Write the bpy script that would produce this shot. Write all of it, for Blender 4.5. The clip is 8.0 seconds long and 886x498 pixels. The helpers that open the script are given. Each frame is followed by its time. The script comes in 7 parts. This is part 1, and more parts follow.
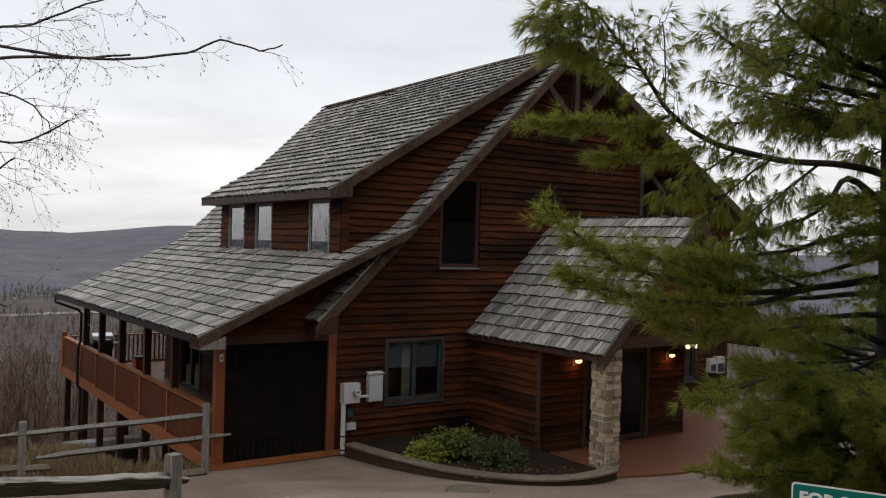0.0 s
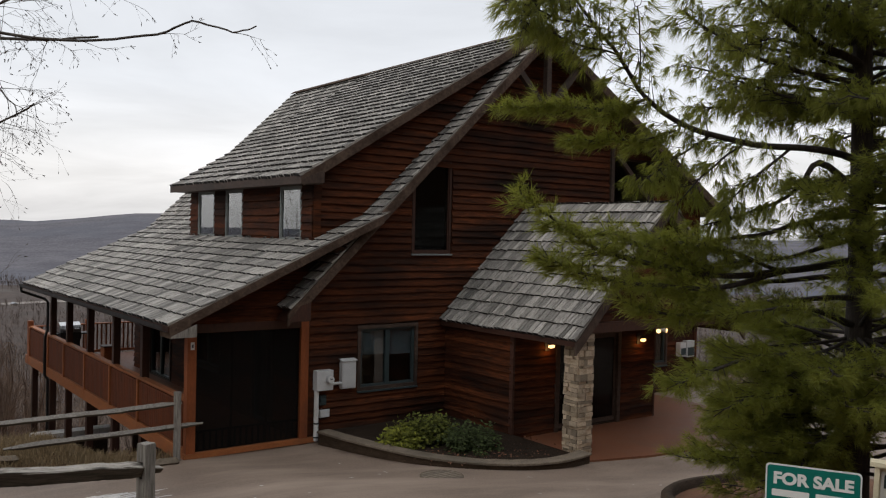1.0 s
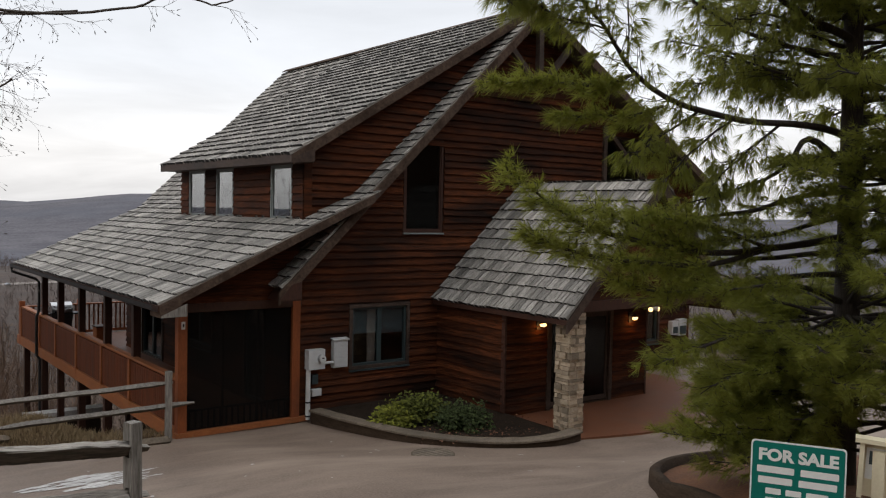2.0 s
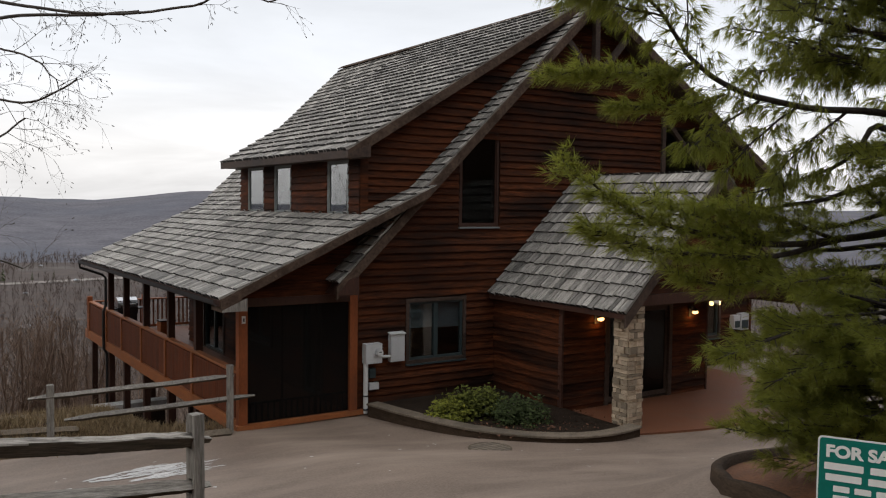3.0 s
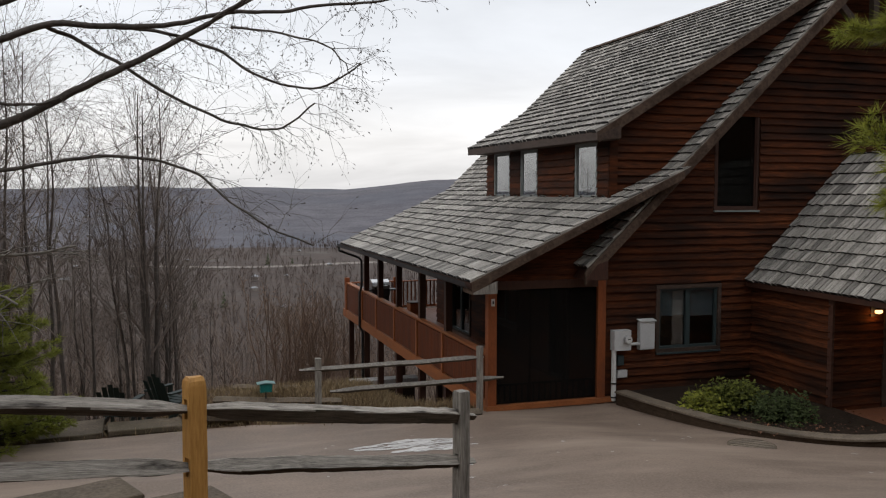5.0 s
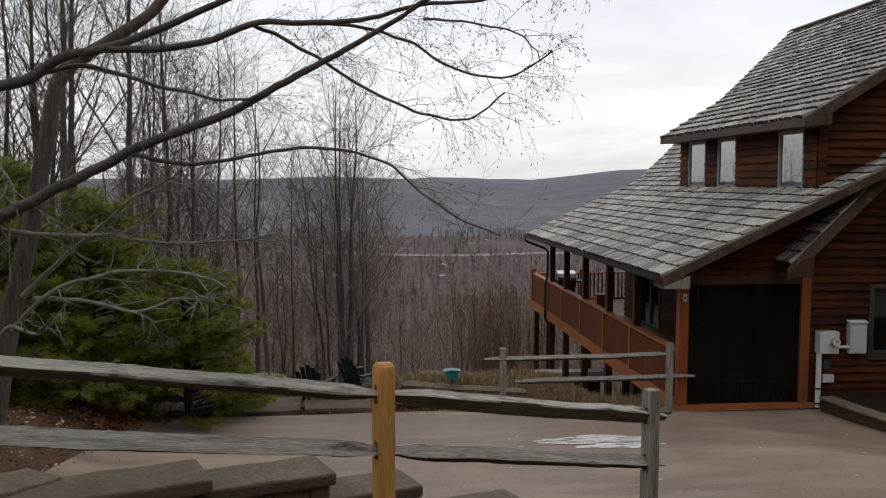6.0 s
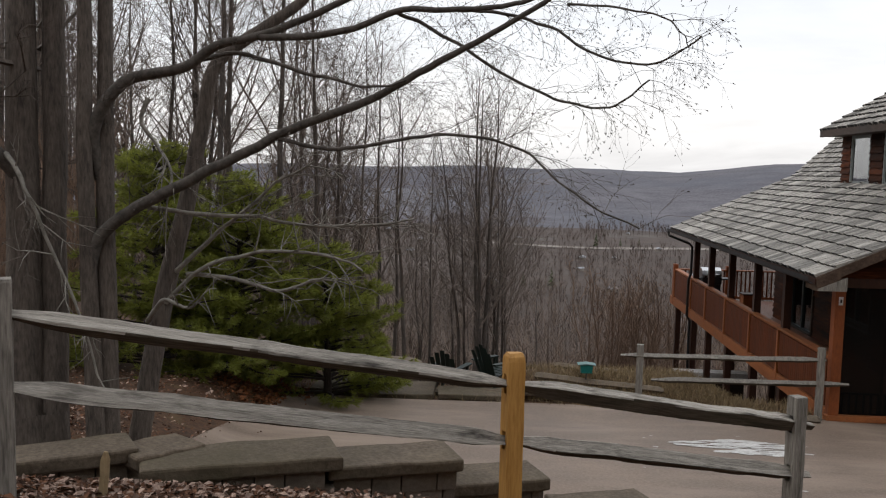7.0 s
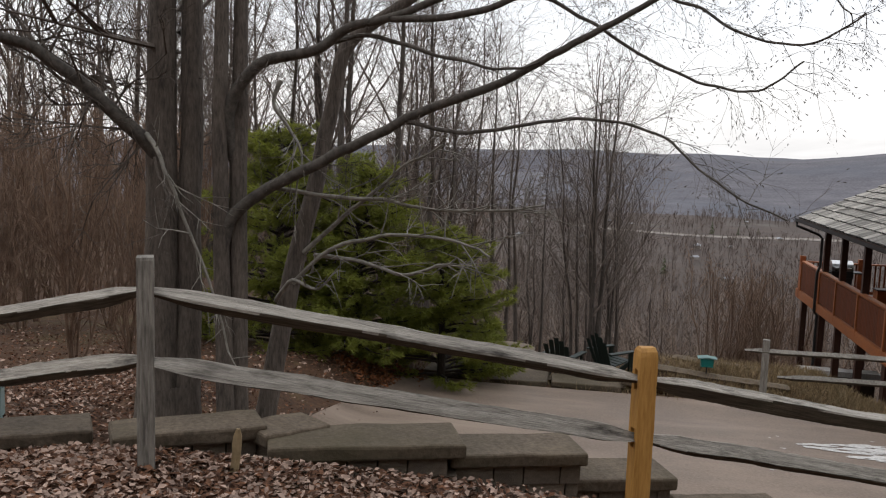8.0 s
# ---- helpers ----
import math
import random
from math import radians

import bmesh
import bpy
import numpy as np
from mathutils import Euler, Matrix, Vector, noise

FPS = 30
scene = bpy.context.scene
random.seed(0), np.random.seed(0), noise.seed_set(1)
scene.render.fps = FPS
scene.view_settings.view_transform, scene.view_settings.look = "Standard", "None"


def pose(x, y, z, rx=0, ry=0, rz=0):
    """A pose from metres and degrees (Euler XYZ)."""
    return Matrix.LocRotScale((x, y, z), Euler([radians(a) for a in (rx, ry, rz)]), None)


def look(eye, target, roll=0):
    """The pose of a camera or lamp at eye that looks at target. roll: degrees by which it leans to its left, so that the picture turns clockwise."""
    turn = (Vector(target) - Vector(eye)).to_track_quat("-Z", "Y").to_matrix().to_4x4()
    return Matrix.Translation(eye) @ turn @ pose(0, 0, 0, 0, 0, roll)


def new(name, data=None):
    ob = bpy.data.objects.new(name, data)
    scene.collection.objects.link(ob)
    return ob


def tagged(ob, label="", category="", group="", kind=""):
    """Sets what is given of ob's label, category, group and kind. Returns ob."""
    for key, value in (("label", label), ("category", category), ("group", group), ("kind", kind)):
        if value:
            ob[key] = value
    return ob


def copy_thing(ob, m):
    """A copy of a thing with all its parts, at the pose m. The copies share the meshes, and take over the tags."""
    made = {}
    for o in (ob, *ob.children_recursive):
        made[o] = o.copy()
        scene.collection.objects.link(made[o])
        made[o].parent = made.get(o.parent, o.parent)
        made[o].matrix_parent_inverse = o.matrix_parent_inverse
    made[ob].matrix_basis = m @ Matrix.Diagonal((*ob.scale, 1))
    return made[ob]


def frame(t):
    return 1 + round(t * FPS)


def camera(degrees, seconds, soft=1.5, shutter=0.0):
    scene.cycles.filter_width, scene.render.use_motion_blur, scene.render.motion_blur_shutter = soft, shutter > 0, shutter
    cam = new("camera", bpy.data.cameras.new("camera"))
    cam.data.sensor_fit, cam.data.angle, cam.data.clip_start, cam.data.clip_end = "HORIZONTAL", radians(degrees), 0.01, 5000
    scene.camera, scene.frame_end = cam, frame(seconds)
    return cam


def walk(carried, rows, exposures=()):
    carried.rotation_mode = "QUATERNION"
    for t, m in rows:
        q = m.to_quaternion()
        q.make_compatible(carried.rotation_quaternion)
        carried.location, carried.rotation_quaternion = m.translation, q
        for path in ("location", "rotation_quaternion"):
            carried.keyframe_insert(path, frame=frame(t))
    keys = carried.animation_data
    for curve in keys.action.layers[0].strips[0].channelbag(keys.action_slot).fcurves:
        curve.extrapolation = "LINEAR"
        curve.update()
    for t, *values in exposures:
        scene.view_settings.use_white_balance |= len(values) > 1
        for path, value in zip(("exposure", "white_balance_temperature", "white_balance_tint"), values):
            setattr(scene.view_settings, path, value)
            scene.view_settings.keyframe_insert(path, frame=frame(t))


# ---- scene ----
cam = camera(54.9, 8.0, soft=1.15)
PATH = [
    (0, (-5.665, -15.389, 4.270), (-2.798, -11.293, 4.250), 1.57),
    (0.5, (-5.683, -15.345, 4.265), (-2.705, -11.329, 4.206), 1.57),
    (1, (-5.677, -15.338, 4.255), (-2.670, -11.344, 4.162), 1.31),
    (2.3, (-5.588, -15.339, 4.229), (-2.567, -11.362, 3.986), 1.15),
    (2.5, (-5.617, -15.319, 4.226), (-2.675, -11.284, 3.986), 1.32),
    (3, (-5.585, -15.323, 4.226), (-2.821, -11.164, 3.978), 0.68),
    (3.5, (-5.589, -15.319, 4.228), (-2.826, -11.160, 3.953), 1.08),
    (4, (-5.639, -15.246, 4.201), (-3.138, -10.929, 3.884), 1.16),
    (4.5, (-5.679, -15.165, 4.182), (-3.683, -10.593, 3.852), 0.86),
    (5, (-5.750, -15.076, 4.158), (-4.216, -10.328, 3.825), 0.08),
    (5.2, (-5.767, -15.056, 4.151), (-4.454, -10.243, 3.820), -0.16),
    (6.3, (-5.722, -14.965, 4.160), (-5.466, -9.988, 3.752), 0.50),
    (6.5, (-5.710, -14.975, 4.160), (-5.567, -9.994, 3.738), 0.80),
    (7, (-5.710, -14.928, 4.148), (-6.051, -9.960, 3.687), 1.25),
    (7.5, (-5.745, -14.875, 4.147), (-6.540, -9.966, 3.628), 1.62),
    (8, (-5.862, -14.815, 4.155), (-6.830, -9.945, 3.579), 1.93),
]
walk(cam, [(t, look(eye, target, roll)) for t, eye, target, roll in PATH],
     exposures=((0.0, 0.06), (1.0, 0.03), (2.4, 0.16), (4.0, 0.1), (5.0, 0.08), (6.5, 0.17), (8.0, 0.35)))

# ------------------------------------------------------------------ sky and light
world = bpy.data.worlds.new("overcast")
scene.world = world
world.use_nodes = True


def overcast_sky():
    nt = world.node_tree
    nt.nodes.clear()
    n, k = nt.nodes.new, nt.links.new
    out, bg = n("ShaderNodeOutputWorld"), n("ShaderNodeBackground")
    sky = n("ShaderNodeTexSky")
    sky.sky_type, sky.sun_disc = "NISHITA", False
    sky.sun_elevation, sky.sun_rotation = radians(SUN_UP), radians(SUN_ROUND)
    sky.dust_density = 3
    weak = n("ShaderNodeVectorMath")
    weak.operation = "SCALE"
    weak.inputs["Scale"].default_value = 0.08
    k(sky.outputs[0], weak.inputs[0])
    tc, sep = n("ShaderNodeTexCoord"), n("ShaderNodeSeparateXYZ")
    k(tc.outputs["Generated"], sep.inputs[0])
    # cloud base: pale, a little warmer low down
    ramp = n("ShaderNodeValToRGB")
    e = ramp.color_ramp.elements
    e[0].position, e[0].color = 0.0, (0.76, 0.75, 0.75, 1)
    e[1].position, e[1].color = 0.8, (1.15, 1.18, 1.23, 1)
    for at, c in ((0.06, (0.93, 0.915, 0.91, 1)), (0.16, (0.85, 0.87, 0.91, 1)), (0.36, (0.79, 0.82, 0.87, 1))):
        m = e.new(at)
        m.color = c
    k(sep.outputs["Z"], ramp.inputs[0])
    # long streaks of thicker cloud: flatten the dome so that they run with the horizon
    flat, div = n("ShaderNodeCombineXYZ"), n("ShaderNodeMath")
    div.operation, div.inputs[1].default_value = "ADD", 0.12
    k(sep.outputs["Z"], div.inputs[0])
    for axis in "XY":
        q = n("ShaderNodeMath")
        q.operation = "DIVIDE"
        k(sep.outputs[axis], q.inputs[0])
        k(div.outputs[0], q.inputs[1])
        k(q.outputs[0], flat.inputs[axis])
    tex = n("ShaderNodeTexNoise")
    tex.inputs["Scale"].default_value, tex.inputs["Detail"].default_value = 0.7, 6
    tex.inputs["Roughness"].default_value, tex.inputs["Distortion"].default_value = 0.55, 0.6
    k(flat.outputs[0], tex.inputs["Vector"])
    shade = n("ShaderNodeMapRange")
    shade.inputs["From Min"].default_value, shade.inputs["From Max"].default_value = 0.32, 0.68
    shade.inputs["To Min"].default_value, shade.inputs["To Max"].default_value = 0.87, 1.08
    k(tex.outputs["Fac"], shade.inputs["Value"])
    cloud = n("ShaderNodeVectorMath")
    cloud.operation = "SCALE"
    k(ramp.outputs[0], cloud.inputs[0])
    k(shade.outputs[0], cloud.inputs["Scale"])
    mix = n("ShaderNodeMix")
    mix.data_type = "RGBA"
    mix.inputs["Factor"].default_value = 0.9
    k(weak.outputs[0], mix.inputs["A"])
    k(cloud.outputs[0], mix.inputs["B"])
    k(mix.outputs["Result"], bg.inputs["Color"])
    bg.inputs["Strength"].default_value = SKY
    k(bg.outputs[0], out.inputs[0])


SKY = 1.1
SUN_UP, SUN_ROUND = 29.0, 276.0
overcast_sky()
sun = new("sun", bpy.data.lights.new("sun", "SUN"))
sun.data.energy, sun.data.angle, sun.data.color = 0.32, radians(30), (1.0, 0.94, 0.86)
sun.matrix_world = look((-60, 6, 34), (0, 0, 0))

# ------------------------------------------------------------------ building helpers
V = Vector


class Geo:
    """Gathers vertices and faces of one mesh."""

    def __init__(self):
        self.v, self.f = [], []

    def add(self, verts, faces):
        b = len(self.v)
        self.v.extend(verts)
        self.f.extend([tuple(i + b for i in f) for f in faces])
        return self

    def box(self, x0, x1, y0, y1, z0, z1):
        p = [(x, y, z) for z in (z0, z1) for x, y in ((x0, y0), (x1, y0), (x1, y1), (x0, y1))]
        return self.add(p, HEX)

    def beam(self, a, b, w, h, up=(0, 0, 1)):
        """A bar from a to b, w wide and h high about its axis."""
        a, b = V(a), V(b)
        d = (b - a).normalized()
        s = d.cross(V(up)).normalized()
        u = s.cross(d)
        p = [q + s * i * w / 2 + u * j * h / 2 for q in (a, b) for i, j in ((-1, -1), (1, -1), (1, 1), (-1, 1))]
        return self.add([tuple(q) for q in p], HEX)

    def tube(self, pts, radii, sides=6, cap=True):
        ring, pts = [], [V(p) for p in pts]
        side = None
        b = len(self.v)
        for i, p in enumerate(pts):
            d = (pts[min(i + 1, len(pts) - 1)] - pts[max(i - 1, 0)]).normalized()
            if side is None:
                side = d.orthogonal().normalized()
            else:
                side = (side - d * side.dot(d))
                side = side.normalized() if side.length > 1e-5 else d.orthogonal().normalized()
            u = d.cross(side)
            for k in range(sides):
                a = 2 * math.pi * k / sides
                self.v.append(tuple(p + (side * math.cos(a) + u * math.sin(a)) * radii[i]))
        for i in range(len(pts) - 1):
            for k in range(sides):
                q, r = b + i * sides + k, b + i * sides + (k + 1) % sides
                self.f.append((q, r, r + sides, q + sides))
        if cap:
            self.f.append(tuple(range(b + sides - 1, b - 1, -1)))
            self.f.append(tuple(range(b + (len(pts) - 1) * sides, b + len(pts) * sides)))
        return self

    def prism(self, outline, shift):
        """A flat outline (3D points, in order), thickened by the vector shift."""
        m = len(outline)
        lo = [tuple(p) for p in outline]
        hi = [tuple(V(p) + V(shift)) for p in outline]
        fs = [tuple(range(m - 1, -1, -1)), tuple(range(m, 2 * m))]
        fs += [(i, (i + 1) % m, (i + 1) % m + m, i + m) for i in range(m)]
        return self.add(lo + hi, fs)

    def disc(self, c, r, h, axis=(0, 0, 1), sides=16):
        d = V(axis).normalized()
        return self.tube([V(c), V(c) + d * h], [r, r], sides)


HEX = [(0, 3, 2, 1), (4, 5, 6, 7), (0, 1, 5, 4), (1, 2, 6, 5), (2, 3, 7, 6), (3, 0, 4, 7)]


def mesh_of(geo, name, material, smooth=False):
    me = bpy.data.meshes.new(name)
    me.from_pydata(geo.v, [], geo.f)
    me.validate()
    bm = bmesh.new()
    bm.from_mesh(me)
    bmesh.ops.recalc_face_normals(bm, faces=bm.faces) if len(bm.faces) < 60000 else None
    bm.to_mesh(me)
    bm.free()
    if smooth:
        me.polygons.foreach_set("use_smooth", [True] * len(me.polygons))
    me.materials.append(material)
    return me


def part(name, geo, material, parent=None, label="", smooth=False, kind=""):
    """ONE mesh object, under a thing or a part."""
    ob = new(name, mesh_of(geo, name, material, smooth))
    if parent:
        ob.parent = parent
    return tagged(ob, label, kind=kind)


def thing(name, label, category, at=(0, 0, 0), group="", kind=""):
    ob = new(name)
    ob.empty_display_size = 0.2
    ob.location = at
    return tagged(ob, label, category, group, kind)


def piece(name, me, parent, m):
    """An object of its own on a shared mesh; m is in the world, the parents stand at the origin."""
    ob = bpy.data.objects.new(name, me)
    scene.collection.objects.link(ob)
    ob.parent = parent
    ob.matrix_basis = m
    return ob


def basis(o, x, y, z, s=(1, 1, 1)):
    m = Matrix((x * s[0], y * s[1], z * s[2])).transposed().to_4x4()
    m.translation = o
    return m


def soft(x):
    return math.log1p(math.exp(-abs(x))) + max(x, 0.0)


def smooth01(x, a, b):
    u = min(1.0, max(0.0, (x - a) / (b - a)))
    return u * u * (3 - 2 * u)


# ------------------------------------------------------------------ materials
def material(name, low, high, size=3.0, rough=0.8, bump=0.2, stretch=(1, 1, 1), fine=8.0, stain=None, stain_at=(0.55, 0.75),
             vary=0.0, metal=0.0, spec=0.35, stain_size=0.6, island=False, stain_stretch=(1, 1, 1), rough_vary=0.15, relief=0.01, coat=0.0, shifted=True):
    """Two colours mixed by coarse and fine noise, an optional stain, relief, and a shift of value from piece to piece."""
    m = bpy.data.materials.new(name)
    m.use_nodes = True
    nt = m.node_tree
    nt.nodes.clear()
    n, k = nt.nodes.new, nt.links.new
    out, bsdf = n("ShaderNodeOutputMaterial"), n("ShaderNodeBsdfPrincipled")
    k(bsdf.outputs[0], out.inputs[0])
    tc, info = n("ShaderNodeTexCoord"), n("ShaderNodeObjectInfo")
    base = tc.outputs["Object"]
    rnd = None
    if vary:
        rnd = n("ShaderNodeNewGeometry").outputs["Random Per Island"] if island else info.outputs["Random"]
    if vary and shifted:
        off = n("ShaderNodeVectorMath")
        off.operation = "SCALE"
        off.inputs[0].default_value = (37, 19, 53)
        k(rnd, off.inputs["Scale"])
        add = n("ShaderNodeVectorMath")
        k(base, add.inputs[0])
        k(off.outputs[0], add.inputs[1])
        base = add.outputs[0]

    def noise_at(scale, stretching, detail=5):
        mp, tx = n("ShaderNodeMapping"), n("ShaderNodeTexNoise")
        mp.inputs["Scale"].default_value = stretching
        tx.inputs["Scale"].default_value, tx.inputs["Detail"].default_value = scale, detail
        tx.inputs["Roughness"].default_value = 0.62
        k(base, mp.inputs[0])
        k(mp.outputs[0], tx.inputs["Vector"])
        return tx.outputs["Fac"]

    coarse, grain = noise_at(size, stretch), noise_at(size * fine, stretch)
    both = n("ShaderNodeMath")
    both.operation = "MULTIPLY_ADD"
    both.inputs[1].default_value = 0.55
    k(grain, both.inputs[0])
    half = n("ShaderNodeMath")
    half.operation, half.inputs[1].default_value = "MULTIPLY", 0.45
    k(coarse, half.inputs[0])
    k(half.outputs[0], both.inputs[2])
    span = n("ShaderNodeMapRange")
    span.inputs["From Min"].default_value, span.inputs["From Max"].default_value = 0.34, 0.66
    k(both.outputs[0], span.inputs["Value"])
    mix = n("ShaderNodeMix")
    mix.data_type = "RGBA"
    mix.inputs["A"].default_value, mix.inputs["B"].default_value = (*low, 1), (*high, 1)
    k(span.outputs[0], mix.inputs["Factor"])
    colour = mix.outputs["Result"]
    if stain:
        st = noise_at(stain_size, stain_stretch, 4)
        sr = n("ShaderNodeMapRange")
        sr.inputs["From Min"].default_value, sr.inputs["From Max"].default_value = stain_at
        k(st, sr.inputs["Value"])
        sm = n("ShaderNodeMix")
        sm.data_type = "RGBA"
        sm.inputs["B"].default_value = (*stain, 1)
        k(sr.outputs[0], sm.inputs["Factor"])
        k(colour, sm.inputs["A"])
        colour = sm.outputs["Result"]
    if vary:
        vr = n("ShaderNodeMapRange")
        vr.inputs["To Min"].default_value, vr.inputs["To Max"].default_value = 1 - vary, 1 + vary
        k(rnd, vr.inputs["Value"])
        hs = n("ShaderNodeHueSaturation")
        k(vr.outputs[0], hs.inputs["Value"])
        k(colour, hs.inputs["Color"])
        colour = hs.outputs[0]
    k(colour, bsdf.inputs["Base Color"])
    rr = n("ShaderNodeMapRange")
    rr.inputs["To Min"].default_value, rr.inputs["To Max"].default_value = max(0.02, rough - rough_vary), min(1, rough + rough_vary)
    k(coarse, rr.inputs["Value"])
    k(rr.outputs[0], bsdf.inputs["Roughness"])
    bsdf.inputs["Metallic"].default_value = metal
    bsdf.inputs["Specular IOR Level"].default_value = spec
    bsdf.inputs["Coat Weight"].default_value = coat
    if bump:
        bp = n("ShaderNodeBump")
        bp.inputs["Strength"].default_value, bp.inputs["Distance"].default_value = bump, relief
        k(both.outputs[0], bp.inputs["Height"])
        k(bp.outputs[0], bsdf.inputs["Normal"])
    return m


def glass_material(name, tint, ior):
    m = bpy.data.materials.new(name)
    m.use_nodes = True
    b = m.node_tree.nodes["Principled BSDF"]
    b.inputs["Base Color"].default_value = (*tint, 1)
    b.inputs["Roughness"].default_value, b.inputs["IOR"].default_value = 0.015, ior
    b.inputs["Transmission Weight"].default_value = 1.0
    return m


def lamp_material(name, colour, strength):
    m = bpy.data.materials.new(name)
    m.use_nodes = True
    b = m.node_tree.nodes["Principled BSDF"]
    b.inputs["Base Color"].default_value = (0.9, 0.85, 0.75, 1)
    b.inputs["Emission Color"].default_value = (*colour, 1)
    b.inputs["Emission Strength"].default_value = strength
    return m


SIDING = material("stained_siding", (0.014, 0.0056, 0.0032), (0.125, 0.036, 0.0115), 2.0, 0.78, 0.7, (0.35, 0.35, 3.6), 5, (0.017, 0.0078, 0.0047), (0.45, 0.64),
                  vary=0.32, stain_size=0.8, stain_stretch=(0.4, 0.4, 2.0), spec=0.12, shifted=False)
BACKING = material("sheathing", (0.02, 0.012, 0.008), (0.035, 0.02, 0.012), 2.0, 0.9, 0)
SHINGLE = material("cedar_shingle", (0.06, 0.054, 0.046), (0.44, 0.41, 0.365), 3.4, 0.85, 0.9, (4, 0.3, 1), 3, (0.03, 0.026, 0.022), (0.52, 0.7), vary=0.5, stain_size=2.2,
                   stain_stretch=(3, 0.6, 1))
# end grain, blackened further to draw the shadow line under each course
SHINGLE_END = material("shaded_shingle_end", (0.008, 0.007, 0.006), (0.024, 0.021, 0.019), 6.0, 0.95, 0)
SHINGLE_FAR = material("cedar_shingle_joined", (0.075, 0.067, 0.057), (0.5, 0.465, 0.415), 2.6, 0.85, 0.9, (0.35, 9, 0.35), 3, (0.033, 0.029, 0.025), (0.52, 0.7), vary=0.55,
                       island=True, stain_size=2.0, stain_stretch=(0.5, 3, 0.5))
TRIM = material("weathered_trim", (0.028, 0.0165, 0.0115), (0.085, 0.055, 0.04), 3.0, 0.7, 0.3, (1, 0.4, 1), 6, (0.02, 0.014, 0.011), (0.5, 0.75))
GREY_TRIM = material("grey_weathered_trim", (0.042, 0.027, 0.019), (0.125, 0.086, 0.064), 3.0, 0.85, 0.5, (1, 0.4, 1), 6, (0.032, 0.02, 0.014), (0.5, 0.7), spec=0.1, stain_size=1.4)
RED_WOOD = material("red_stained_wood", (0.165, 0.043, 0.0125), (0.29, 0.082, 0.023), 3.0, 0.6, 0.25, (2, 2, 0.5), 6, (0.09, 0.03, 0.014), (0.55, 0.8))
PANEL_RED = material("dark_red_baluster_stain", (0.08, 0.021, 0.007), (0.145, 0.039, 0.012), 3.0, 0.7, 0.25, (2, 2, 0.5), 6, (0.06, 0.022, 0.011), (0.55, 0.8), vary=0.12, spec=0.2)
ORANGE_WOOD = material("orange_stained_wood", (0.21, 0.064, 0.019), (0.35, 0.12, 0.038), 3.0, 0.6, 0.25, (1, 0.5, 2), 6, (0.17, 0.07, 0.03), (0.55, 0.8))
DARK_WOOD = material("dark_post_wood", (0.03, 0.012, 0.008), (0.07, 0.028, 0.016), 4.0, 0.6, 0.2, (3, 3, 0.5), 5)
GREY_WOOD = material("weathered_rail_wood", (0.10, 0.089, 0.075), (0.32, 0.293, 0.255), 2.2, 0.88, 0.8, (9, 9, 0.7), 4, (0.075, 0.066, 0.056), (0.56, 0.78), stain_size=3.0,
                     stain_stretch=(4, 4, 0.6))
RAIL_WOOD = material("weathered_split_rail", (0.1, 0.087, 0.072), (0.5, 0.455, 0.395), 3.4, 0.88, 0.9, (0.45, 11, 11), 6, (0.05, 0.043, 0.036), (0.55, 0.7), stain_size=2.2, stain_stretch=(0.9, 4, 4), vary=0.1)
# brown wood for down-facing rail sides, their shade put into the colour
RAIL_SIDE = material("shaded_brown_rail_side", (0.03, 0.024, 0.017), (0.13, 0.104, 0.074), 2.2, 0.9, 0.9, (0.6, 9, 9), 4, (0.04, 0.038, 0.022), (0.54, 0.76), stain_size=3.0, stain_stretch=(0.5, 4, 4))
YELLOW_WOOD = material("fresh_yellow_post", (0.34, 0.165, 0.038), (0.52, 0.275, 0.075), 3.0, 0.6, 0.25, (6, 6, 0.6), 4, (0.30, 0.14, 0.035), (0.6, 0.8))
ASPHALT = material("worn_asphalt", (0.094, 0.065, 0.047), (0.24, 0.178, 0.135), 0.55, 0.66, 0.3, (1, 1, 1), 60, (0.27, 0.205, 0.158), (0.46, 0.72), stain_size=0.5,
                   stain_stretch=(0.6, 1.6, 1), relief=0.006)
LEAFY = material("leaf_litter_soil", (0.03, 0.0155, 0.008), (0.115, 0.057, 0.028), 1.2, 0.95, 0.8, (1, 1, 1), 14, (0.085, 0.075, 0.03), (0.56, 0.75), relief=0.03)
STONE = material("pale_ledge_stone", (0.22, 0.16, 0.105), (0.47, 0.385, 0.285), 6.0, 0.85, 0.7, (1, 1, 1), 5, (0.19, 0.125, 0.072), (0.52, 0.72), vary=0.5)
SLAB = material("concrete_cap", (0.05, 0.037, 0.025), (0.155, 0.119, 0.084), 2.5, 0.9, 0.8, (1, 1, 1), 12, (0.06, 0.05, 0.026), (0.5, 0.75), vary=0.12, relief=0.012)
BLOCK = material("wall_block", (0.11, 0.086, 0.064), (0.225, 0.185, 0.145), 5.0, 0.92, 0.6, (1, 1, 1), 8, (0.10, 0.085, 0.07), (0.55, 0.75), vary=0.2)
PATIO = material("red_brown_patio", (0.105, 0.037, 0.016), (0.175, 0.067, 0.032), 1.5, 0.6, 0.2, (1, 1, 1), 20, (0.10, 0.05, 0.03), (0.55, 0.8))
WHITE_METAL = material("grey_white_enamel", (0.46, 0.46, 0.45), (0.55, 0.55, 0.54), 4.0, 0.45, 0.05, vary=0.05)
PVC = material("white_plastic_pipe", (0.52, 0.52, 0.5), (0.62, 0.62, 0.6), 4.0, 0.4, 0.05)
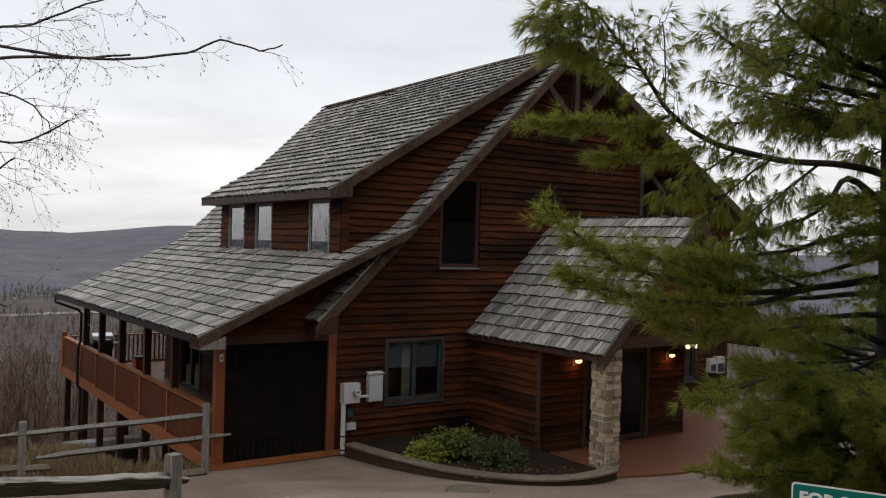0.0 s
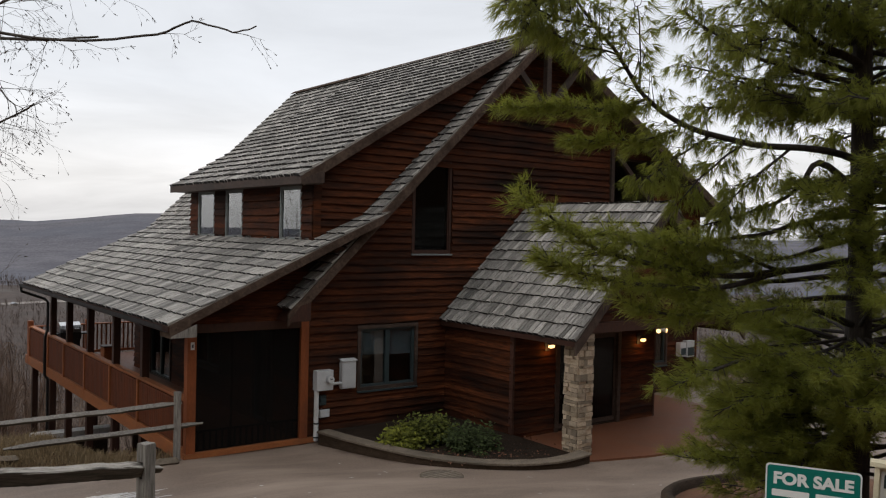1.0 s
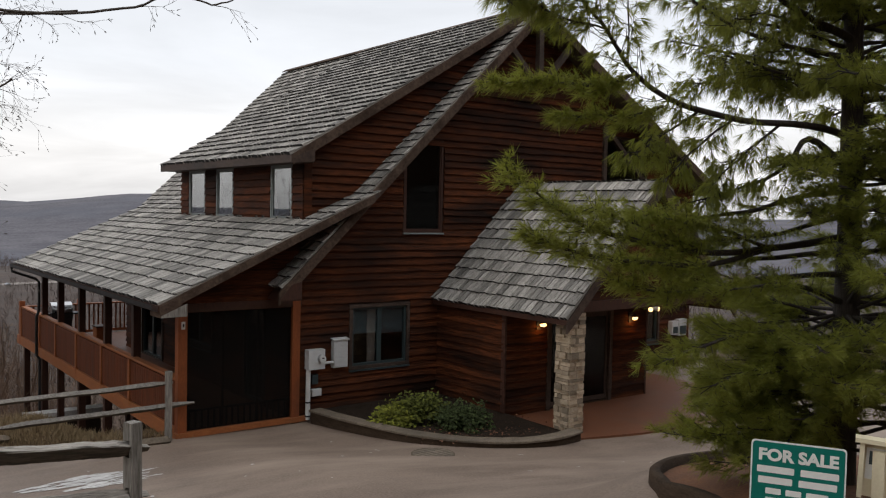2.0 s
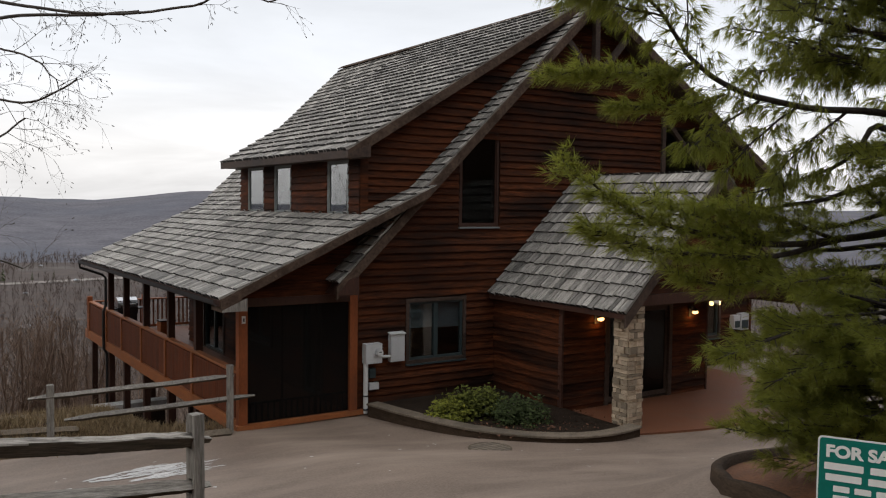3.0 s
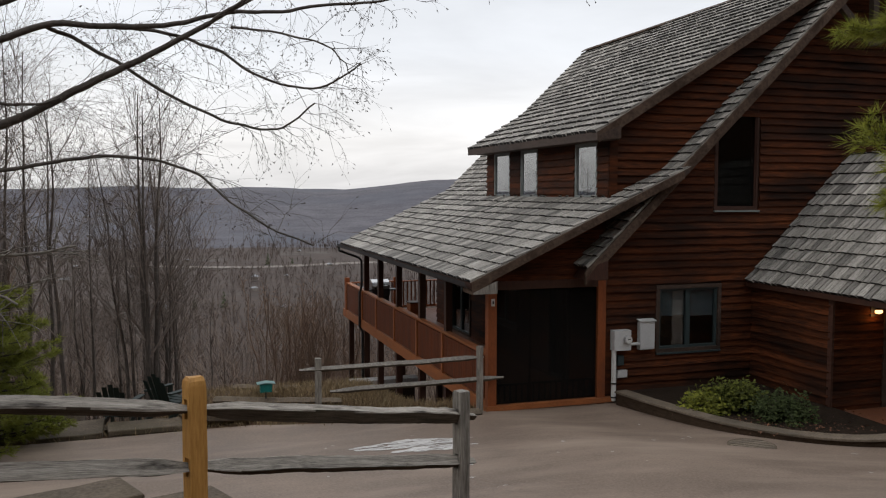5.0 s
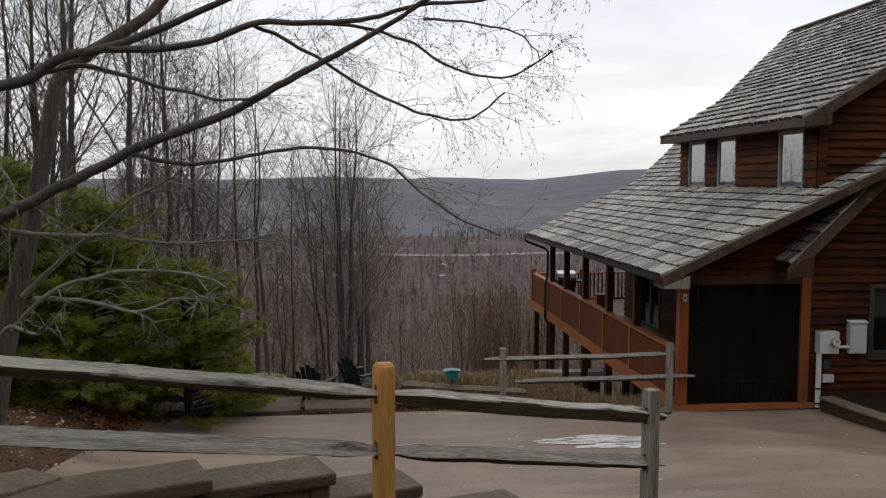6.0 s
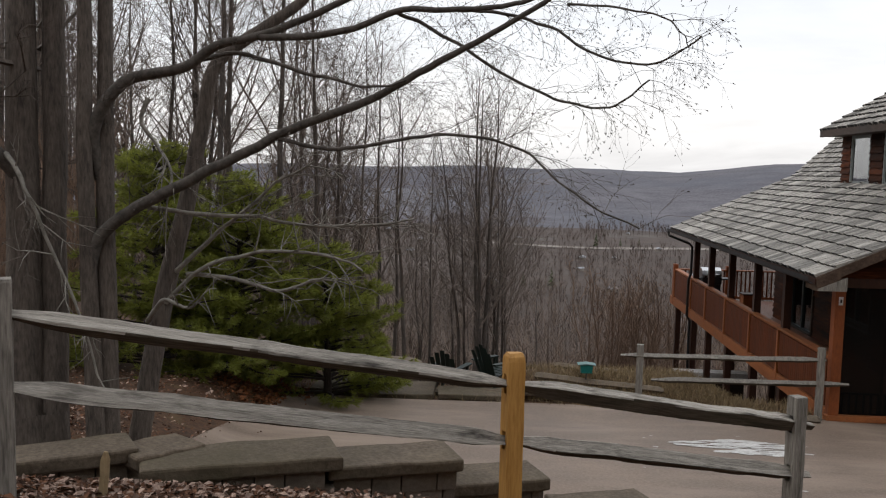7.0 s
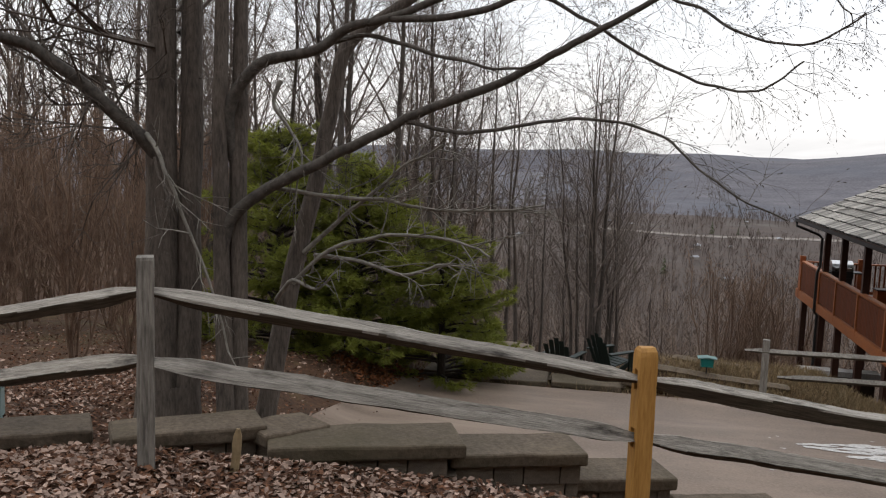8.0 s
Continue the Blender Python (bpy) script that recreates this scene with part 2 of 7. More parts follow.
BLACK_METAL = material("black_metal", (0.012, 0.012, 0.013), (0.03, 0.03, 0.03), 6.0, 0.45, 0.1)
FRAME_GREEN = material("grey_green_window_frame", (0.022, 0.034, 0.036), (0.04, 0.057, 0.058), 4.0, 0.5, 0.05)
BARK = material("grey_bark", (0.036, 0.028, 0.023), (0.155, 0.125, 0.102), 3.0, 0.92, 0.8, (4, 4, 0.7), 5, (0.09, 0.095, 0.07), (0.6, 0.8), relief=0.02)
PALE_BARK = material("pale_branch_bark", (0.12, 0.108, 0.09), (0.30, 0.275, 0.235), 4.0, 0.9, 0.4, (1, 1, 1), 5)
LIMB_BARK = material("smooth_limb_bark", (0.04, 0.034, 0.029), (0.12, 0.104, 0.088), 6.0, 0.9, 0.35, (1, 1, 1), 4, (0.13, 0.125, 0.105), (0.6, 0.8))
WOODS_BARK = material("woodland_bark", (0.036, 0.029, 0.025), (0.12, 0.099, 0.083), 3.0, 0.92, 0.4, (3, 3, 0.7), 5)
TWIG = material("far_twig", (0.085, 0.067, 0.056), (0.23, 0.186, 0.156), 0.7, 0.95, 0)
SLOPE_TWIG = material("slope_twig", (0.072, 0.051, 0.039), (0.21, 0.155, 0.12), 0.05, 0.95, 0, vary=0.35, island=True)
VALLEY_TWIG = material("valley_twig", (0.056, 0.042, 0.036), (0.17, 0.13, 0.112), 0.01, 0.95, 0, vary=0.3, island=True)
RED_TWIG = material("reddish_twig", (0.115, 0.074, 0.052), (0.25, 0.163, 0.112), 0.7, 0.95, 0)
NEEDLE = material("pine_needle", (0.06, 0.083, 0.017), (0.25, 0.258, 0.045), 0.8, 0.6, 0, vary=0.45, island=True, spec=0.3)
YOUNG_NEEDLE = material("young_pine_needle", (0.08, 0.098, 0.018), (0.22, 0.23, 0.048), 1.2, 0.6, 0, vary=0.35, island=True, spec=0.3)
PINE_BARK = material("dark_pine_bark", (0.016, 0.012, 0.010), (0.06, 0.048, 0.04), 3.0, 0.95, 0.8, (4, 4, 0.7), 5, relief=0.02)


def see_through(m, share, tint):
    """Lets part of the light through thin foliage."""
    nt = m.node_tree
    out = nt.nodes["Material Output"]
    now = out.inputs[0].links[0].from_socket
    tr, mix = nt.nodes.new("ShaderNodeBsdfTranslucent"), nt.nodes.new("ShaderNodeMixShader")
    tr.inputs["Color"].default_value = (*tint, 1)
    mix.inputs[0].default_value = share
    nt.links.new(now, mix.inputs[1])
    nt.links.new(tr.outputs[0], mix.inputs[2])
    nt.links.new(mix.outputs[0], out.inputs[0])


see_through(NEEDLE, 0.5, (0.35, 0.36, 0.055))
see_through(YOUNG_NEEDLE, 0.45, (0.31, 0.33, 0.055))
PALE_SHRUB = material("yellow_green_shrub_leaf", (0.035, 0.05, 0.006), (0.19, 0.185, 0.022), 5.0, 0.7, 0, spec=0.2, vary=0.4, island=True)
SHRUB_LEAF = material("shrub_leaf", (0.022, 0.033, 0.005), (0.115, 0.12, 0.018), 5.0, 0.7, 0, spec=0.2, vary=0.4, island=True)
# the haze of distance is put into the hill's blue-grey colour
HILL = material("hazy_wooded_hill", (0.038, 0.036, 0.046), (0.15, 0.138, 0.152), 0.016, 1.0, 0, (1, 1, 1), 14, (0.075, 0.08, 0.10), (0.45, 0.7), stain_size=0.0025)
DARK_LEAF = material("dark_shrub_leaf", (0.014, 0.022, 0.008), (0.055, 0.07, 0.022), 5.0, 0.75, 0, vary=0.4, island=True, spec=0.15)
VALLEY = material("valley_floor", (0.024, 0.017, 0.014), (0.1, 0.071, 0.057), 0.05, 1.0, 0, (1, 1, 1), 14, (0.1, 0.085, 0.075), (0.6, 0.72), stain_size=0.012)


def screen_material():
    """Dark insect mesh: mostly see-through, the threads nearly black."""
    m = bpy.data.materials.new("insect_screen")
    m.use_nodes = True
    nt = m.node_tree
    b = nt.nodes["Principled BSDF"]
    b.inputs["Base Color"].default_value, b.inputs["Roughness"].default_value = (0.011, 0.010, 0.009, 1), 0.9
    b.inputs["Specular IOR Level"].default_value = 0.0
    clear, mix = nt.nodes.new("ShaderNodeBsdfTransparent"), nt.nodes.new("ShaderNodeMixShader")
    mix.inputs[0].default_value = 0.6
    nt.links.new(clear.outputs[0], mix.inputs[1])
    nt.links.new(b.outputs[0], mix.inputs[2])
    nt.links.new(mix.outputs[0], nt.nodes["Material Output"].inputs[0])
    return m


SCREEN = screen_material()
GREEN_SIGN = material("green_sign_enamel", (0.0, 0.13, 0.10), (0.004, 0.15, 0.118), 6.0, 0.4, 0)
SIGN_WHITE = material("white_sign_paint", (0.66, 0.66, 0.62), (0.72, 0.72, 0.68), 6.0, 0.5, 0)
CREAM = material("cream_painted_wood", (0.60, 0.53, 0.36), (0.68, 0.61, 0.43), 6.0, 0.6, 0.05)
MULCH = material("bark_mulch", (0.065, 0.026, 0.011), (0.2, 0.085, 0.036), 3.0, 0.95, 0.7, (1, 1, 1), 12, relief=0.03)
SOIL = material("dark_bed_soil", (0.009, 0.006, 0.004), (0.036, 0.024, 0.016), 3.0, 0.95, 0.9, (1, 1, 1), 10, relief=0.04, spec=0.1)
PALE_FRAME = material("pale_window_frame", (0.15, 0.165, 0.16), (0.22, 0.236, 0.228), 4.0, 0.5, 0.05)
TEAL = material("teal_paint", (0.0, 0.12, 0.105), (0.01, 0.17, 0.15), 6.0, 0.5, 0.05)
PALE_TEAL = material("pale_teal_steel", (0.2, 0.29, 0.28), (0.28, 0.37, 0.355), 3.0, 0.5, 0.05)
ROOF_TEAL = material("weathered_teal_steel", (0.07, 0.15, 0.14), (0.13, 0.22, 0.205), 3.0, 0.55, 0.05)
DARK_GREEN = material("dark_green_chair_paint", (0.005, 0.011, 0.009), (0.014, 0.024, 0.02), 6.0, 0.5, 0.1)
BLIND = material("grey_blind_cloth", (0.12, 0.15, 0.165), (0.17, 0.205, 0.22), 3.0, 0.9, 0.1, (1, 1, 4), 6)
STEEL = material("brushed_steel", (0.45, 0.45, 0.46), (0.6, 0.6, 0.6), 8.0, 0.3, 0.05, metal=1.0)
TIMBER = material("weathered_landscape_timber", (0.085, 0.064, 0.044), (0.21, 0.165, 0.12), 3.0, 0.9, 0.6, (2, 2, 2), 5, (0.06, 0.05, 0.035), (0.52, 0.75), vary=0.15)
DARK_TIMBER = material("dark_edging_timber", (0.02, 0.0135, 0.009), (0.075, 0.051, 0.034), 4.0, 0.95, 0.8, (1, 1, 6), 5, spec=0.08)
RUST_LEAF = material("rusty_leaf", (0.09, 0.032, 0.012), (0.26, 0.10, 0.04), 3.0, 0.9, 0, vary=0.5, island=True)
ICE = material("dried_salt_patch", (0.3, 0.28, 0.26), (0.62, 0.6, 0.575), 3.0, 0.8, 0.1)
LEAF = material("fallen_leaf", (0.032, 0.013, 0.007), (0.19, 0.088, 0.046), 3.0, 0.85, 0, vary=0.5, island=True)
PALE_LEAF = material("bleached_leaf", (0.16, 0.1, 0.075), (0.46, 0.33, 0.26), 3.0, 0.85, 0, vary=0.4, island=True)
STRAW = material("dry_grass", (0.17, 0.12, 0.065), (0.34, 0.25, 0.14), 1.5, 0.9, 0, vary=0.3, island=True)
GLASS = glass_material("window_glass", (0.6, 0.66, 0.67), 1.75)
DARK_GLASS = glass_material("dark_window_glass", (0.16, 0.19, 0.2), 1.28)
COATED_GLASS = glass_material("coated_window_glass", (0.5, 0.55, 0.56), 2.3)
LAMP = lamp_material("lit_lamp", (1.0, 0.56, 0.2), 3.2)

# ------------------------------------------------------------------ terrain
FENCE = [(-13.2, -9.3), (-10.6, -9.9), (-8.41, -10.47), (-5.63, -9.0), (-3.15, -7.58)]
CREST = ((-95, 0.1), (-60, 0.1), (-45, 0.4), (-30, 0.9), (-20.5, 0.86), (-16.9, 0.7), (-14.6, 0.44), (-12.8, 0.26), (-11.2, 0.06), (-9.6, -0.02), (-8.2, 0.16), (-6.5, 0.27), (-4.8, 0.34), (-3.2, 0.2), (-1.6, -0.12), (1, -0.6), (5, -1.2), (12, -1.5), (40, -0.8), (95, 0.0))


def between(x, pairs):
    if x <= pairs[0][0]:
        return pairs[0][1]
    for (a, p), (b, q) in zip(pairs, pairs[1:]):
        if x <= b:
            return p + (q - p) * (x - a) / (b - a)
    return pairs[-1][1]


def ground_z(x, y):
    """The lie of the land: a drive that falls towards the house, a bank by the road, and a steep slope down to the valley behind."""
    y0 = 0.5 + 0.75 * min(max(x, 0.0), 7.0)
    z = 0.15 * 0.6 * soft((-y - y0) / 0.6)
    z = min(z, 2.6)
    line = between(x, FENCE) if x < -3.15 else -7.58 + 0.55 * (x + 3.15)
    bank = between(x, ((-14, 0.45), (-10.6, 0.55), (-8.4, 0.8), (-5.6, 0.45), (-3.2, 0.1), (-1.0, 0.0)))
    bank *= 1 - 0.55 * smooth01(line - y, 1.5, 5)
    z += bank * smooth01(line - y, -0.75, -0.25)
    west = 0.58 + 0.14 * max(0.0, -y)
    z += (max(z, min(west, 2.4)) - z) * smooth01(-x, 8.9, 10.6)
    # planted bed under the roadside pine
    bed = math.hypot(x - 3.3, (y + 11.0) * 1.15)
    z += 0.35 * (1 - smooth01(bed, 2.0, 3.5))
    edge = 2.3 + 0.75 * max(0.0, -8.0 - x)
    fall = 0.44 * 1.2 * soft((y - edge) / 1.2)
    z -= 62 * (1 - math.exp(-fall / 62)) if fall > 0 else 0
    # unseen rise behind the road, added to block sky light on the front
    z += 24 * smooth01(-y, 18, 50) + 20 * smooth01(-y, 50, 300)
    # grassy hump past the far edge of the drive
    z += 0.55 * smooth01(y, 0.3, 2.0) * (1 - smooth01(y, 3.5, 7)) * smooth01(x, -6.2, -4.9) * (1 - smooth01(x, -2.2, -0.8))
    # unseen south-east rise, added to darken the entry and the drive
    z += 15 * smooth01(x, 14, 42) * smooth01(-y, 12, 26)
    r = math.hypot(x + 5.7, y + 15.2)
    if r > 150:
        az = math.degrees(math.atan2(-(x + 5.7), y + 15.2))
        if abs(az) > 95:
            return z
        wob = 9 * noise.noise((x / 700, y / 700, 0.3)) + 5 * noise.noise((x / 220, y / 220, 4.3))
        top = 4.2 + 2300 * math.tan(radians(between(az, CREST)))
        z += (top + 62 + wob) * smooth01(r, 950, 2300) + 3 * noise.noise((x / 150, y / 150, 2.0)) * smooth01(r, 150, 300)
        z -= 60 * smooth01(r, 2350, 2900)
        far = 4.2 + 3900 * math.tan(radians(0.2 - 0.008 * abs(az - 2) + 0.06 * math.sin(az * 0.55)))
        z += (far + 60 - top) * smooth01(r, 3000, 3900)
    return z


def spread(a, b, step, reach):
    mid = list(np.arange(a, b + step / 2, step))
    lo, hi, s = a, b, step
    left, right = [], []
    while hi < reach:
        s = min(s * 1.13, 62.0)
        lo, hi = lo - s, hi + s
        left.append(lo)
        right.append(hi)
    return left[::-1] + [float(v) for v in mid] + right


def build_ground():
    xs, ys = spread(-15, 9, 0.3, 4300), spread(-16, 4, 0.3, 4300)
    ys = [y for y in ys if y > -900]
    g = Geo()
    for y in ys:
        for x in xs:
            rough = 0.05 * noise.noise((x * 0.9, y * 0.9, 0)) + 0.02 * noise.noise((x * 3, y * 3, 5))
            g.v.append((x, y, ground_z(x, y) - 0.03 + rough * smooth01(math.hypot(x + 1, y + 4), 5, 8)))
    w = len(xs)
    g.f = [(j * w + i, j * w + i + 1, (j + 1) * w + i + 1, (j + 1) * w + i) for j in range(len(ys) - 1) for i in range(w - 1)]
    me = bpy.data.meshes.new("ground")
    me.from_pydata(g.v, [], g.f)
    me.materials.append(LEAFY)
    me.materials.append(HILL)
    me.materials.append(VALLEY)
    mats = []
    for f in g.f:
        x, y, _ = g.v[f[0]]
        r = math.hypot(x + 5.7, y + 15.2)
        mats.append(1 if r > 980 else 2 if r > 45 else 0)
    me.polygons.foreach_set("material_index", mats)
    me.polygons.foreach_set("use_smooth", [True] * len(g.f))
    return tagged(new("ground", me), "leaf-strewn hillside that falls away to a wooded valley", "ground", kind="structure")


def drive_edge(x):
    """Near side of the paved drive."""
    if x < -3.15:
        return between(x, FENCE) + 0.42
    return between(x, ((-3.15, -7.3), (-2.6, -9.0), (-1.9, -13.0), (-0.2, -13.0), (0.6, -11.3), (1.0, -10.4), (1.6, -9.95), (2.4, -9.65), (3.2, -9.5), (4.4, -9.1), (6.2, -9.0), (9.0, -9.2), (14.0, -9.8)))


def build_drive():
    g = Geo()
    nx, ny = 150, 60
    for i in range(nx + 1):
        x = -9.4 + 25.4 * i / nx
        lo, hi = drive_edge(x), between(x, ((-9.4, -0.3), (-8.6, 0.35), (-4.3, 0.42), (-3.3, 0.05), (-0.6, -0.35), (0, 0.05), (16, 0.05)))
        for j in range(ny + 1):
            y = lo + (hi - lo) * j / ny
            g.v.append((x, y, ground_z(x, y) + 0.02 + 0.012 * noise.noise((x * 0.5, y * 0.5, 1))))
    w = ny + 1
    g.f = [(i * w + j, (i + 1) * w + j, (i + 1) * w + j + 1, i * w + j + 1) for i in range(nx) for j in range(ny)]
    ob = part("driveway", g, ASPHALT, smooth=True)
    return tagged(ob, "worn grey-brown asphalt driveway with damp patches", "driveway", kind="structure")


build_ground()
build_drive()

# ------------------------------------------------------------------ house
RIDGE_X, RIDGE_Z = 8.49, 9.12
STEEP = (9.12 - 2.75) / (8.49 - 1.87)
EASY = 0.61
PORCH = (4.62 - 2.55) / (3.86 + 0.57)
FRONT, RAKE, BACK = -0.77, -0.58, 12.6


def steep_z(x):
    return RIDGE_Z - STEEP * (RIDGE_X - x)


def right_z(x):
    return RIDGE_Z - 0.575 * (x - RIDGE_X)


def dormer_z(x):
    return RIDGE_Z - EASY * (RIDGE_X - x)


def porch_z(x):
    return 2.55 + PORCH * (x + 0.57)


house = thing("house", "two-storey cabin with dark red-brown wavy siding and grey cedar roof", "house")


def panel(outline, holes, to3d, thick):
    """A wall sheet with openings through it: outline and holes in the wall's own (a, z)."""
    bm = bmesh.new()
    edges = []
    for loop in [outline] + holes:
        vs = [bm.verts.new(to3d(a, z)) for a, z in loop]
        edges += [bm.edges.new((vs[i], vs[(i + 1) % len(vs)])) for i in range(len(vs))]
    bmesh.ops.triangle_fill(bm, use_beauty=True, edges=edges)
    r = bmesh.ops.extrude_face_region(bm, geom=list(bm.faces))
    bmesh.ops.translate(bm, vec=V(thick), verts=[e for e in r["geom"] if isinstance(e, bmesh.types.BMVert)])
    bmesh.ops.recalc_face_normals(bm, faces=bm.faces)
    g = Geo()
    bm.verts.ensure_lookup_table()
    g.v = [tuple(v.co) for v in bm.verts]
    g.f = [tuple(v.index for v in f.verts) for f in bm.faces]
    bm.free()
    return g


def rect(a0, a1, z0, z1):
    return [(a0, z0), (a1, z0), (a1, z1), (a0, z1)]


def siding(parent, along, out, origin, left, right, z0, z1, holes, rise=0.155, seed=1):
    """Lapped boards with a wavy lower edge; left(z) and right(z) bound the wall, holes are (a0, a1, z0, z1)."""
    rnd = random.Random(seed)
    along, out, origin = V(along), V(out), V(origin)
    z = z0
    while z < z1 - 0.02:
        top = min(z + rise, z1)
        a_lo, b_lo, a_hi, b_hi = left(z), right(z), left(top), right(top)
        if max(b_lo, b_hi) - min(a_lo, a_hi) < 0.08:
            break
        spans = [(a_lo, b_lo, a_hi, b_hi)]
        for h0, h1, hz0, hz1 in holes:
            if hz0 < z + rise * 0.6 and hz1 > z + rise * 0.4:
                cut = []
                for p, q, r, s in spans:
                    if h0 > p + 0.03 and h0 < max(q, s):
                        cut.append((p, h0, r, h0))
                    if h1 < q - 0.03 and h1 > min(p, r):
                        cut.append((h1, q, h1, s))
                    if h1 <= min(p, r) or h0 >= max(q, s):
                        cut.append((p, q, r, s))
                spans = cut
        for p, q, r, s in spans:
            length = max(q, s) - min(p, r)
            n = max(1, round(length / rnd.uniform(4.5, 7.5)))
            cuts = [0] + sorted((i + rnd.uniform(-0.25, 0.25)) / n for i in range(1, n)) + [1]
            for u0, u1 in zip(cuts, cuts[1:]):
                g = Geo()
                m = max(2, int(length * (u1 - u0) / 0.22))
                ph, amp, lean = rnd.uniform(0, 99), rnd.uniform(0.006, 0.019), rnd.uniform(0.0, 0.02)
                for i in range(m + 1):
                    u = u0 + (u1 - u0) * (0.004 + 0.992 * i / m)
                    lo, hi = p + (q - p) * u, r + (s - r) * u
                    dip = amp * noise.noise((lo * 1.7, ph, z)) * 1.6 + amp * 0.6 * noise.noise((lo * 5, ph, z))
                    butt = origin + along * lo + V((0, 0, z - 0.026 + dip)) + out * (0.046 + lean)
                    g.v += [tuple(butt), tuple(butt - out * 0.034 - V((0, 0, 0.0))), tuple(origin + along * hi + V((0, 0, top + 0.012)) + out * 0.006)]
                for i in range(m):
                    b = 3 * i
                    g.f += [(b, b + 3, b + 5, b + 2), (b + 1, b + 4, b + 3, b)]
                g.f += [(0, 2, 1), (3 * m, 3 * m + 1, 3 * m + 2)]
                part("siding_board", g, SIDING, parent)
        z += rise


def shingle_mesh(seed):
    rnd = random.Random(seed)
    g, t = Geo(), rnd.uniform(0.95, 1.12)
    d = [rnd.uniform(-0.018, 0.018) for _ in range(3)]
    g.v = [(0, d[0], 0), (0.5, d[1], 0), (1, d[2], 0), (0, d[0], t), (0.5, d[1], t * 1.05), (1, d[2], t), (0, 1, 0), (0.5, 1, 0), (1, 1, 0), (0, 1, 0.15), (0.5, 1, 0.15), (1, 1, 0.15)]
    g.f = [(0, 1, 4, 3), (1, 2, 5, 4), (3, 4, 10, 9), (4, 5, 11, 10), (0, 3, 9, 6), (2, 8, 11, 5), (0, 6, 7, 1), (1, 7, 8, 2), (6, 9, 10, 7), (7, 10, 11, 8)]
    return g


SHINGLE_GEO = [shingle_mesh(i) for i in range(8)]


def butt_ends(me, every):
    """The sawn lower ends have weathered darker, and carry the course shadow in their colour."""
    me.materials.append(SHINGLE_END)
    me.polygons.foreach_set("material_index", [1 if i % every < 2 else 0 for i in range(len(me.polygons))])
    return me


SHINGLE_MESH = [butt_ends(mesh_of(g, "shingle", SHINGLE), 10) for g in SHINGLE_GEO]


def shingles(parent, origin, along, up, length, slope, rise, order, singles=300, wide=(0.09, 0.23), seed=3, inside=None, thick=0.022):
    """Courses of split shingles over a plane. The first ones by order(point) are objects of their own, the rest is joined."""
    rnd = random.Random(seed)
    origin, along, up = V(origin), V(along).normalized(), V(up).normalized()
    out = along.cross(up)
    if out.z < 0:
        out = -out
    laid = []
    n = int(slope / rise) + 1
    for c in range(n):
        s = c * rise
        u = -rnd.uniform(0, 0.15)
        while u < length:
            w = min(rnd.uniform(*wide), length - u + 0.02)
            if w > 0.04:
                o = origin + along * max(u, -0.01) + up * (s - rnd.choice((0, 0, 0.004, 0.008, 0.014, 0.022)) - (0.03 if c == 0 else 0)) + out * 0.012
                if inside is None or (inside(o + along * w * 0.5 + up * 0.05)):
                    laid.append((o, w - rnd.uniform(0.01, 0.026), min(rise * 1.55, slope - s + 0.06), rnd.randrange(8)))
            u += w
    laid.sort(key=lambda q: order(q[0]))
    rest = Geo()
    for i, (o, w, l, kind) in enumerate(laid):
        flip = along.cross(up).z < 0
        x, o2 = (along, o) if not flip else (-along, o + along * w)
        tilt = (up * l + out * (-0.004)).normalized()
        m = basis(o2, x, tilt, out, (w, l, thick))
        if i < singles:
            piece("shingle", SHINGLE_MESH[kind], parent, m)
        else:
            rest.add([tuple(m @ V(v)) for v in SHINGLE_GEO[kind].v], SHINGLE_GEO[kind].f)
    if rest.v:
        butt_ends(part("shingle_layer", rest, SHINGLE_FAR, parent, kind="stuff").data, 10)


def roof_slab(name, quad, label="", thick=0.09):
    """The boards under a roof plane: quad in order round the plane, thickened downwards."""
    n = (V(quad[1]) - V(quad[0])).cross(V(quad[3]) - V(quad[0])).normalized()
    n = n if n.z < 0 else -n
    return part(name, Geo().prism(quad, n * thick), TRIM, house, label)


# roof planes
main_roof = roof_slab("roof", [(1.87, RAKE, 2.75), (RIDGE_X, RAKE, RIDGE_Z), (RIDGE_X, BACK, RIDGE_Z), (1.87, BACK, 2.75)], "steep roof of weathered grey cedar shingles")
right_roof = roof_slab("roof", [(RIDGE_X, RAKE, RIDGE_Z), (15.7, RAKE, right_z(15.7)), (15.7, BACK, right_z(15.7)), (RIDGE_X, BACK, RIDGE_Z)])
D0, D1, DX = -0.3, 7.05, 2.16
dorm_roof = roof_slab("dormer_roof", [(DX, D0, dormer_z(DX) + 0.06), (RIDGE_X - 0.02, D0, RIDGE_Z + 0.05), (RIDGE_X - 0.02, D1, RIDGE_Z + 0.05), (DX, D1, dormer_z(DX) + 0.06)],
                      "shed dormer roof of grey cedar shingles")
porch_roof = roof_slab("porch_roof", [(-0.57, FRONT, 2.55), (3.86, FRONT, 4.62), (3.86, 11.33, 4.62), (-0.57, 11.33, 2.55)], "low porch roof of grey cedar shingles")

# front gable wall, with its two openings
WIN = (3.73, 5.12, 0.97, 2.2)
RIGHT_END = 15.08


def gable_left(z):
    return max(2.34, RIDGE_X - (RIDGE_Z - 0.1 - z) / STEEP)


def gable_right(z):
    return min(RIGHT_END, RIDGE_X + (RIDGE_Z - 0.12 - z) / 0.575)


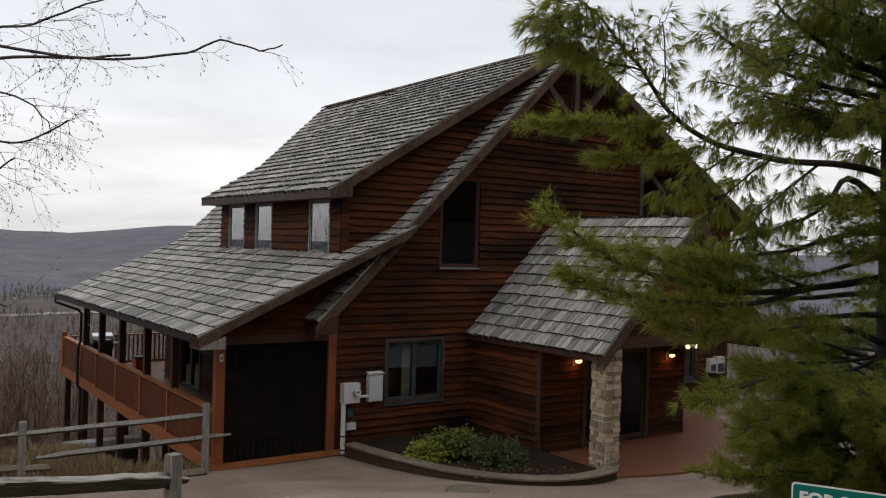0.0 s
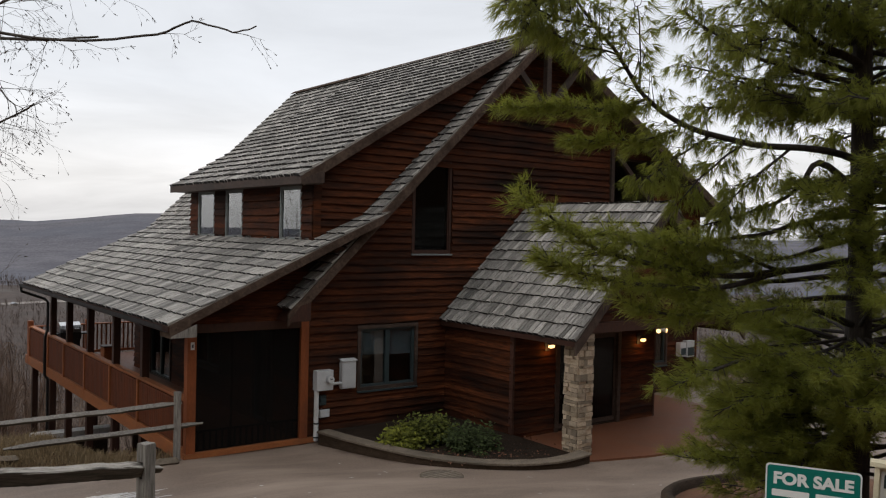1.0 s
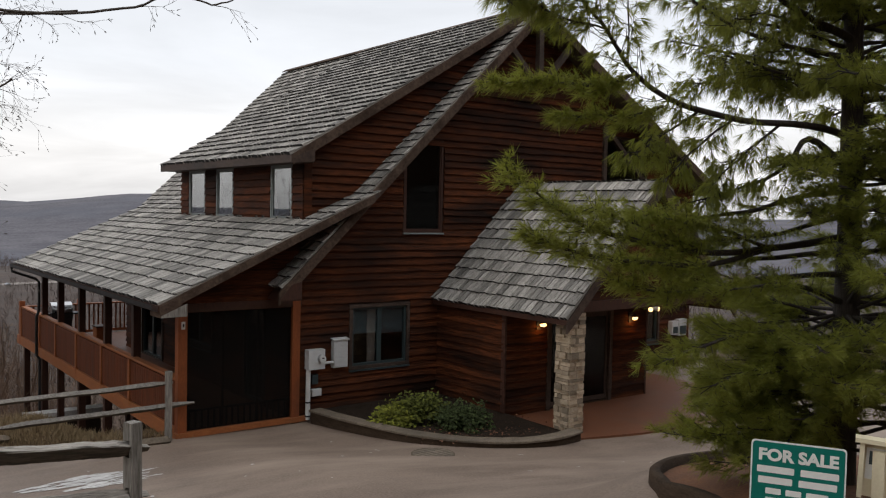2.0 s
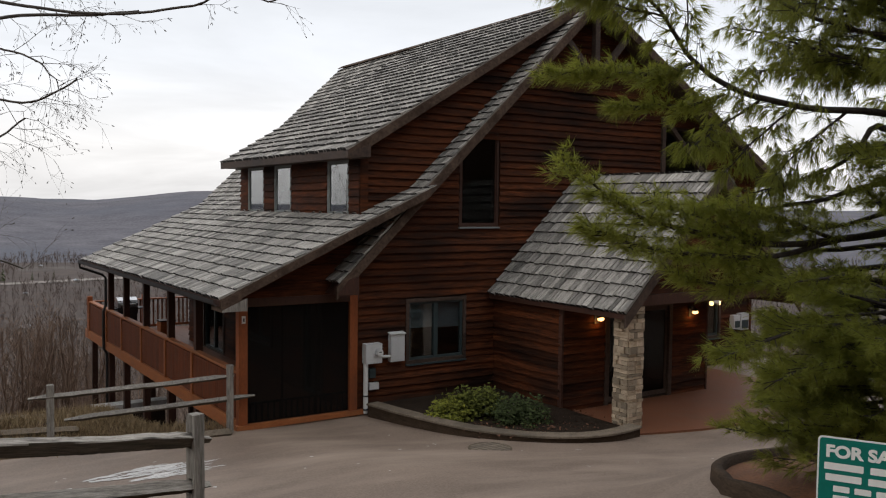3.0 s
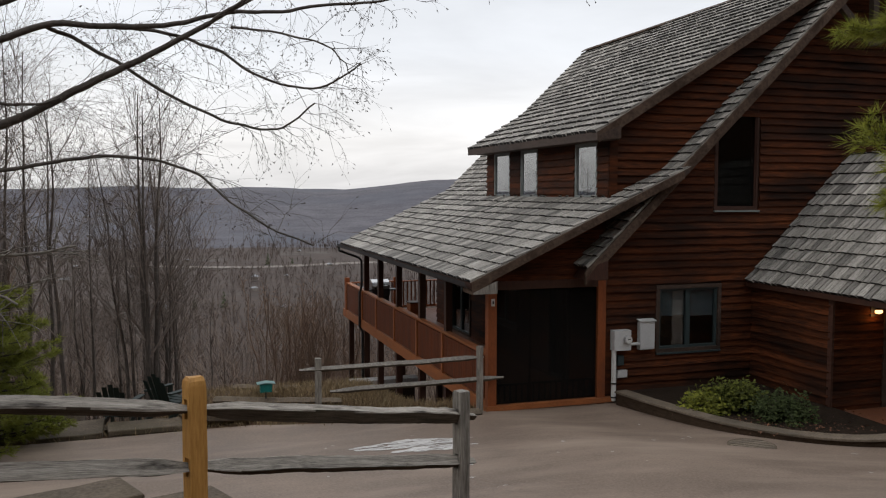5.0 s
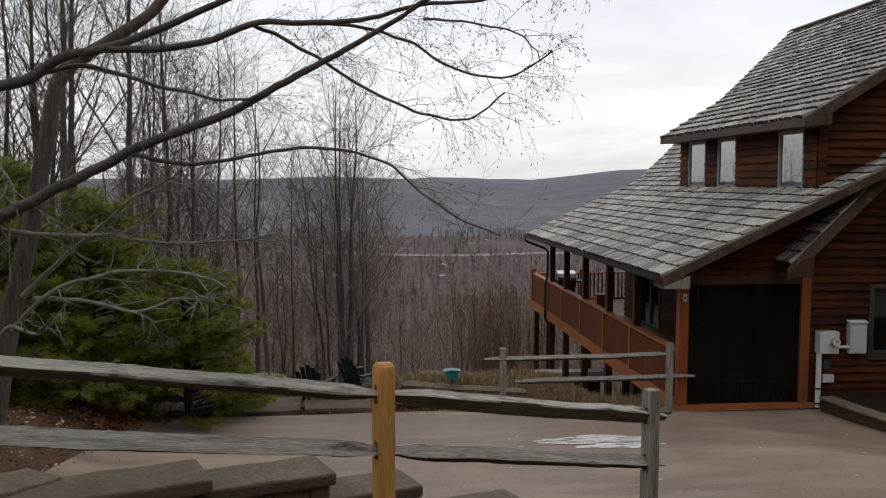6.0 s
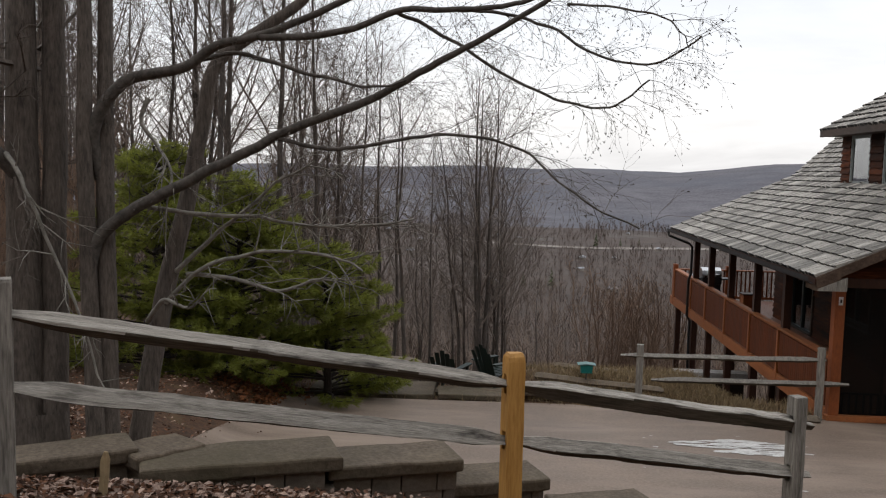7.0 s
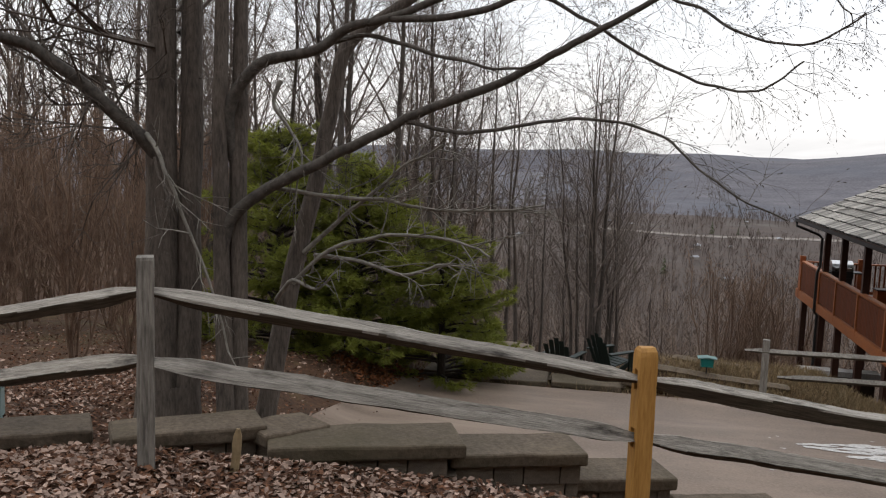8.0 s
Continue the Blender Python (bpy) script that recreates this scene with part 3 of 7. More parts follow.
upper_hole = [(5.04, 3.84), (6.0, 3.84), (6.0, 5.95), (5.04, 5.35)]
outline = [(2.34, -0.5), (RIGHT_END, -0.5), (RIGHT_END, right_z(RIGHT_END) - 0.12), (RIDGE_X, RIDGE_Z - 0.12), (2.34, steep_z(2.34) - 0.1)]
SIDE_WIN = (13.02, 13.72, 0.78, 1.66)
front_wall = part("wall", panel(outline, [rect(*WIN), upper_hole, rect(*SIDE_WIN), rect(11.4, 13.05, 4.95, 6.3)], lambda a, z: (a, 0.0, z), (0, 0.16, 0)), BACKING, house, "front gable wall of dark wavy-edge lap siding")
siding(front_wall, (1, 0, 0), (0, -1, 0), (0, 0, 0), gable_left, gable_right, 0.02, 9.0, [(3.66, 5.19, 0.9, 2.27), (4.98, 6.06, 3.78, 5.75), (12.94, 13.8, 0.7, 1.74), (11.35, 13.1, 4.9, 6.35)], seed=11)

# dormer: its front cheek stands over the roof slope, its face looks along the porch
cheek = [(2.6, steep_z(2.6)), (RIDGE_X - 0.3, RIDGE_Z - 0.32), (2.6, dormer_z(2.6) - 0.02)]
DW = [(0.56, 1.45), (3.5, 4.4), (5.2, 6.18)]
cheek_wall = part("wall", Geo().prism([(x, 0.012, z) for x, z in [(2.6, 3.2), (2.6, dormer_z(2.6) - 0.03), (RIDGE_X - 0.2, dormer_z(RIDGE_X - 0.2) - 0.05)]], (0, 0.14, 0)), BACKING, house)
siding(cheek_wall, (1, 0, 0), (0, -1, 0), (0, 0.01, 0), lambda z: max(2.6, RIDGE_X - (RIDGE_Z - 0.1 - z) / EASY), lambda z: RIDGE_X - (RIDGE_Z - z) / STEEP + 0.05, 3.9, 8.9, [], seed=17)
face_holes = [(y0, y1, 4.06, 5.13) for y0, y1 in DW]
face_wall = part("wall", panel(rect(0.012, 6.76, 3.6, 5.42), [rect(*h) for h in face_holes], lambda a, z: (2.6, a, z), (0.14, 0, 0)), BACKING, house, "dormer face of dark lap siding")
siding(face_wall, (0, 1, 0), (-1, 0, 0), (2.6, 0, 0), lambda z: 0.0, lambda z: 6.78, 3.98, 5.42, [(a - 0.06, b + 0.06, c - 0.06, d + 0.06) for a, b, c, d in face_holes], seed=23)
part("wall", Geo().box(2.6, 7.5, 6.62, 6.76, 3.6, 5.4), BACKING, house)

# walls under the porch and round the back
porch_wall = part("wall", panel(rect(0.16, 10.5, -0.4, 3.4), [rect(1.2, 2.1, 0.1, 2.15), rect(4.0, 5.6, 0.9, 2.1), rect(7.4, 9.0, 0.1, 2.15)], lambda a, z: (2.34, a, z), (0.16, 0, 0)),
                  BACKING, house, "porch side wall of dark lap siding")
siding(porch_wall, (0, 1, 0), (-1, 0, 0), (2.34, 0, 0), lambda z: 0.02, lambda z: 10.5, 0.1, 3.2, [(1.1, 2.2, 0.0, 2.25), (3.9, 5.7, 0.8, 2.2), (7.3, 9.1, 0.0, 2.25)], seed=31)
part("wall", panel([(2.34, -5), (RIGHT_END, -5), (RIGHT_END, 4.8), (RIDGE_X, 8.9), (2.5, 3.2)], [], lambda a, z: (a, 10.34, z), (0, 0.16, 0)), BACKING, house)
part("wall", Geo().box(RIGHT_END - 0.16, RIGHT_END, 0.17, 10.33, -4, 5.1), BACKING, house)
part("wall", Geo().box(2.34, 2.5, 0.17, 10.3, -5, -0.42), BACKING, house)
part("floor", Geo().box(2.52, 14.9, 0.2, 10.3, -0.2, 0.0), BACKING, house)
part("floor", Geo().box(2.76, 14.9, 0.2, 10.3, 2.7, 2.85), BACKING, house)
# porch gable: boards between the beam and the porch roof
pg = part("wall", Geo().prism([(0.0, 0.01, 2.42), (3.2, 0.01, 2.42), (3.2, 0.01, porch_z(3.2) - 0.12), (0.0, 0.01, porch_z(0.0) - 0.12)], (0, 0.1, 0)), BACKING, house, "porch gable of red-brown boards")
siding(pg, (1, 0, 0), (0, -1, 0), (0, 0, 0), lambda z: max(0.0, -0.57 + (z + 0.18 - 2.55) / PORCH), lambda z: min(2.5, 2.5), 2.44, 3.75, [], seed=37)


def bargeboard(a, b, deep=0.26, thick=0.06, y=FRONT, label=""):
    g = Geo().prism([(a[0], y, a[1] - deep), (b[0], y, b[1] - deep), (b[0], y, b[1] + 0.012), (a[0], y, a[1] + 0.012)], (0, -thick, 0))
    return part("bargeboard", g, GREY_TRIM, house, label)


bargeboard((1.75, 2.64), (RIDGE_X, RIDGE_Z), 0.23, y=RAKE)
bargeboard((RIDGE_X, RIDGE_Z), (15.75, right_z(15.75)), 0.22, y=RAKE)
bargeboard((-0.6, 2.53), (3.75, 4.57), 0.15, 0.05, FRONT + 0.004)
part("soffit", Geo().prism([(-0.5, FRONT + 0.06, 2.47), (3.0, FRONT + 0.06, 4.1), (3.0, -0.06, 4.1), (-0.5, -0.06, 2.47)], (0, 0, -0.015)), ORANGE_WOOD, house, "orange-stained boards under the porch eave")
bargeboard((DX - 0.01, dormer_z(DX) + 0.06), (RIDGE_X - 0.25, RIDGE_Z - 0.09), 0.2, 0.05, D0)
part("fascia", Geo().box(DX - 0.05, DX, D0 - 0.05, D1, 5.16, 5.32), TRIM, house)
part("fascia", Geo().box(-0.62, -0.575, FRONT - 0.04, 11.33, 2.43, 2.535), DARK_WOOD, house)
part("soffit", Geo().box(DX, 2.62, D0, D1, 5.17, 5.195), TRIM, house)
part("eave_return", Geo().prism([(DX - 0.04, D0 - 0.056, 5.155), (2.62, D0 - 0.056, 5.2), (2.62, D0 - 0.056, 5.45), (DX - 0.04, D0 - 0.056, 5.25)], (0, 0.3, 0)), TRIM, house)
part("eave_return", Geo().prism([(-0.6, FRONT - 0.06, 2.33), (-0.22, FRONT - 0.06, 2.33), (-0.22, FRONT - 0.06, 2.7), (-0.6, FRONT - 0.06, 2.52)], (0, 0.5, 0)), GREY_TRIM, house)
part("eave_return", Geo().prism([(1.75, RAKE - 0.067, 2.5), (2.22, RAKE - 0.067, 2.5), (2.22, RAKE - 0.067, 2.86), (2.0, RAKE - 0.067, 2.8)], (0, 0.55, 0)), DARK_WOOD, house)
# open truss under the peak
part("king_post", Geo().box(8.42, 8.56, RAKE + 0.01, RAKE + 0.15, 7.25, 8.85), TRIM, house)
part("post", Geo().box(11.27, 11.39, -0.1, 0.0, 4.85, 6.6), TRIM, house)
part("brace", Geo().beam((11.5, -0.09, 6.4), (13.1, -0.09, 5.0), 0.1, 0.12), TRIM, house)
for sx in (-1, 1):
    part("brace", Geo().beam((RIDGE_X + 0.09 * sx, RAKE + 0.08, 7.3), (RIDGE_X + 1.0 * sx, RAKE + 0.08, 8.15 if sx < 0 else 8.3), 0.12, 0.14), TRIM, house)

# trim boards at corners
for g in (Geo().box(2.545, 2.598, -0.05, 0.03, 3.95, 5.3), Geo().box(2.545, 2.72, -0.058, -0.02, 4.0, 5.3), Geo().box(RIGHT_END - 0.1, RIGHT_END + 0.03, -0.07, 0.0, 0, 5.1)):
    part("corner_board", g, SIDING, house)


def window(x0, x1, z0, z1, at, along, out, panes=1, slant=0.0, frame_mat=None, trim_mat=None, name="window", glass=None, sill_mat=None):
    """A framed window in an opening: outer casing, sash frame round each pane, glass, sill."""
    along, out, at = V(along), V(out), V(at)
    w = part(name, Geo(), frame_mat, house)
    w.data.clear_geometry()

    def bar(a0, a1, b0, b1, near, far):
        p = [at + along * a + V((0, 0, b)) + out * d for d in (near, far) for a, b in ((a0, b0), (a1, b0), (a1, b1), (a0, b1))]
        return [tuple(q) for q in p]

    g = Geo()
    c = 0.05 if glass else 0.075
    for a0, a1, b0, b1 in ((x0 - c, x0, z0 - c, z1 + c), (x1, x1 + c, z0 - c, z1 + c), (x0, x1, z1, z1 + c), (x0, x1, z0 - c, z0)):
        if slant and b1 > z1:
            continue
        g.add(bar(a0, a1, b0, b1, -0.02, 0.032 if glass else 0.06), HEX)
    part("window_frame", g, trim_mat, w)
    step = (x1 - x0) / panes
    sw = 0.035 if glass else 0.05
    for i in range(panes):
        a, b = x0 + i * step, x0 + (i + 1) * step
        s = Geo()
        for a0, a1, b0, b1 in ((a, a + sw, z0, z1), (b - sw, b, z0, z1), (a + sw, b - sw, z0, z0 + sw), (a + sw, b - sw, z1 - sw, z1)):
            s.add(bar(a0, a1, b0, b1, -0.06, 0.015), HEX)
        part("sash", s, frame_mat, w)
        pane = part("pane", Geo().add(bar(a + sw - 0.01, b - sw + 0.01, z0 + sw - 0.01, z1 - sw + 0.01, *((-0.012, -0.002) if glass else (-0.04, -0.03))), HEX), glass or GLASS, w)
        pane.visible_shadow = False
    part("window_sill", Geo().add(bar(x0 - 0.07, x1 + 0.07, z0 - c - 0.035, z0 - c, -0.02, 0.09), HEX), sill_mat or frame_mat, w)
    return w


front_window = window(*WIN, (0, 0, 0), (1, 0, 0), (0, -1, 0), 2, 0, FRAME_GREEN, TRIM)
tagged(front_window, "pair of casement windows with grey-green frames and half-drawn blinds")
window(5.04, 6.0, 3.84, 5.85, (0, 0, 0), (1, 0, 0), (0, -1, 0), 1, 0, DARK_WOOD, DARK_WOOD, glass=DARK_GLASS, sill_mat=PALE_FRAME)
for y0, y1 in DW:
    window(y0, y1, 4.06, 5.13, (2.6, 0, 0), (0, 1, 0), (-1, 0, 0), 1, 0, PALE_FRAME, PALE_FRAME, glass=COATED_GLASS)
window(*SIDE_WIN, (0, 0, 0), (1, 0, 0), (0, -1, 0), 1, 0, FRAME_GREEN, TRIM)
window(4.0, 5.6, 0.9, 2.1, (2.34, 0, 0), (0, 1, 0), (-1, 0, 0), 2, 0, FRAME_GREEN, TRIM)
window(1.2, 2.1, 0.12, 2.13, (2.34, 0, 0), (0, 1, 0), (-1, 0, 0), 1, 0, FRAME_GREEN, TRIM, "door")
window(7.4, 9.0, 0.12, 2.13, (2.34, 0, 0), (0, 1, 0), (-1, 0, 0), 2, 0, FRAME_GREEN, TRIM, "door")

# roller blinds hang half drawn behind the front panes
for a, b, low in ((3.75, 4.41, 1.66), (4.44, 5.1, 1.63)):
    blind = part("blind", Geo().box(a, b, 0.07, 0.074, low, 2.24), BLIND, front_window, "grey half-drawn blind")
    part("hem_bar", Geo().box(a, b, 0.064, 0.08, low - 0.025, low - 0.002), BLIND, blind)

part("inner_wall", Geo().box(4.7, 6.5, 0.45, 0.5, 3.4, 6.2), BACKING, house)

# ------------------------------------------------------------------ porch front, deck and railing
DECK_X, DECK_END, DECK_Z = 0.08, 13.6, 0.08
deck = thing("deck", "raised wooden deck with red-stained railing and orange rim beam", "deck")
for x0 in (0.0, 2.32):
    part("post", Geo().box(x0, x0 + 0.17, -0.085, 0.085, -0.05, 2.42), RED_WOOD, deck, "red-stained square porch post")
part("beam", Geo().box(-0.02, 2.52, -0.07, 0.07, 2.3, 2.46), DARK_WOOD, deck)
part("threshold", Geo().box(-0.05, 2.66, -0.13, 0.02, -0.02, 0.075), ORANGE_WOOD, deck)
screen = part("screen_panel", Geo().box(0.17, 2.32, -0.012, -0.006, 0.08, 2.3), SCREEN, deck, "dark insect screen across the porch end")
for x in (0.9, 1.62):
    part("screen_bar", Geo().box(x - 0.02, x + 0.02, 0.0, 0.03, 0.08, 2.3), DARK_WOOD, deck)
for i in range(17):
    x = 0.25 + i * 0.122
    part("baluster", Geo().box(x, x + 0.03, 0.03, 0.06, 0.1, 0.42), BLACK_METAL, deck)
part("low_rail", Geo().box(0.17, 2.32, 0.025, 0.065, 0.42, 0.46), BLACK_METAL, deck)
# floor boards
board = mesh_of(Geo().box(0, 2.25, 0, 0.137, -0.035, 0), "floor_board", PATIO)
for i in range(int(DECK_END / 0.143)):
    piece("floor_board", board, deck, Matrix.Translation((DECK_X, 0.09 + i * 0.143, DECK_Z)))
back_board = mesh_of(Geo().box(0, 5.0, 0, 0.137, -0.035, 0), "floor_board", PATIO)
for i in range(21):
    piece("floor_board", back_board, deck, Matrix.Translation((2.335, 10.52 + i * 0.143, DECK_Z)))
part("rim_beam", Geo().box(DECK_X - 0.07, DECK_X - 0.003, 0.09, DECK_END + 0.45, -0.13, 0.13), ORANGE_WOOD, deck, "orange-stained rim beam")
part("rim_beam", Geo().box(DECK_X, 7.3, DECK_END + 0.003, DECK_END + 0.06, -0.13, 0.06), ORANGE_WOOD, deck)
part("inner_beam", Geo().box(1.9, 2.05, 0.3, DECK_END, -0.3, -0.02), DARK_WOOD, deck)
for i in range(22):
    y = 0.4 + i * 0.62
    part("joist", Geo().box(DECK_X, 2.3, y, y + 0.045, -0.13, 0.04), DARK_WOOD, deck)
POSTS = (2.85, 4.9, 7.1, 9.2, 11.05)
for y in POSTS:
    part("roof_post", Geo().box(DECK_X + 0.01, DECK_X + 0.16, y - 0.075, y + 0.075, 0.05, 2.72), DARK_WOOD, deck, "dark square roof post")
for y in POSTS + (13.4,):
    part("foot_post", Geo().box(DECK_X + 0.005, DECK_X + 0.165, y - 0.08, y + 0.08, ground_z(DECK_X, y) - 0.3, -0.02), DARK_WOOD, deck)
    part("foot_post", Geo().box(1.9, 2.05, y - 0.075, y + 0.075, ground_z(2, y) - 0.3, -0.28), DARK_WOOD, deck)
part("roof_beam", Geo().box(DECK_X, DECK_X + 0.17, 0.09, 11.2, 2.6, 2.74), DARK_WOOD, deck)
part("ceiling_board", Geo().prism([(-0.5, -0.6, 2.44), (2.3, -0.6, 3.72), (2.3, 11.2, 3.72), (-0.5, 11.2, 2.44)], (0, 0, 0.02)), DARK_WOOD, deck)
# railing along the side, then across the back
part("top_rail", Geo().box(DECK_X - 0.05, DECK_X + 0.10, 0.12, DECK_END + 0.05, 1.03, 1.07), ORANGE_WOOD, deck, "orange-stained top rail")
part("sub_rail", Geo().box(DECK_X, DECK_X + 0.04, 0.12, DECK_END, 0.94, 1.025), RED_WOOD, deck)
part("bottom_rail", Geo().box(DECK_X, DECK_X + 0.04, 0.12, DECK_END, 0.15, 0.22), RED_WOOD, deck)
for y in POSTS + (13.53,):
    part("rail_post", Geo().box(DECK_X - 0.075, DECK_X + 0.005, y - 0.045, y + 0.045, -0.05, 1.028), ORANGE_WOOD, deck)
bal = mesh_of(Geo().box(0, 0.04, 0, 0.1, 0, 0.82), "baluster", PANEL_RED)
for i in range(int((DECK_END - 0.25) / 0.112)):
    piece("baluster", bal, deck, Matrix.Translation((DECK_X - 0.045, 0.22 + i * 0.112, 0.17)))
part("rail_post", Geo().box(DECK_X - 0.08, DECK_X + 0.07, DECK_END - 0.02, DECK_END + 0.13, -0.1, 1.22), RED_WOOD, deck)
part("top_rail", Geo().box(DECK_X + 0.075, 7.3, DECK_END - 0.06, DECK_END + 0.09, 1.031, 1.072), RED_WOOD, deck)
part("bottom_rail", Geo().box(DECK_X, 7.3, DECK_END, DECK_END + 0.04, 0.12, 0.2), RED_WOOD, deck)
for x in (1.7, 3.7, 5.7, 7.2):
    part("rail_post", Geo().box(x, x + 0.13, DECK_END - 0.05, DECK_END + 0.08, 0.0, 1.2), RED_WOOD, deck)
bal2 = mesh_of(Geo().box(0, 0.045, 0, 0.04, 0, 0.86), "baluster", PANEL_RED)
for i in range(50):
    piece("baluster", bal2, deck, Matrix.Translation((DECK_X + 0.15 + i * 0.14, DECK_END + 0.005, 0.17)))
# small plaque on the corner post: a plain bar
plaque = thing("house_plaque", "small pale plaque on the porch corner post", "plaque", kind="")
part("plate", Geo().box(0.055, 0.125, -0.098, -0.087, 2.0, 2.14), PVC, plaque)
part("bar", Geo().box(0.075, 0.105, -0.102, -0.099, 2.04, 2.1), BLACK_METAL, plaque)

# gutter and downspout at the far end of the porch eave
gutter = thing("gutter", "dark metal gutter with a bent downspout at the porch eave", "gutter")
g = Geo()
ring = [(-0.09, 0.05), (-0.085, -0.03), (-0.04, -0.06), (0.0, -0.06)]
for y in (FRONT + 0.02, 11.3):
    g.v += [(-0.625 + a, y, 2.5 + b) for a, b in ring]
g.f = [(i, i + 1, i + 5, i + 4) for i in range(3)]
part("trough", g, BLACK_METAL, gutter)
part("downspout", Geo().tube([(-0.66, 11.25, 2.45), (-0.66, 11.25, 2.33), (-0.05, 11.2, 2.1), (0.04, 11.18, 2.0), (0.04, 11.18, 1.2), (-0.03, 11.18, 1.0), (-0.03, 11.18, -0.1), (0.06, 11.18, -0.25), (0.06, 11.18, -4.0)],
                             [0.04] * 9, 8), BLACK_METAL, gutter)

# gas grill on the back deck
grill = thing("gas_grill", "gas grill with a steel lid on a black cart", "grill")
gx, gy = 0.95, 12.6
lid = Geo()
for i in range(9):
    a = math.pi * i / 8
    for y in (0, 1):
        lid.v.append((gx - 0.3 + 0.6 * y, gy - 0.27 * math.cos(a), 0.95 + 0.30 * math.sin(a)))
lid.f = [(2 * i, 2 * i + 1, 2 * i + 3, 2 * i + 2) for i in range(8)] + [tuple(range(0, 18, 2)), tuple(range(17, 0, -2))]
part("lid", lid, STEEL, grill, "rounded steel lid", smooth=False)
part("handle", Geo().tube([(gx - 0.22, gy - 0.32, 1.05), (gx + 0.22, gy - 0.32, 1.05)], [0.015, 0.015], 8), STEEL, grill)
part("firebox", Geo().box(gx - 0.3, gx + 0.3, gy - 0.27, gy + 0.27, 0.74, 0.945), BLACK_METAL, grill)
part("cart", Geo().box(gx - 0.28, gx + 0.28, gy - 0.25, gy + 0.25, 0.16, 0.735), BLACK_METAL, grill)
for sx in (-1, 1):
    part("side_shelf", Geo().box(gx + 0.31 if sx > 0 else gx - 0.6, gx + 0.6 if sx > 0 else gx - 0.31, gy - 0.22, gy + 0.22, 0.88, 0.92), BLACK_METAL, grill)
    for sy in (-1, 1):
        part("caster", Geo().disc((gx + 0.23 * sx - 0.02, gy + 0.2 * sy, 0.11), 0.05, 0.04, (1, 0, 0), 12), BLACK_METAL, grill)
cushion = thing("deck_box", "pale wooden box on the deck beside the wall", "box")
part("box_body", Geo().box(1.75, 2.2, 11.6, 12.0, DECK_Z, 0.52), ORANGE_WOOD, cushion)
part("lid", Geo().box(1.72, 2.23, 11.57, 12.03, 0.523, 0.56), TRIM, cushion)

# pale retaining wall below the deck
low = part("retaining_wall", Geo().box(-0.5, 1.4, 9.85, 10.1, ground_z(0.5, 10) - 0.4, -1.66), BACKING)
tagged(low, "dark retaining wall under the deck", "wall", kind="structure")
tagged(part("wall_cap", Geo().box(-0.6, 1.5, 9.75, 10.2, -1.657, -1.52), ICE), "pale concrete cap on the wall under the deck", "cap", kind="structure")
lw = part("stone_wall", Geo().box(-0.35, 2.3, 0.75, 0.95, -1.0, -0.3), BLOCK)
tagged(lw, "block footing wall under the porch", "wall", kind="structure")
pipe = thing("drain_pipe", "short white drain pipe standing under the deck", "pipe")
part("tube", Geo().tube([(-0.05, 1.2, -1.1), (-0.05, 1.2, -0.32)], [0.06, 0.06], 12), PVC, pipe)

# ------------------------------------------------------------------ entry portico
portico = thing("portico", "steep gabled entry portico with cedar shingles and stone column", "portico")
PX0, PXR, PY = 5.86, 8.49, -4.2
VX0, VX1, VY = 5.99, 10.36, -2.33
PZ0, PZR = 2.31, 5.0
PX1 = 2 * PXR - PX0
for sx, x0 in ((1, PX0), (-1, PX1)):
    q = [(x0, PY, PZ0), (PXR, PY, PZR), (PXR, -0.04, PZR), (x0, -0.04, PZ0)]
    slab = part("roof", Geo().prism(q, V((0.7 * sx, 0, -0.7)).normalized() * 0.08), TRIM, portico, "portico roof of broad grey cedar shingles")
    if sx > 0:
        portico_roof = slab
    else:
        portico_roof_far = slab
    part("bargeboard", Geo().prism([(x0 - 0.04 * sx, PY, PZ0 - 0.28), (PXR, PY, PZR - 0.28), (PXR, PY, PZR + 0.01), (x0 - 0.04 * sx, PY, PZ0 - 0.03)], (0, -0.05, 0)), TRIM, portico)
    part("fascia", Geo().box(min(x0, x0 - 0.045 * sx), max(x0, x0 - 0.045 * sx), PY, -0.05, PZ0 - 0.12, PZ0 - 0.02), DARK_WOOD, portico)
pg_wall = part("gable_wall", Geo().prism([(PX0 + 0.55, PY + 0.25, 2.6), (PX1 - 0.55, PY + 0.25, 2.6), (PXR, PY + 0.25, PZR - 0.2)], (0, 0.12, 0)), BACKING, portico)
siding(pg_wall, (1, 0, 0), (0, -1, 0), (0, PY + 0.25, 0), lambda z: PXR - (PZR - 0.16 - z) / 1.023, lambda z: PXR + (PZR - 0.16 - z) / 1.023, 2.63, 4.75, [], seed=41)
part("beam", Geo().box(PX0 + 0.3, PX1 - 0.3, PY + 0.12, PY + 0.45, 2.4, 2.6), DARK_WOOD, portico)
part("beam", Geo().box(PX0 + 0.32, PX0 + 0.55, PY + 0.46, VY - 0.06, 2.16, 2.42), TRIM, portico)
part("ceiling", Geo().box(PX0 + 0.3, PX1 - 0.3, PY + 0.47, VY - 0.02, 2.5, 2.54), TRIM, portico)
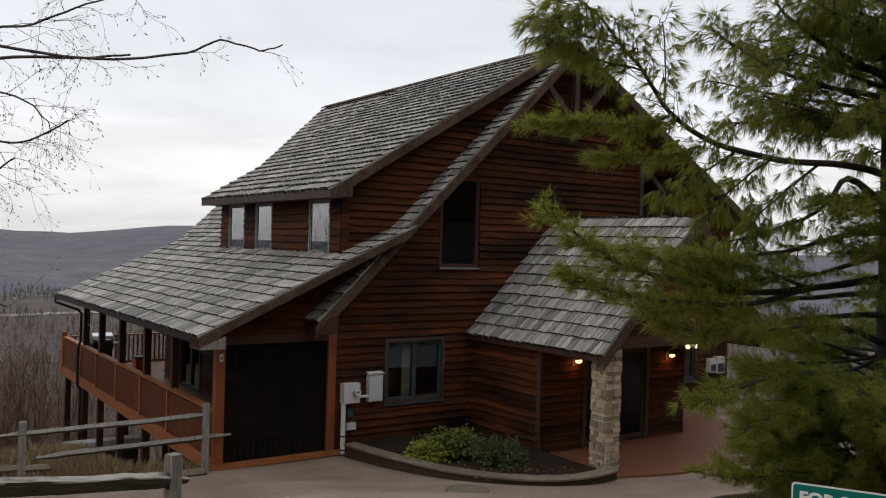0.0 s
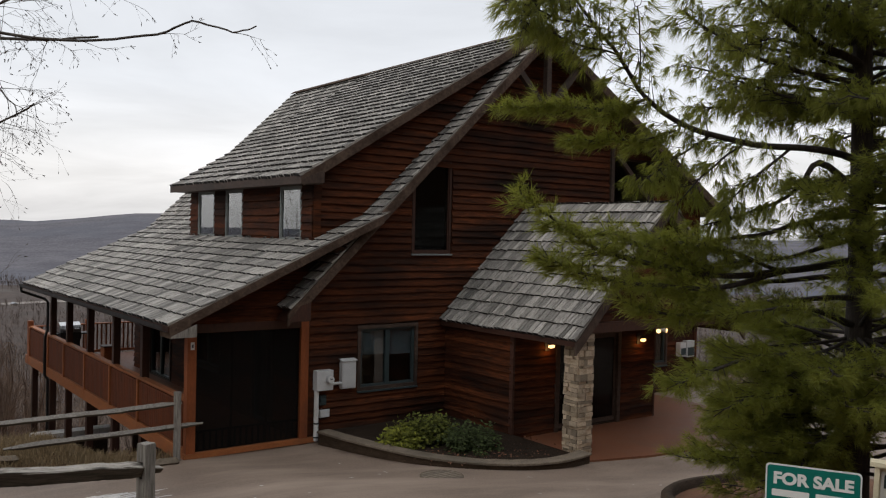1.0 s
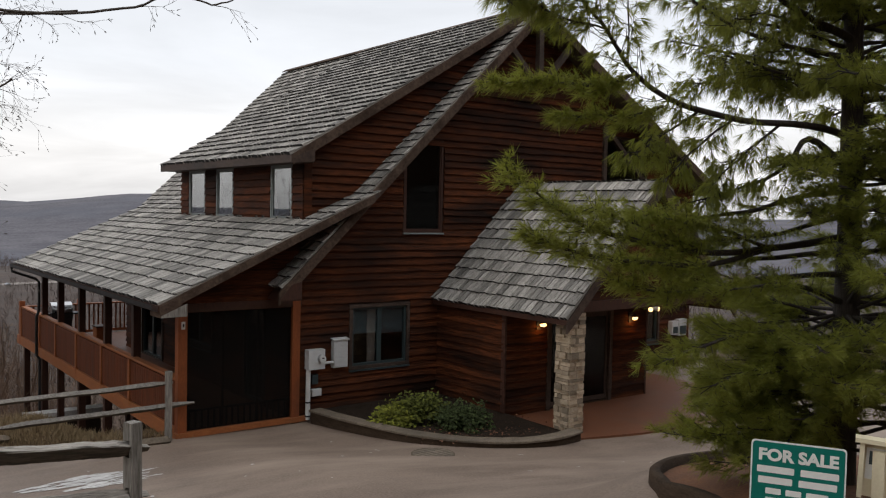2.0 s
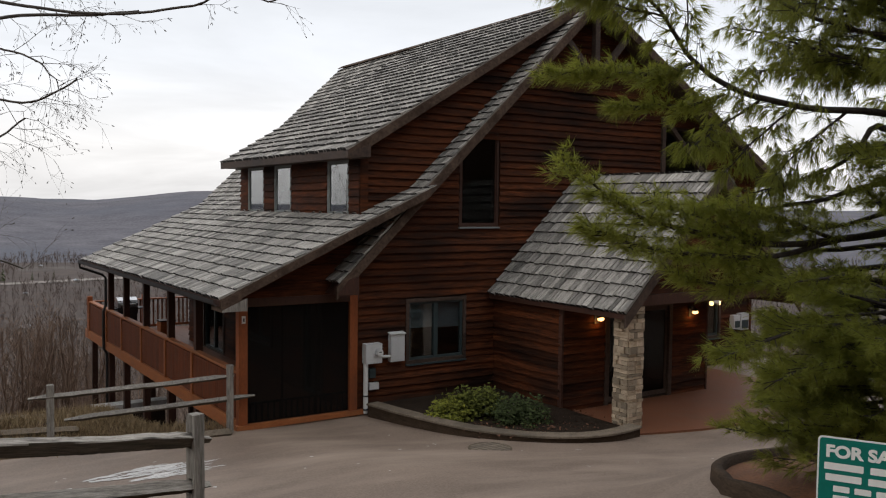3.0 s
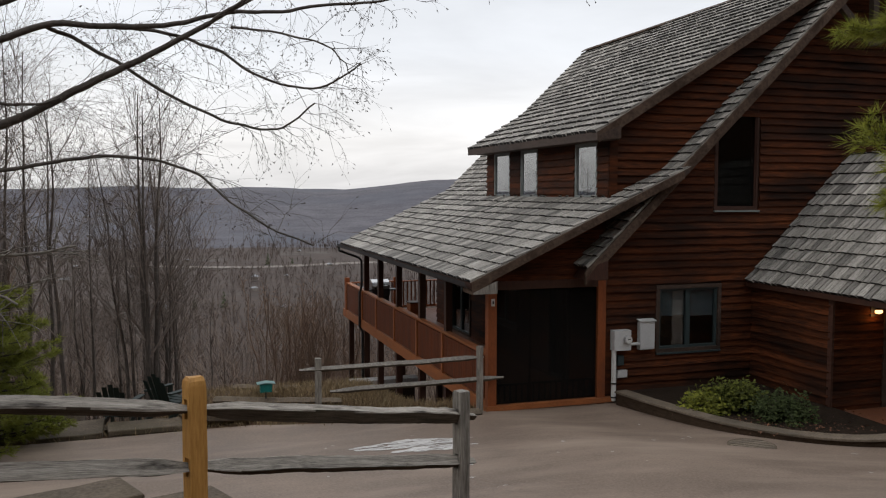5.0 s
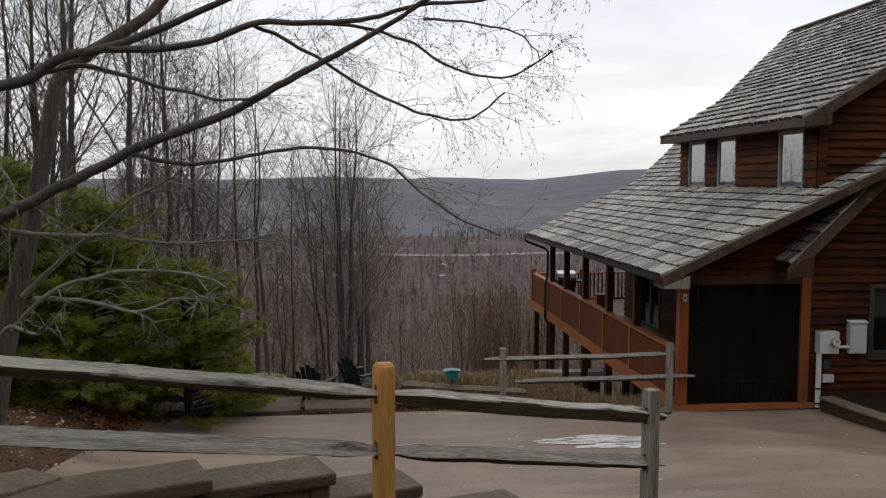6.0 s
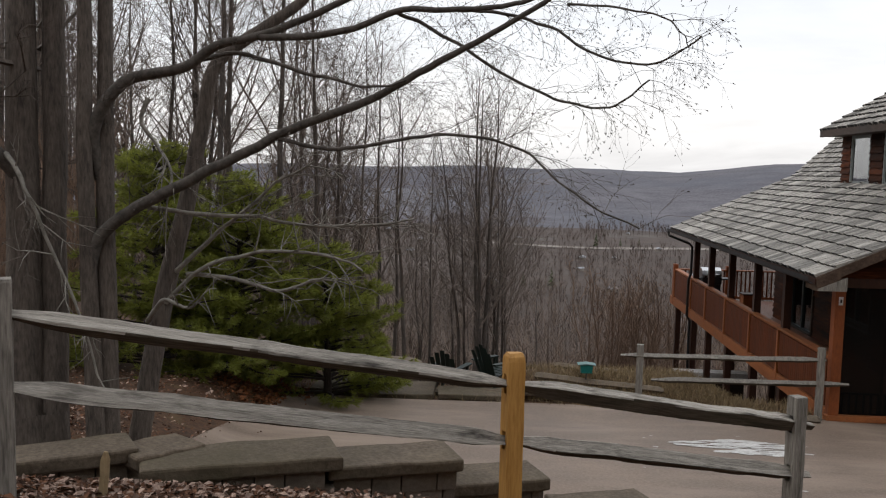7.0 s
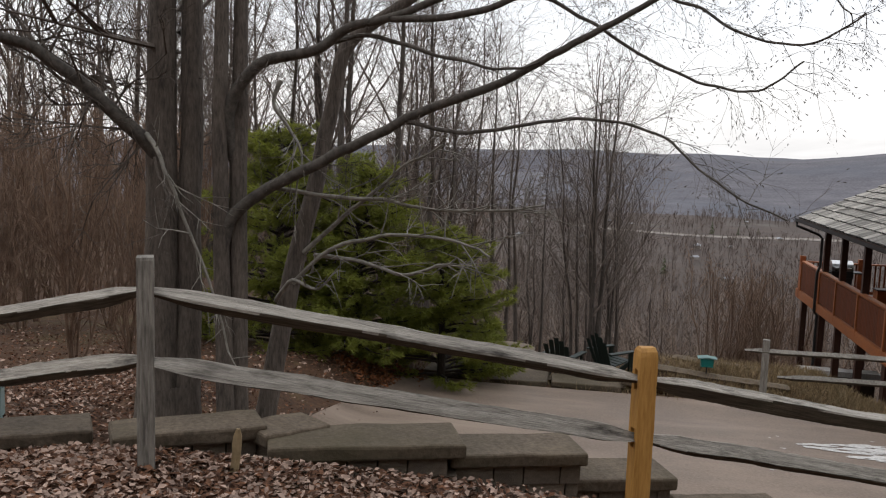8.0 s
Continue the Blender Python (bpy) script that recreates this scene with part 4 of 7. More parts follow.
# vestibule walls
DOOR = (7.25, 9.1, 0.1, 2.1)
vest = part("wall", panel(rect(VX0, VX1, -0.1, 2.44), [rect(*DOOR)], lambda a, z: (a, VY, z), (0, 0.14, 0)), BACKING, portico, "vestibule wall of red-brown lap siding")
siding(vest, (1, 0, 0), (0, -1, 0), (0, VY, 0), lambda z: VX0, lambda z: VX1, 0.04, 2.44, [(7.15, 9.2, 0.0, 2.2)], seed=43)
for x, sx in ((VX0, -1), (VX1, 1)):
    side = part("wall", Geo().box(min(x, x - 0.14 * sx), max(x, x - 0.14 * sx), VY + 0.145, 0.0, -0.1, 2.44), BACKING, portico)
    siding(side, (0, 1, 0), (sx, 0, 0), (x, 0, 0), lambda z: VY + 0.0, lambda z: -0.04, 0.04, 2.44, [], seed=47)
    part("corner_board", Geo().box(min(x, x + 0.05 * sx), max(x, x + 0.05 * sx), VY - 0.05, VY + 0.06, 0.0, 2.44), DARK_WOOD, portico)
part("inner_wall", Geo().box(VX0 + 0.2, VX1 - 0.2, -0.4, -0.3, 0, 2.4), BACKING, portico)
door = part("glass_door", Geo().add(*(lambda p: (p.v, p.f))(Geo().box(9.1, 9.2, VY - 0.06, VY + 0.05, 0.05, 2.2).box(7.15, 7.25, VY - 0.06, VY + 0.05, 0.05, 2.2).box(7.25, 9.1, VY - 0.06, VY + 0.05, 2.1, 2.2))), TRIM, portico,
            "sliding glass entry door in a dark wooden frame")
for a, b in ((7.26, 8.2), (8.16, 9.09)):
    g = Geo().box(a, a + 0.07, VY, VY + 0.04, 0.12, 2.09).box(b - 0.07, b, VY, VY + 0.04, 0.12, 2.09).box(a + 0.07, b - 0.07, VY, VY + 0.04, 0.12, 0.22).box(a + 0.07, b - 0.07, VY, VY + 0.04, 2.0, 2.09)
    part("door_leaf", g, TRIM, door)
    part("pane", Geo().box(a + 0.06, b - 0.06, VY + 0.015, VY + 0.025, 0.2, 2.02), DARK_GLASS, door)
part("door_handle", Geo().tube([(8.26, VY - 0.05, 0.95), (8.26, VY - 0.05, 1.2)], [0.012, 0.012], 8).box(8.25, 8.27, VY - 0.05, VY, 0.96, 0.98).box(8.25, 8.27, VY - 0.05, VY, 1.17, 1.19), BLACK_METAL, door)
# stone column: ledge stones round a core, a little narrower at the top
CX, CY, CW = 6.29, -3.87, 0.37
column = part("stone_column", Geo().box(CX - CW / 2 + 0.03, CX + CW / 2 - 0.03, CY - CW / 2 + 0.03, CY + CW / 2 - 0.03, -0.05, 2.39), STONE, portico, "column of pale stacked ledge stone")
rnd = random.Random(5)


def stone(w, d, h, seed):
    r = random.Random(seed)
    g = Geo()
    for z in (0, h):
        for x, y in ((0, 0), (w, 0), (w, d), (0, d)):
            g.v.append((x + r.uniform(-0.006, 0.006), y + r.uniform(-0.006, 0.006), z + r.uniform(-0.005, 0.005)))
    g.v.append((w * r.uniform(0.35, 0.65), -0.012, h * 0.5))
    g.f = [(0, 3, 2, 1), (4, 5, 6, 7), (1, 2, 6, 5), (2, 3, 7, 6), (3, 0, 4, 7), (0, 1, 8), (1, 5, 8), (5, 4, 8), (4, 0, 8)]
    return g


STONE_MESH = [mesh_of(stone(1, 1, 1, i), "stone", STONE) for i in range(6)]
z = 0.0
while z < 2.36:
    h = min(rnd.choice((0.055, 0.07, 0.085, 0.11, 0.13)) * rnd.uniform(0.9, 1.1), 2.39 - z)
    for face in range(4):
        turn = Matrix.Translation((CX, CY, z)) @ Matrix.Rotation(face * math.pi / 2, 4, "Z")
        u = -CW / 2
        while u < CW / 2 - 0.02:
            w = min(rnd.uniform(0.08, 0.24), CW / 2 - u)
            if CW / 2 - u - w < 0.05:
                w = CW / 2 - u
            m = turn @ Matrix.Translation((u + 0.004, -CW / 2 - rnd.uniform(0, 0.045), 0.003)) @ Matrix.Diagonal((w - 0.008, 0.06, h - 0.008, 1))
            piece("stone", STONE_MESH[rnd.randrange(6)], column, m)
            u += w
    z += h
part("base_stone", Geo().box(CX - 0.12, CX - 0.02, CY - 0.36, CY - 0.26, -0.02, 0.09), ICE, portico)
patio = part("entry_patio", Geo().prism([(5.95, -2.2, -0.1), (5.95, -4.32, -0.1), (7.5, -4.75, -0.1), (9.6, -5.0, -0.1), (11.8, -4.6, -0.1), (12.6, -2.0, -0.1), (12.6, -0.1, -0.1), (5.95, -0.1, -0.1)], (0, 0, 0.17)), PATIO)
tagged(patio, "red-brown painted entry patio", "patio", kind="structure")


def sconce(x, y, z, group="entry lamps"):
    s = thing("wall_lamp", "lit wall lamp with a black bracket beside the entry door", "lamp", group=group)
    part("back_plate", Geo().box(x - 0.06, x + 0.06, y - 0.02, y, z - 0.1, z + 0.14), BLACK_METAL, s)
    part("arm", Geo().tube([(x, y - 0.02, z + 0.1), (x, y - 0.1, z + 0.14), (x, y - 0.14, z + 0.09)], [0.012] * 3, 8), BLACK_METAL, s)
    part("shade", Geo().tube([(x, y - 0.14, z + 0.1), (x, y - 0.14, z + 0.06)], [0.03, 0.1], 14), BLACK_METAL, s)
    part("bulb", Geo().tube([(x - 0.085, y - 0.14, z + 0.01), (x - 0.065, y - 0.14, z + 0.008), (x, y - 0.14, z), (x + 0.065, y - 0.14, z + 0.008), (x + 0.085, y - 0.14, z + 0.01)], [0.012, 0.03, 0.036, 0.03, 0.012], 12), LAMP, s, "glowing bulb", True)
    return s


def lamp_light(x, y, z, watts):
    l = new("lamp_light", bpy.data.lights.new("lamp_light", "POINT"))
    l.data.energy, l.data.color, l.data.shadow_soft_size = watts, (1.0, 0.42, 0.1), 0.06
    l.location = (x, y, z)


for x, y, z in ((6.88, VY - 0.04, 1.93), (9.8, VY - 0.04, 1.9)):
    sconce(x, y, z)
    lamp_light(x, y - 0.11, z - 0.09, 1.1)
flood = thing("flood_lamp", "lit twin floodlight on the house wall", "lamp")
part("back_plate", Geo().disc((13.35, -0.05, 1.72), 0.07, -0.03, (0, 1, 0), 14), BLACK_METAL, flood)
for sx in (-1, 1):
    part("reflector", Geo().tube([(13.35 + 0.05 * sx, -0.1, 1.72), (13.35 + 0.16 * sx, -0.22, 1.70)], [0.03, 0.07], 12), WHITE_METAL, flood)
    part("bulb", Geo().tube([(13.35 + 0.15 * sx, -0.205, 1.70), (13.35 + 0.18 * sx, -0.25, 1.692)], [0.062, 0.05], 12), LAMP, flood, "glowing bulb")
lamp_light(13.5, -0.5, 1.66, 2.0)

# ------------------------------------------------------------------ meters on the front wall
meter = thing("electric_meter", "grey electric meter box on a white conduit beside the porch", "meter")
part("meter_box", Geo().box(2.62, 2.99, -0.22, -0.04, 1.02, 1.42), WHITE_METAL, meter)
part("dial_ring", Geo().disc((2.9, -0.22, 1.24), 0.085, -0.05, (0, 1, 0), 20), STEEL, meter)
part("dial_glass", Geo().disc((2.9, -0.27, 1.24), 0.07, -0.035, (0, 1, 0), 20), PVC, meter)
part("dial_face", Geo().box(2.87, 2.93, -0.309, -0.306, 1.245, 1.265), BLACK_METAL, meter)
part("conduit", Geo().tube([(2.66, -0.13, 0.0), (2.66, -0.13, 1.03)], [0.05, 0.05], 12), PVC, meter)
for z in (0.06, 0.34):
    part("clamp", Geo().tube([(2.66, -0.13, z), (2.66, -0.13, z + 0.03)], [0.058, 0.058], 12), BLACK_METAL, meter)
part("link_pipe", Geo().tube([(2.99, -0.12, 1.12), (3.24, -0.12, 1.12)], [0.03, 0.03], 10), PVC, meter)
breaker = thing("breaker_box", "tall grey-white breaker cabinet on the house wall", "cabinet")
part("cabinet_body", Geo().box(3.23, 3.56, -0.16, -0.04, 1.0, 1.57), WHITE_METAL, breaker)
part("door", Geo().box(3.245, 3.545, -0.175, -0.163, 1.02, 1.53), WHITE_METAL, breaker)
part("hood", Geo().prism([(3.21, -0.19, 1.57), (3.58, -0.19, 1.57), (3.58, -0.04, 1.6), (3.21, -0.04, 1.6)], (0, 0, 0.015)), WHITE_METAL, breaker)
for z0, x1, h, mt in ((0.70, 2.90, 0.2, FRAME_GREEN), (0.45, 2.98, 0.15, WHITE_METAL)):
    jb = thing("junction_box", "small grey utility box on the house wall", "box", group="wall boxes")
    part("box_body", Geo().box(2.76, x1, -0.11, -0.04, z0, z0 + h), mt, jb)
    part("cover", Geo().box(2.77, x1 - 0.01, -0.12, -0.113, z0 + 0.01, z0 + h - 0.01), mt, jb)
for x0, z0, w, h in ((14.2, 0.92, 0.26, 0.38), (14.5, 0.88, 0.33, 0.46)):
    ub = thing("utility_box", "white utility box on the house wall by the floodlight", "box", group="wall boxes")
    part("box_body", Geo().box(x0, x0 + w, -0.2, -0.04, z0, z0 + h), WHITE_METAL, ub)
    part("cover", Geo().box(x0 + 0.03, x0 + w - 0.03, -0.215, -0.203, z0 + 0.04, z0 + h * 0.6), FRAME_GREEN, ub)

# pale metal return that closes the porch eave at the front corner
part("eave_return", Geo().prism([(-0.58, FRONT - 0.062, 2.33), (-0.12, FRONT - 0.062, 2.33), (-0.12, FRONT - 0.062, 2.56), (-0.58, FRONT - 0.062, 2.36)], (0, -0.012, 0)), GREY_WOOD, house, "grey metal eave return")

# ------------------------------------------------------------------ split-rail fences
def split_rail(a, b, high, deep, seed, taper=0.35, edge=0.0):
    """A rail cleft from a log: uneven section, worn ends thinned to fit the mortise."""
    r = random.Random(seed)
    long = (V(b) - V(a)).length
    a, d = V((0, 0, 0)), V((long, 0, 0))
    n = max(8, int(long / 0.05))
    s, u = V((0, -1, 0)), V((0, 0, 1))
    # a flat weathered top falls to a sharp front edge, with an undercut face below it
    shape = [(-0.5, -0.1), (-0.42, 0.44), (-0.1, 0.5), (0.25, 0.5 - (0.5 - edge) * 0.55), (0.5, edge + 0.03), (0.5, edge - 0.06), (0.16, -0.48), (-0.26, -0.5)]
    shape = [(p + r.uniform(-0.04, 0.04), q + r.uniform(-0.04, 0.04)) for p, q in shape]
    m = len(shape)
    g = Geo()
    ph = r.uniform(0, 50)
    knots = [r.uniform(0.12, 0.9) * long for _ in range(3)]
    for i in range(n + 1):
        t = i / n
        swell = sum(math.exp(-((t * long - k) / 0.05) ** 2) for k in knots)
        end = min(t, 1 - t) * d.length
        k = 0.42 + 0.58 * smooth01(end, 0.0, taper)
        bow = 0.014 * noise.noise((t * 2.2, ph, 0)) * min(1, end)
        c = a + d * t + u * (bow + 0.005 * noise.noise((t * 9, ph, 3))) + s * 0.02 * noise.noise((t * 3, ph, 7))
        twist = 0.16 * noise.noise((t * 1.3, ph, 11))
        for j, (p, q) in enumerate(shape):
            w = 1 + 0.10 * noise.noise((t * d.length * 2.5, j * 3.1, ph)) + 0.07 * noise.noise((t * d.length * 14, j * 5.7, ph)) + swell * (0.08 if j % 3 else -0.04)
            p2, q2 = p * math.cos(twist) - q * math.sin(twist), p * math.sin(twist) + q * math.cos(twist)
            g.v.append(tuple(c + s * p2 * deep * w * (0.5 + 0.5 * k) + u * q2 * high * w * k))
    for i in range(n):
        for j in range(m):
            g.f.append((i * m + j, i * m + (j + 1) % m, (i + 1) * m + (j + 1) % m, (i + 1) * m + j))
    g.f += [tuple(range(m - 1, -1, -1)), tuple(range(n * m, n * m + m))]
    return g


def shade_underside(ob):
    """The cleft lower faces of a rail turn brown with shade in the colour, the bleached ones look up."""
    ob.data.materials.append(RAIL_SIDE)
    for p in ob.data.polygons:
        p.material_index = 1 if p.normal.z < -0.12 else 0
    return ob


def laid(ob, a, b):
    """Turns a part built along x so that it runs from a to b."""
    a, b = V(a), V(b)
    x = (b - a).normalized()
    y = V((0, 0, 1)).cross(x).normalized()
    ob.matrix_basis = basis(a, x, y, x.cross(y))
    return ob


def fence_post(x, y, z0, z1, slots, mat, seed, heading, parent, w=0.1, rounded=True):
    """A mortised post in one skin: a column of cells, those of the slots left empty."""
    r = random.Random(seed)
    turn = Matrix.Translation((x, y, 0)) @ Matrix.Rotation(heading, 4, "Z")
    h, t = w / 2, w * 0.56
    levels = [z0, z0 + 0.25] + [z for s in sorted(slots) for z in s] + ([z1 - 0.06, z1 - 0.025, z1] if rounded else [z1 - 0.02, z1])
    slim = [1.0] * (len(levels) - 2) + ([0.86, 0.5] if rounded else [1.0, 0.94])
    ys = (-h, -h * 0.45, h * 0.45, h)
    g, at = Geo(), {}

    def corner(i, j, k):
        if (i, j, k) not in at:
            at[i, j, k] = len(g.v)
            p = V(((-t, t)[i] * (0.5 + 0.5 * slim[k]) + r.uniform(-0.003, 0.003), ys[j] * slim[k] + r.uniform(-0.003, 0.003), levels[k] + r.uniform(-0.004, 0.004)))
            g.v.append(tuple(turn @ p))
        return at[i, j, k]

    hollow = {levels.index(s[0]) for s in slots}
    full = lambda j, k: 0 <= j < 3 and 0 <= k < len(levels) - 1 and not (j == 1 and k in hollow)
    for k in range(len(levels) - 1):
        for j in range(3):
            if not full(j, k):
                continue
            for i in (0, 1):
                g.f.append((corner(i, j, k), corner(i, j + 1, k), corner(i, j + 1, k + 1), corner(i, j, k + 1)))
            for dj in (0, 1):
                if not full(j + 2 * dj - 1, k):
                    g.f.append((corner(0, j + dj, k), corner(1, j + dj, k), corner(1, j + dj, k + 1), corner(0, j + dj, k + 1)))
            for dk in (0, 1):
                if not full(j, k + 2 * dk - 1):
                    g.f.append((corner(0, j, k + dk), corner(1, j, k + dk), corner(1, j + 1, k + dk), corner(0, j + 1, k + dk)))
    return part("post", g, mat, parent)


front_fence = thing("split_rail_fence", "weathered grey split-rail fence with one fresh yellow post", "fence")
PST = [(-10.75, -9.85, 2.98), (-8.37, -10.58, 3.52), (-5.6, -9.13, 2.91), (-3.34, -8.14, 2.43)]
for i, (x, y, top) in enumerate(PST):
    nx, ny = (PST[i + 1] if i + 1 < len(PST) else PST[i - 1])[:2]
    head = math.atan2(ny - y, nx - x)
    c = top - (0.18 if i == 1 else 0.22)
    fence_post(x, y, top - 1.45, top, [(c - 0.46, c - 0.33), (c - 0.07, c + 0.07)], YELLOW_WOOD if i == 2 else GREY_WOOD, 60 + i, head, front_fence, (0.1, 0.082, 0.112, 0.1)[i], i == 2)
for i, (p, q) in enumerate(zip(PST, PST[1:])):
    a, b = V((p[0], p[1], p[2] - (0.19 if i == 1 else 0.23))), V((q[0], q[1], q[2] - (0.19 if i == 0 else 0.23)))
    u = (b - a).normalized()
    for j, drop in enumerate((0.0, 0.395)):
        lift = V((0, 0, drop))
        p0, p1 = a - lift - u * (0.03 if (i + j) % 2 else 0.02), b - lift + u * (0.16 if i == 2 else 0.02)
        g = split_rail(p0, p1, (0.112, 0.112, 0.13)[i] if j == 0 else 0.112, 0.105, 70 + 2 * i + j, 0.35, ((0.0, -0.1), (0.0, -0.25), (0.27, -0.2))[i][j])
        laid(shade_underside(part("rail", g, RAIL_WOOD, front_fence)), p0, p1)

back_fence = thing("split_rail_fence", "weathered split-rail fence at the edge of the drive", "fence")
BP = [(-3.16, 0.42, 1.1, 0.0), (-0.2, -0.16, 1.27, 0.0)]
for i, (x, y, top, _) in enumerate(BP):
    fence_post(x, y, ground_z(x, y) - 0.4, top, [(top - 0.68, top - 0.58), (top - 0.3, top - 0.2)], GREY_WOOD, 80 + i, math.atan2(-0.58, 2.96), back_fence, 0.105, False)
for a, b, sd in (((-3.5, 0.48, 0.88), (-0.12, -0.17, 1.05), 91), ((-2.95, 0.38, 0.47), (0.25, -0.24, 0.66), 92)):
    laid(shade_underside(part("rail", split_rail(a, b, 0.10, 0.09, sd), GREY_WOOD, back_fence)), a, b)


def log(a, b, r, seed, label="weathered timber lying at the edge of the drive", mat=None):
    ob = laid(part("timber", split_rail(a, b, r, r, seed, 0.05), mat or TIMBER), a, b)
    return tagged(ob, label, "timber", group="edging timbers")


for i, (a, b, r) in enumerate((((-6.6, 0.95), (-3.3, 0.62), 0.16), ((-5.0, 1.35), (-2.6, 1.0), 0.13), ((-3.0, 0.05), (-0.25, -0.42), 0.15), ((-4.6, 2.0), (-1.7, 1.6), 0.12), ((-8.2, 1.2), (-6.2, 1.0), 0.14))):
    log((*a, ground_z(*a) + 0.06), (*b, ground_z(*b) + 0.06), r, 120 + i)

# ------------------------------------------------------------------ low walls of blocks with slab caps
def capstone(x, y, z, length, width, thick, turn, tilt, seed, name="cap_slab"):
    r = random.Random(seed)
    g = Geo()
    n = 6
    for zz in (0.0, -thick):
        for i in range(n + 1):
            for s in (-1, 1):
                e = r.uniform(-0.012, 0.012)
                g.v.append(((i / n - 0.5) * length, s * width / 2 + e, zz + r.uniform(-0.006, 0.006)))
    k = 2 * (n + 1)
    for i in range(n):
        a = 2 * i
        g.f += [(a, a + 1, a + 3, a + 2), (k + a, k + a + 2, k + a + 3, k + a + 1), (a, a + 2, k + a + 2, k + a), (a + 1, k + a + 1, k + a + 3, a + 3)]
    g.f += [(0, k, k + 1, 1), (k - 2, k - 1, 2 * k - 1, 2 * k - 2)]
    m = Matrix.Translation((x, y, z)) @ Matrix.Rotation(radians(turn), 4, "Z") @ Matrix.Rotation(radians(tilt), 4, "Y")
    return g, m


def worn(ob, width=0.02):
    """Rounds the chipped edges of a slab."""
    bv = ob.modifiers.new("worn_edges", "BEVEL")
    bv.width, bv.segments, bv.limit_method, bv.angle_limit = width, 2, "ANGLE", radians(40)
    return ob


yard_wall = thing("retaining_wall", "low stepped block wall with broad concrete caps behind the fence", "wall", kind="structure")
CAPS = [(-9.67, -10.0, 2.25, 0.95, 0.42, 36, 2), (-8.63, -9.61, 2.25, 1.0, 0.40, 35.6, 1), (-8.06, -9.28, 2.2, 0.52, 0.40, 53, 2), (-7.47, -9.27, 2.17, 1.34, 0.50, 23.5, 1), (-6.5, -8.75, 2.03, 1.03, 0.48, 23.8, 2),
        (-5.75, -8.31, 1.76, 0.87, 0.46, 23.6, 2), (-4.8, -7.9, 1.42, 0.9, 0.42, 25, 3)]
block_mesh = [mesh_of(stone(1, 1, 1, 20 + i), "block", BLOCK) for i in range(4)]
rnd = random.Random(77)
for i, (x, y, z, length, width, turn, tilt) in enumerate(CAPS):
    g, m = capstone(x, y, z, length, width, 0.105, turn, tilt, 200 + i)
    cap = worn(part("cap_slab", g, SLAB, yard_wall))
    cap.matrix_basis = m
    for row in range(3):
        u = -length / 2 + 0.05 + 0.08 * (row % 2)
        while u < length / 2 - 0.12:
            w = min(rnd.uniform(0.2, 0.3), length / 2 - 0.03 - u)
            bm_ = m @ Matrix.Translation((u, -width / 2 + 0.05 + 0.02 * row, -0.105 - 0.135 * (row + 1))) @ Matrix.Diagonal((w - 0.012, width - 0.1, 0.128, 1))
            piece("block", block_mesh[rnd.randrange(4)], yard_wall, bm_)
            u += w
edge_wall = thing("retaining_wall", "low wall of broken slabs along the far edge of the drive", "wall", kind="structure")
for i, (x, y, length, width, turn, tilt) in enumerate(((-8.6, 0.85, 1.12, 1.05, -2, 3), (-7.42, 0.9, 1.05, 1.0, 1, -2), (-6.2, 0.82, 1.25, 0.62, 4, 1), (-4.95, 0.8, 1.2, 0.5, -2, 2), (-9.9, 1.75, 0.9, 0.42, 8, -3))):
    g, m = capstone(x, y, ground_z(x, y) + 0.15, length, width, 0.11, turn, tilt, 230 + i)
    slab = worn(part("slab", g, SLAB, edge_wall))
    slab.matrix_basis = m

# curved timber-topped wall round the planting bed by the front wall
BEDLINE = [(2.72, -0.3), (2.83, -1.0), (2.98, -1.7), (3.32, -2.85), (3.9, -3.75), (4.55, -4.25), (5.3, -4.45), (6.02, -4.35)]


def curve_through(pts, n):
    """Points on a smooth line through the given ones."""
    p = [V(q) for q in pts]
    p = [p[0] * 2 - p[1]] + p + [p[-1] * 2 - p[-2]]
    out = []
    for i in range(1, len(p) - 2):
        for j in range(n):
            t = j / n
            a, b, c, d = p[i - 1], p[i], p[i + 1], p[i + 2]
            out.append(0.5 * ((2 * b) + (c - a) * t + (2 * a - 5 * b + 4 * c - d) * t * t + (3 * b - a - 3 * c + d) * t ** 3))
    out.append(p[-2])
    return out


bed_wall = thing("planter_wall", "low curved timber-capped wall round the planting bed", "wall", kind="structure")
line = curve_through([(x, y, 0) for x, y in BEDLINE], 4)
rnd = random.Random(31)
# the face is much darker than the cap on top of it
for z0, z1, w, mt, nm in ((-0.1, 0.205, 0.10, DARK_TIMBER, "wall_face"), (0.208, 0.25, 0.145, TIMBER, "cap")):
    g = Geo()
    for i, p in enumerate(line):
        d = (line[min(i + 1, len(line) - 1)] - line[max(i - 1, 0)]).normalized()
        s = V((d.y, -d.x, 0)) * (w + rnd.uniform(-0.004, 0.004))
        e = rnd.uniform(-0.004, 0.004)
        g.v += [tuple(p + s + V((0, 0, z0))), tuple(p + s + V((0, 0, z1 - 0.01 + e))), tuple(p + s * 0.9 + V((0, 0, z1 + e))), tuple(p - s + V((0, 0, z1 + e))), tuple(p - s + V((0, 0, z0)))]
    n = len(line) - 1
    g.f = [(5 * i + j, 5 * i + 5 + j, 5 * i + 5 + (j + 1) % 5, 5 * i + (j + 1) % 5) for i in range(n) for j in range(5)] + [(0, 1, 2, 3, 4), tuple(5 * n + j for j in (4, 3, 2, 1, 0))]
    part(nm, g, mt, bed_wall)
soil = Geo()
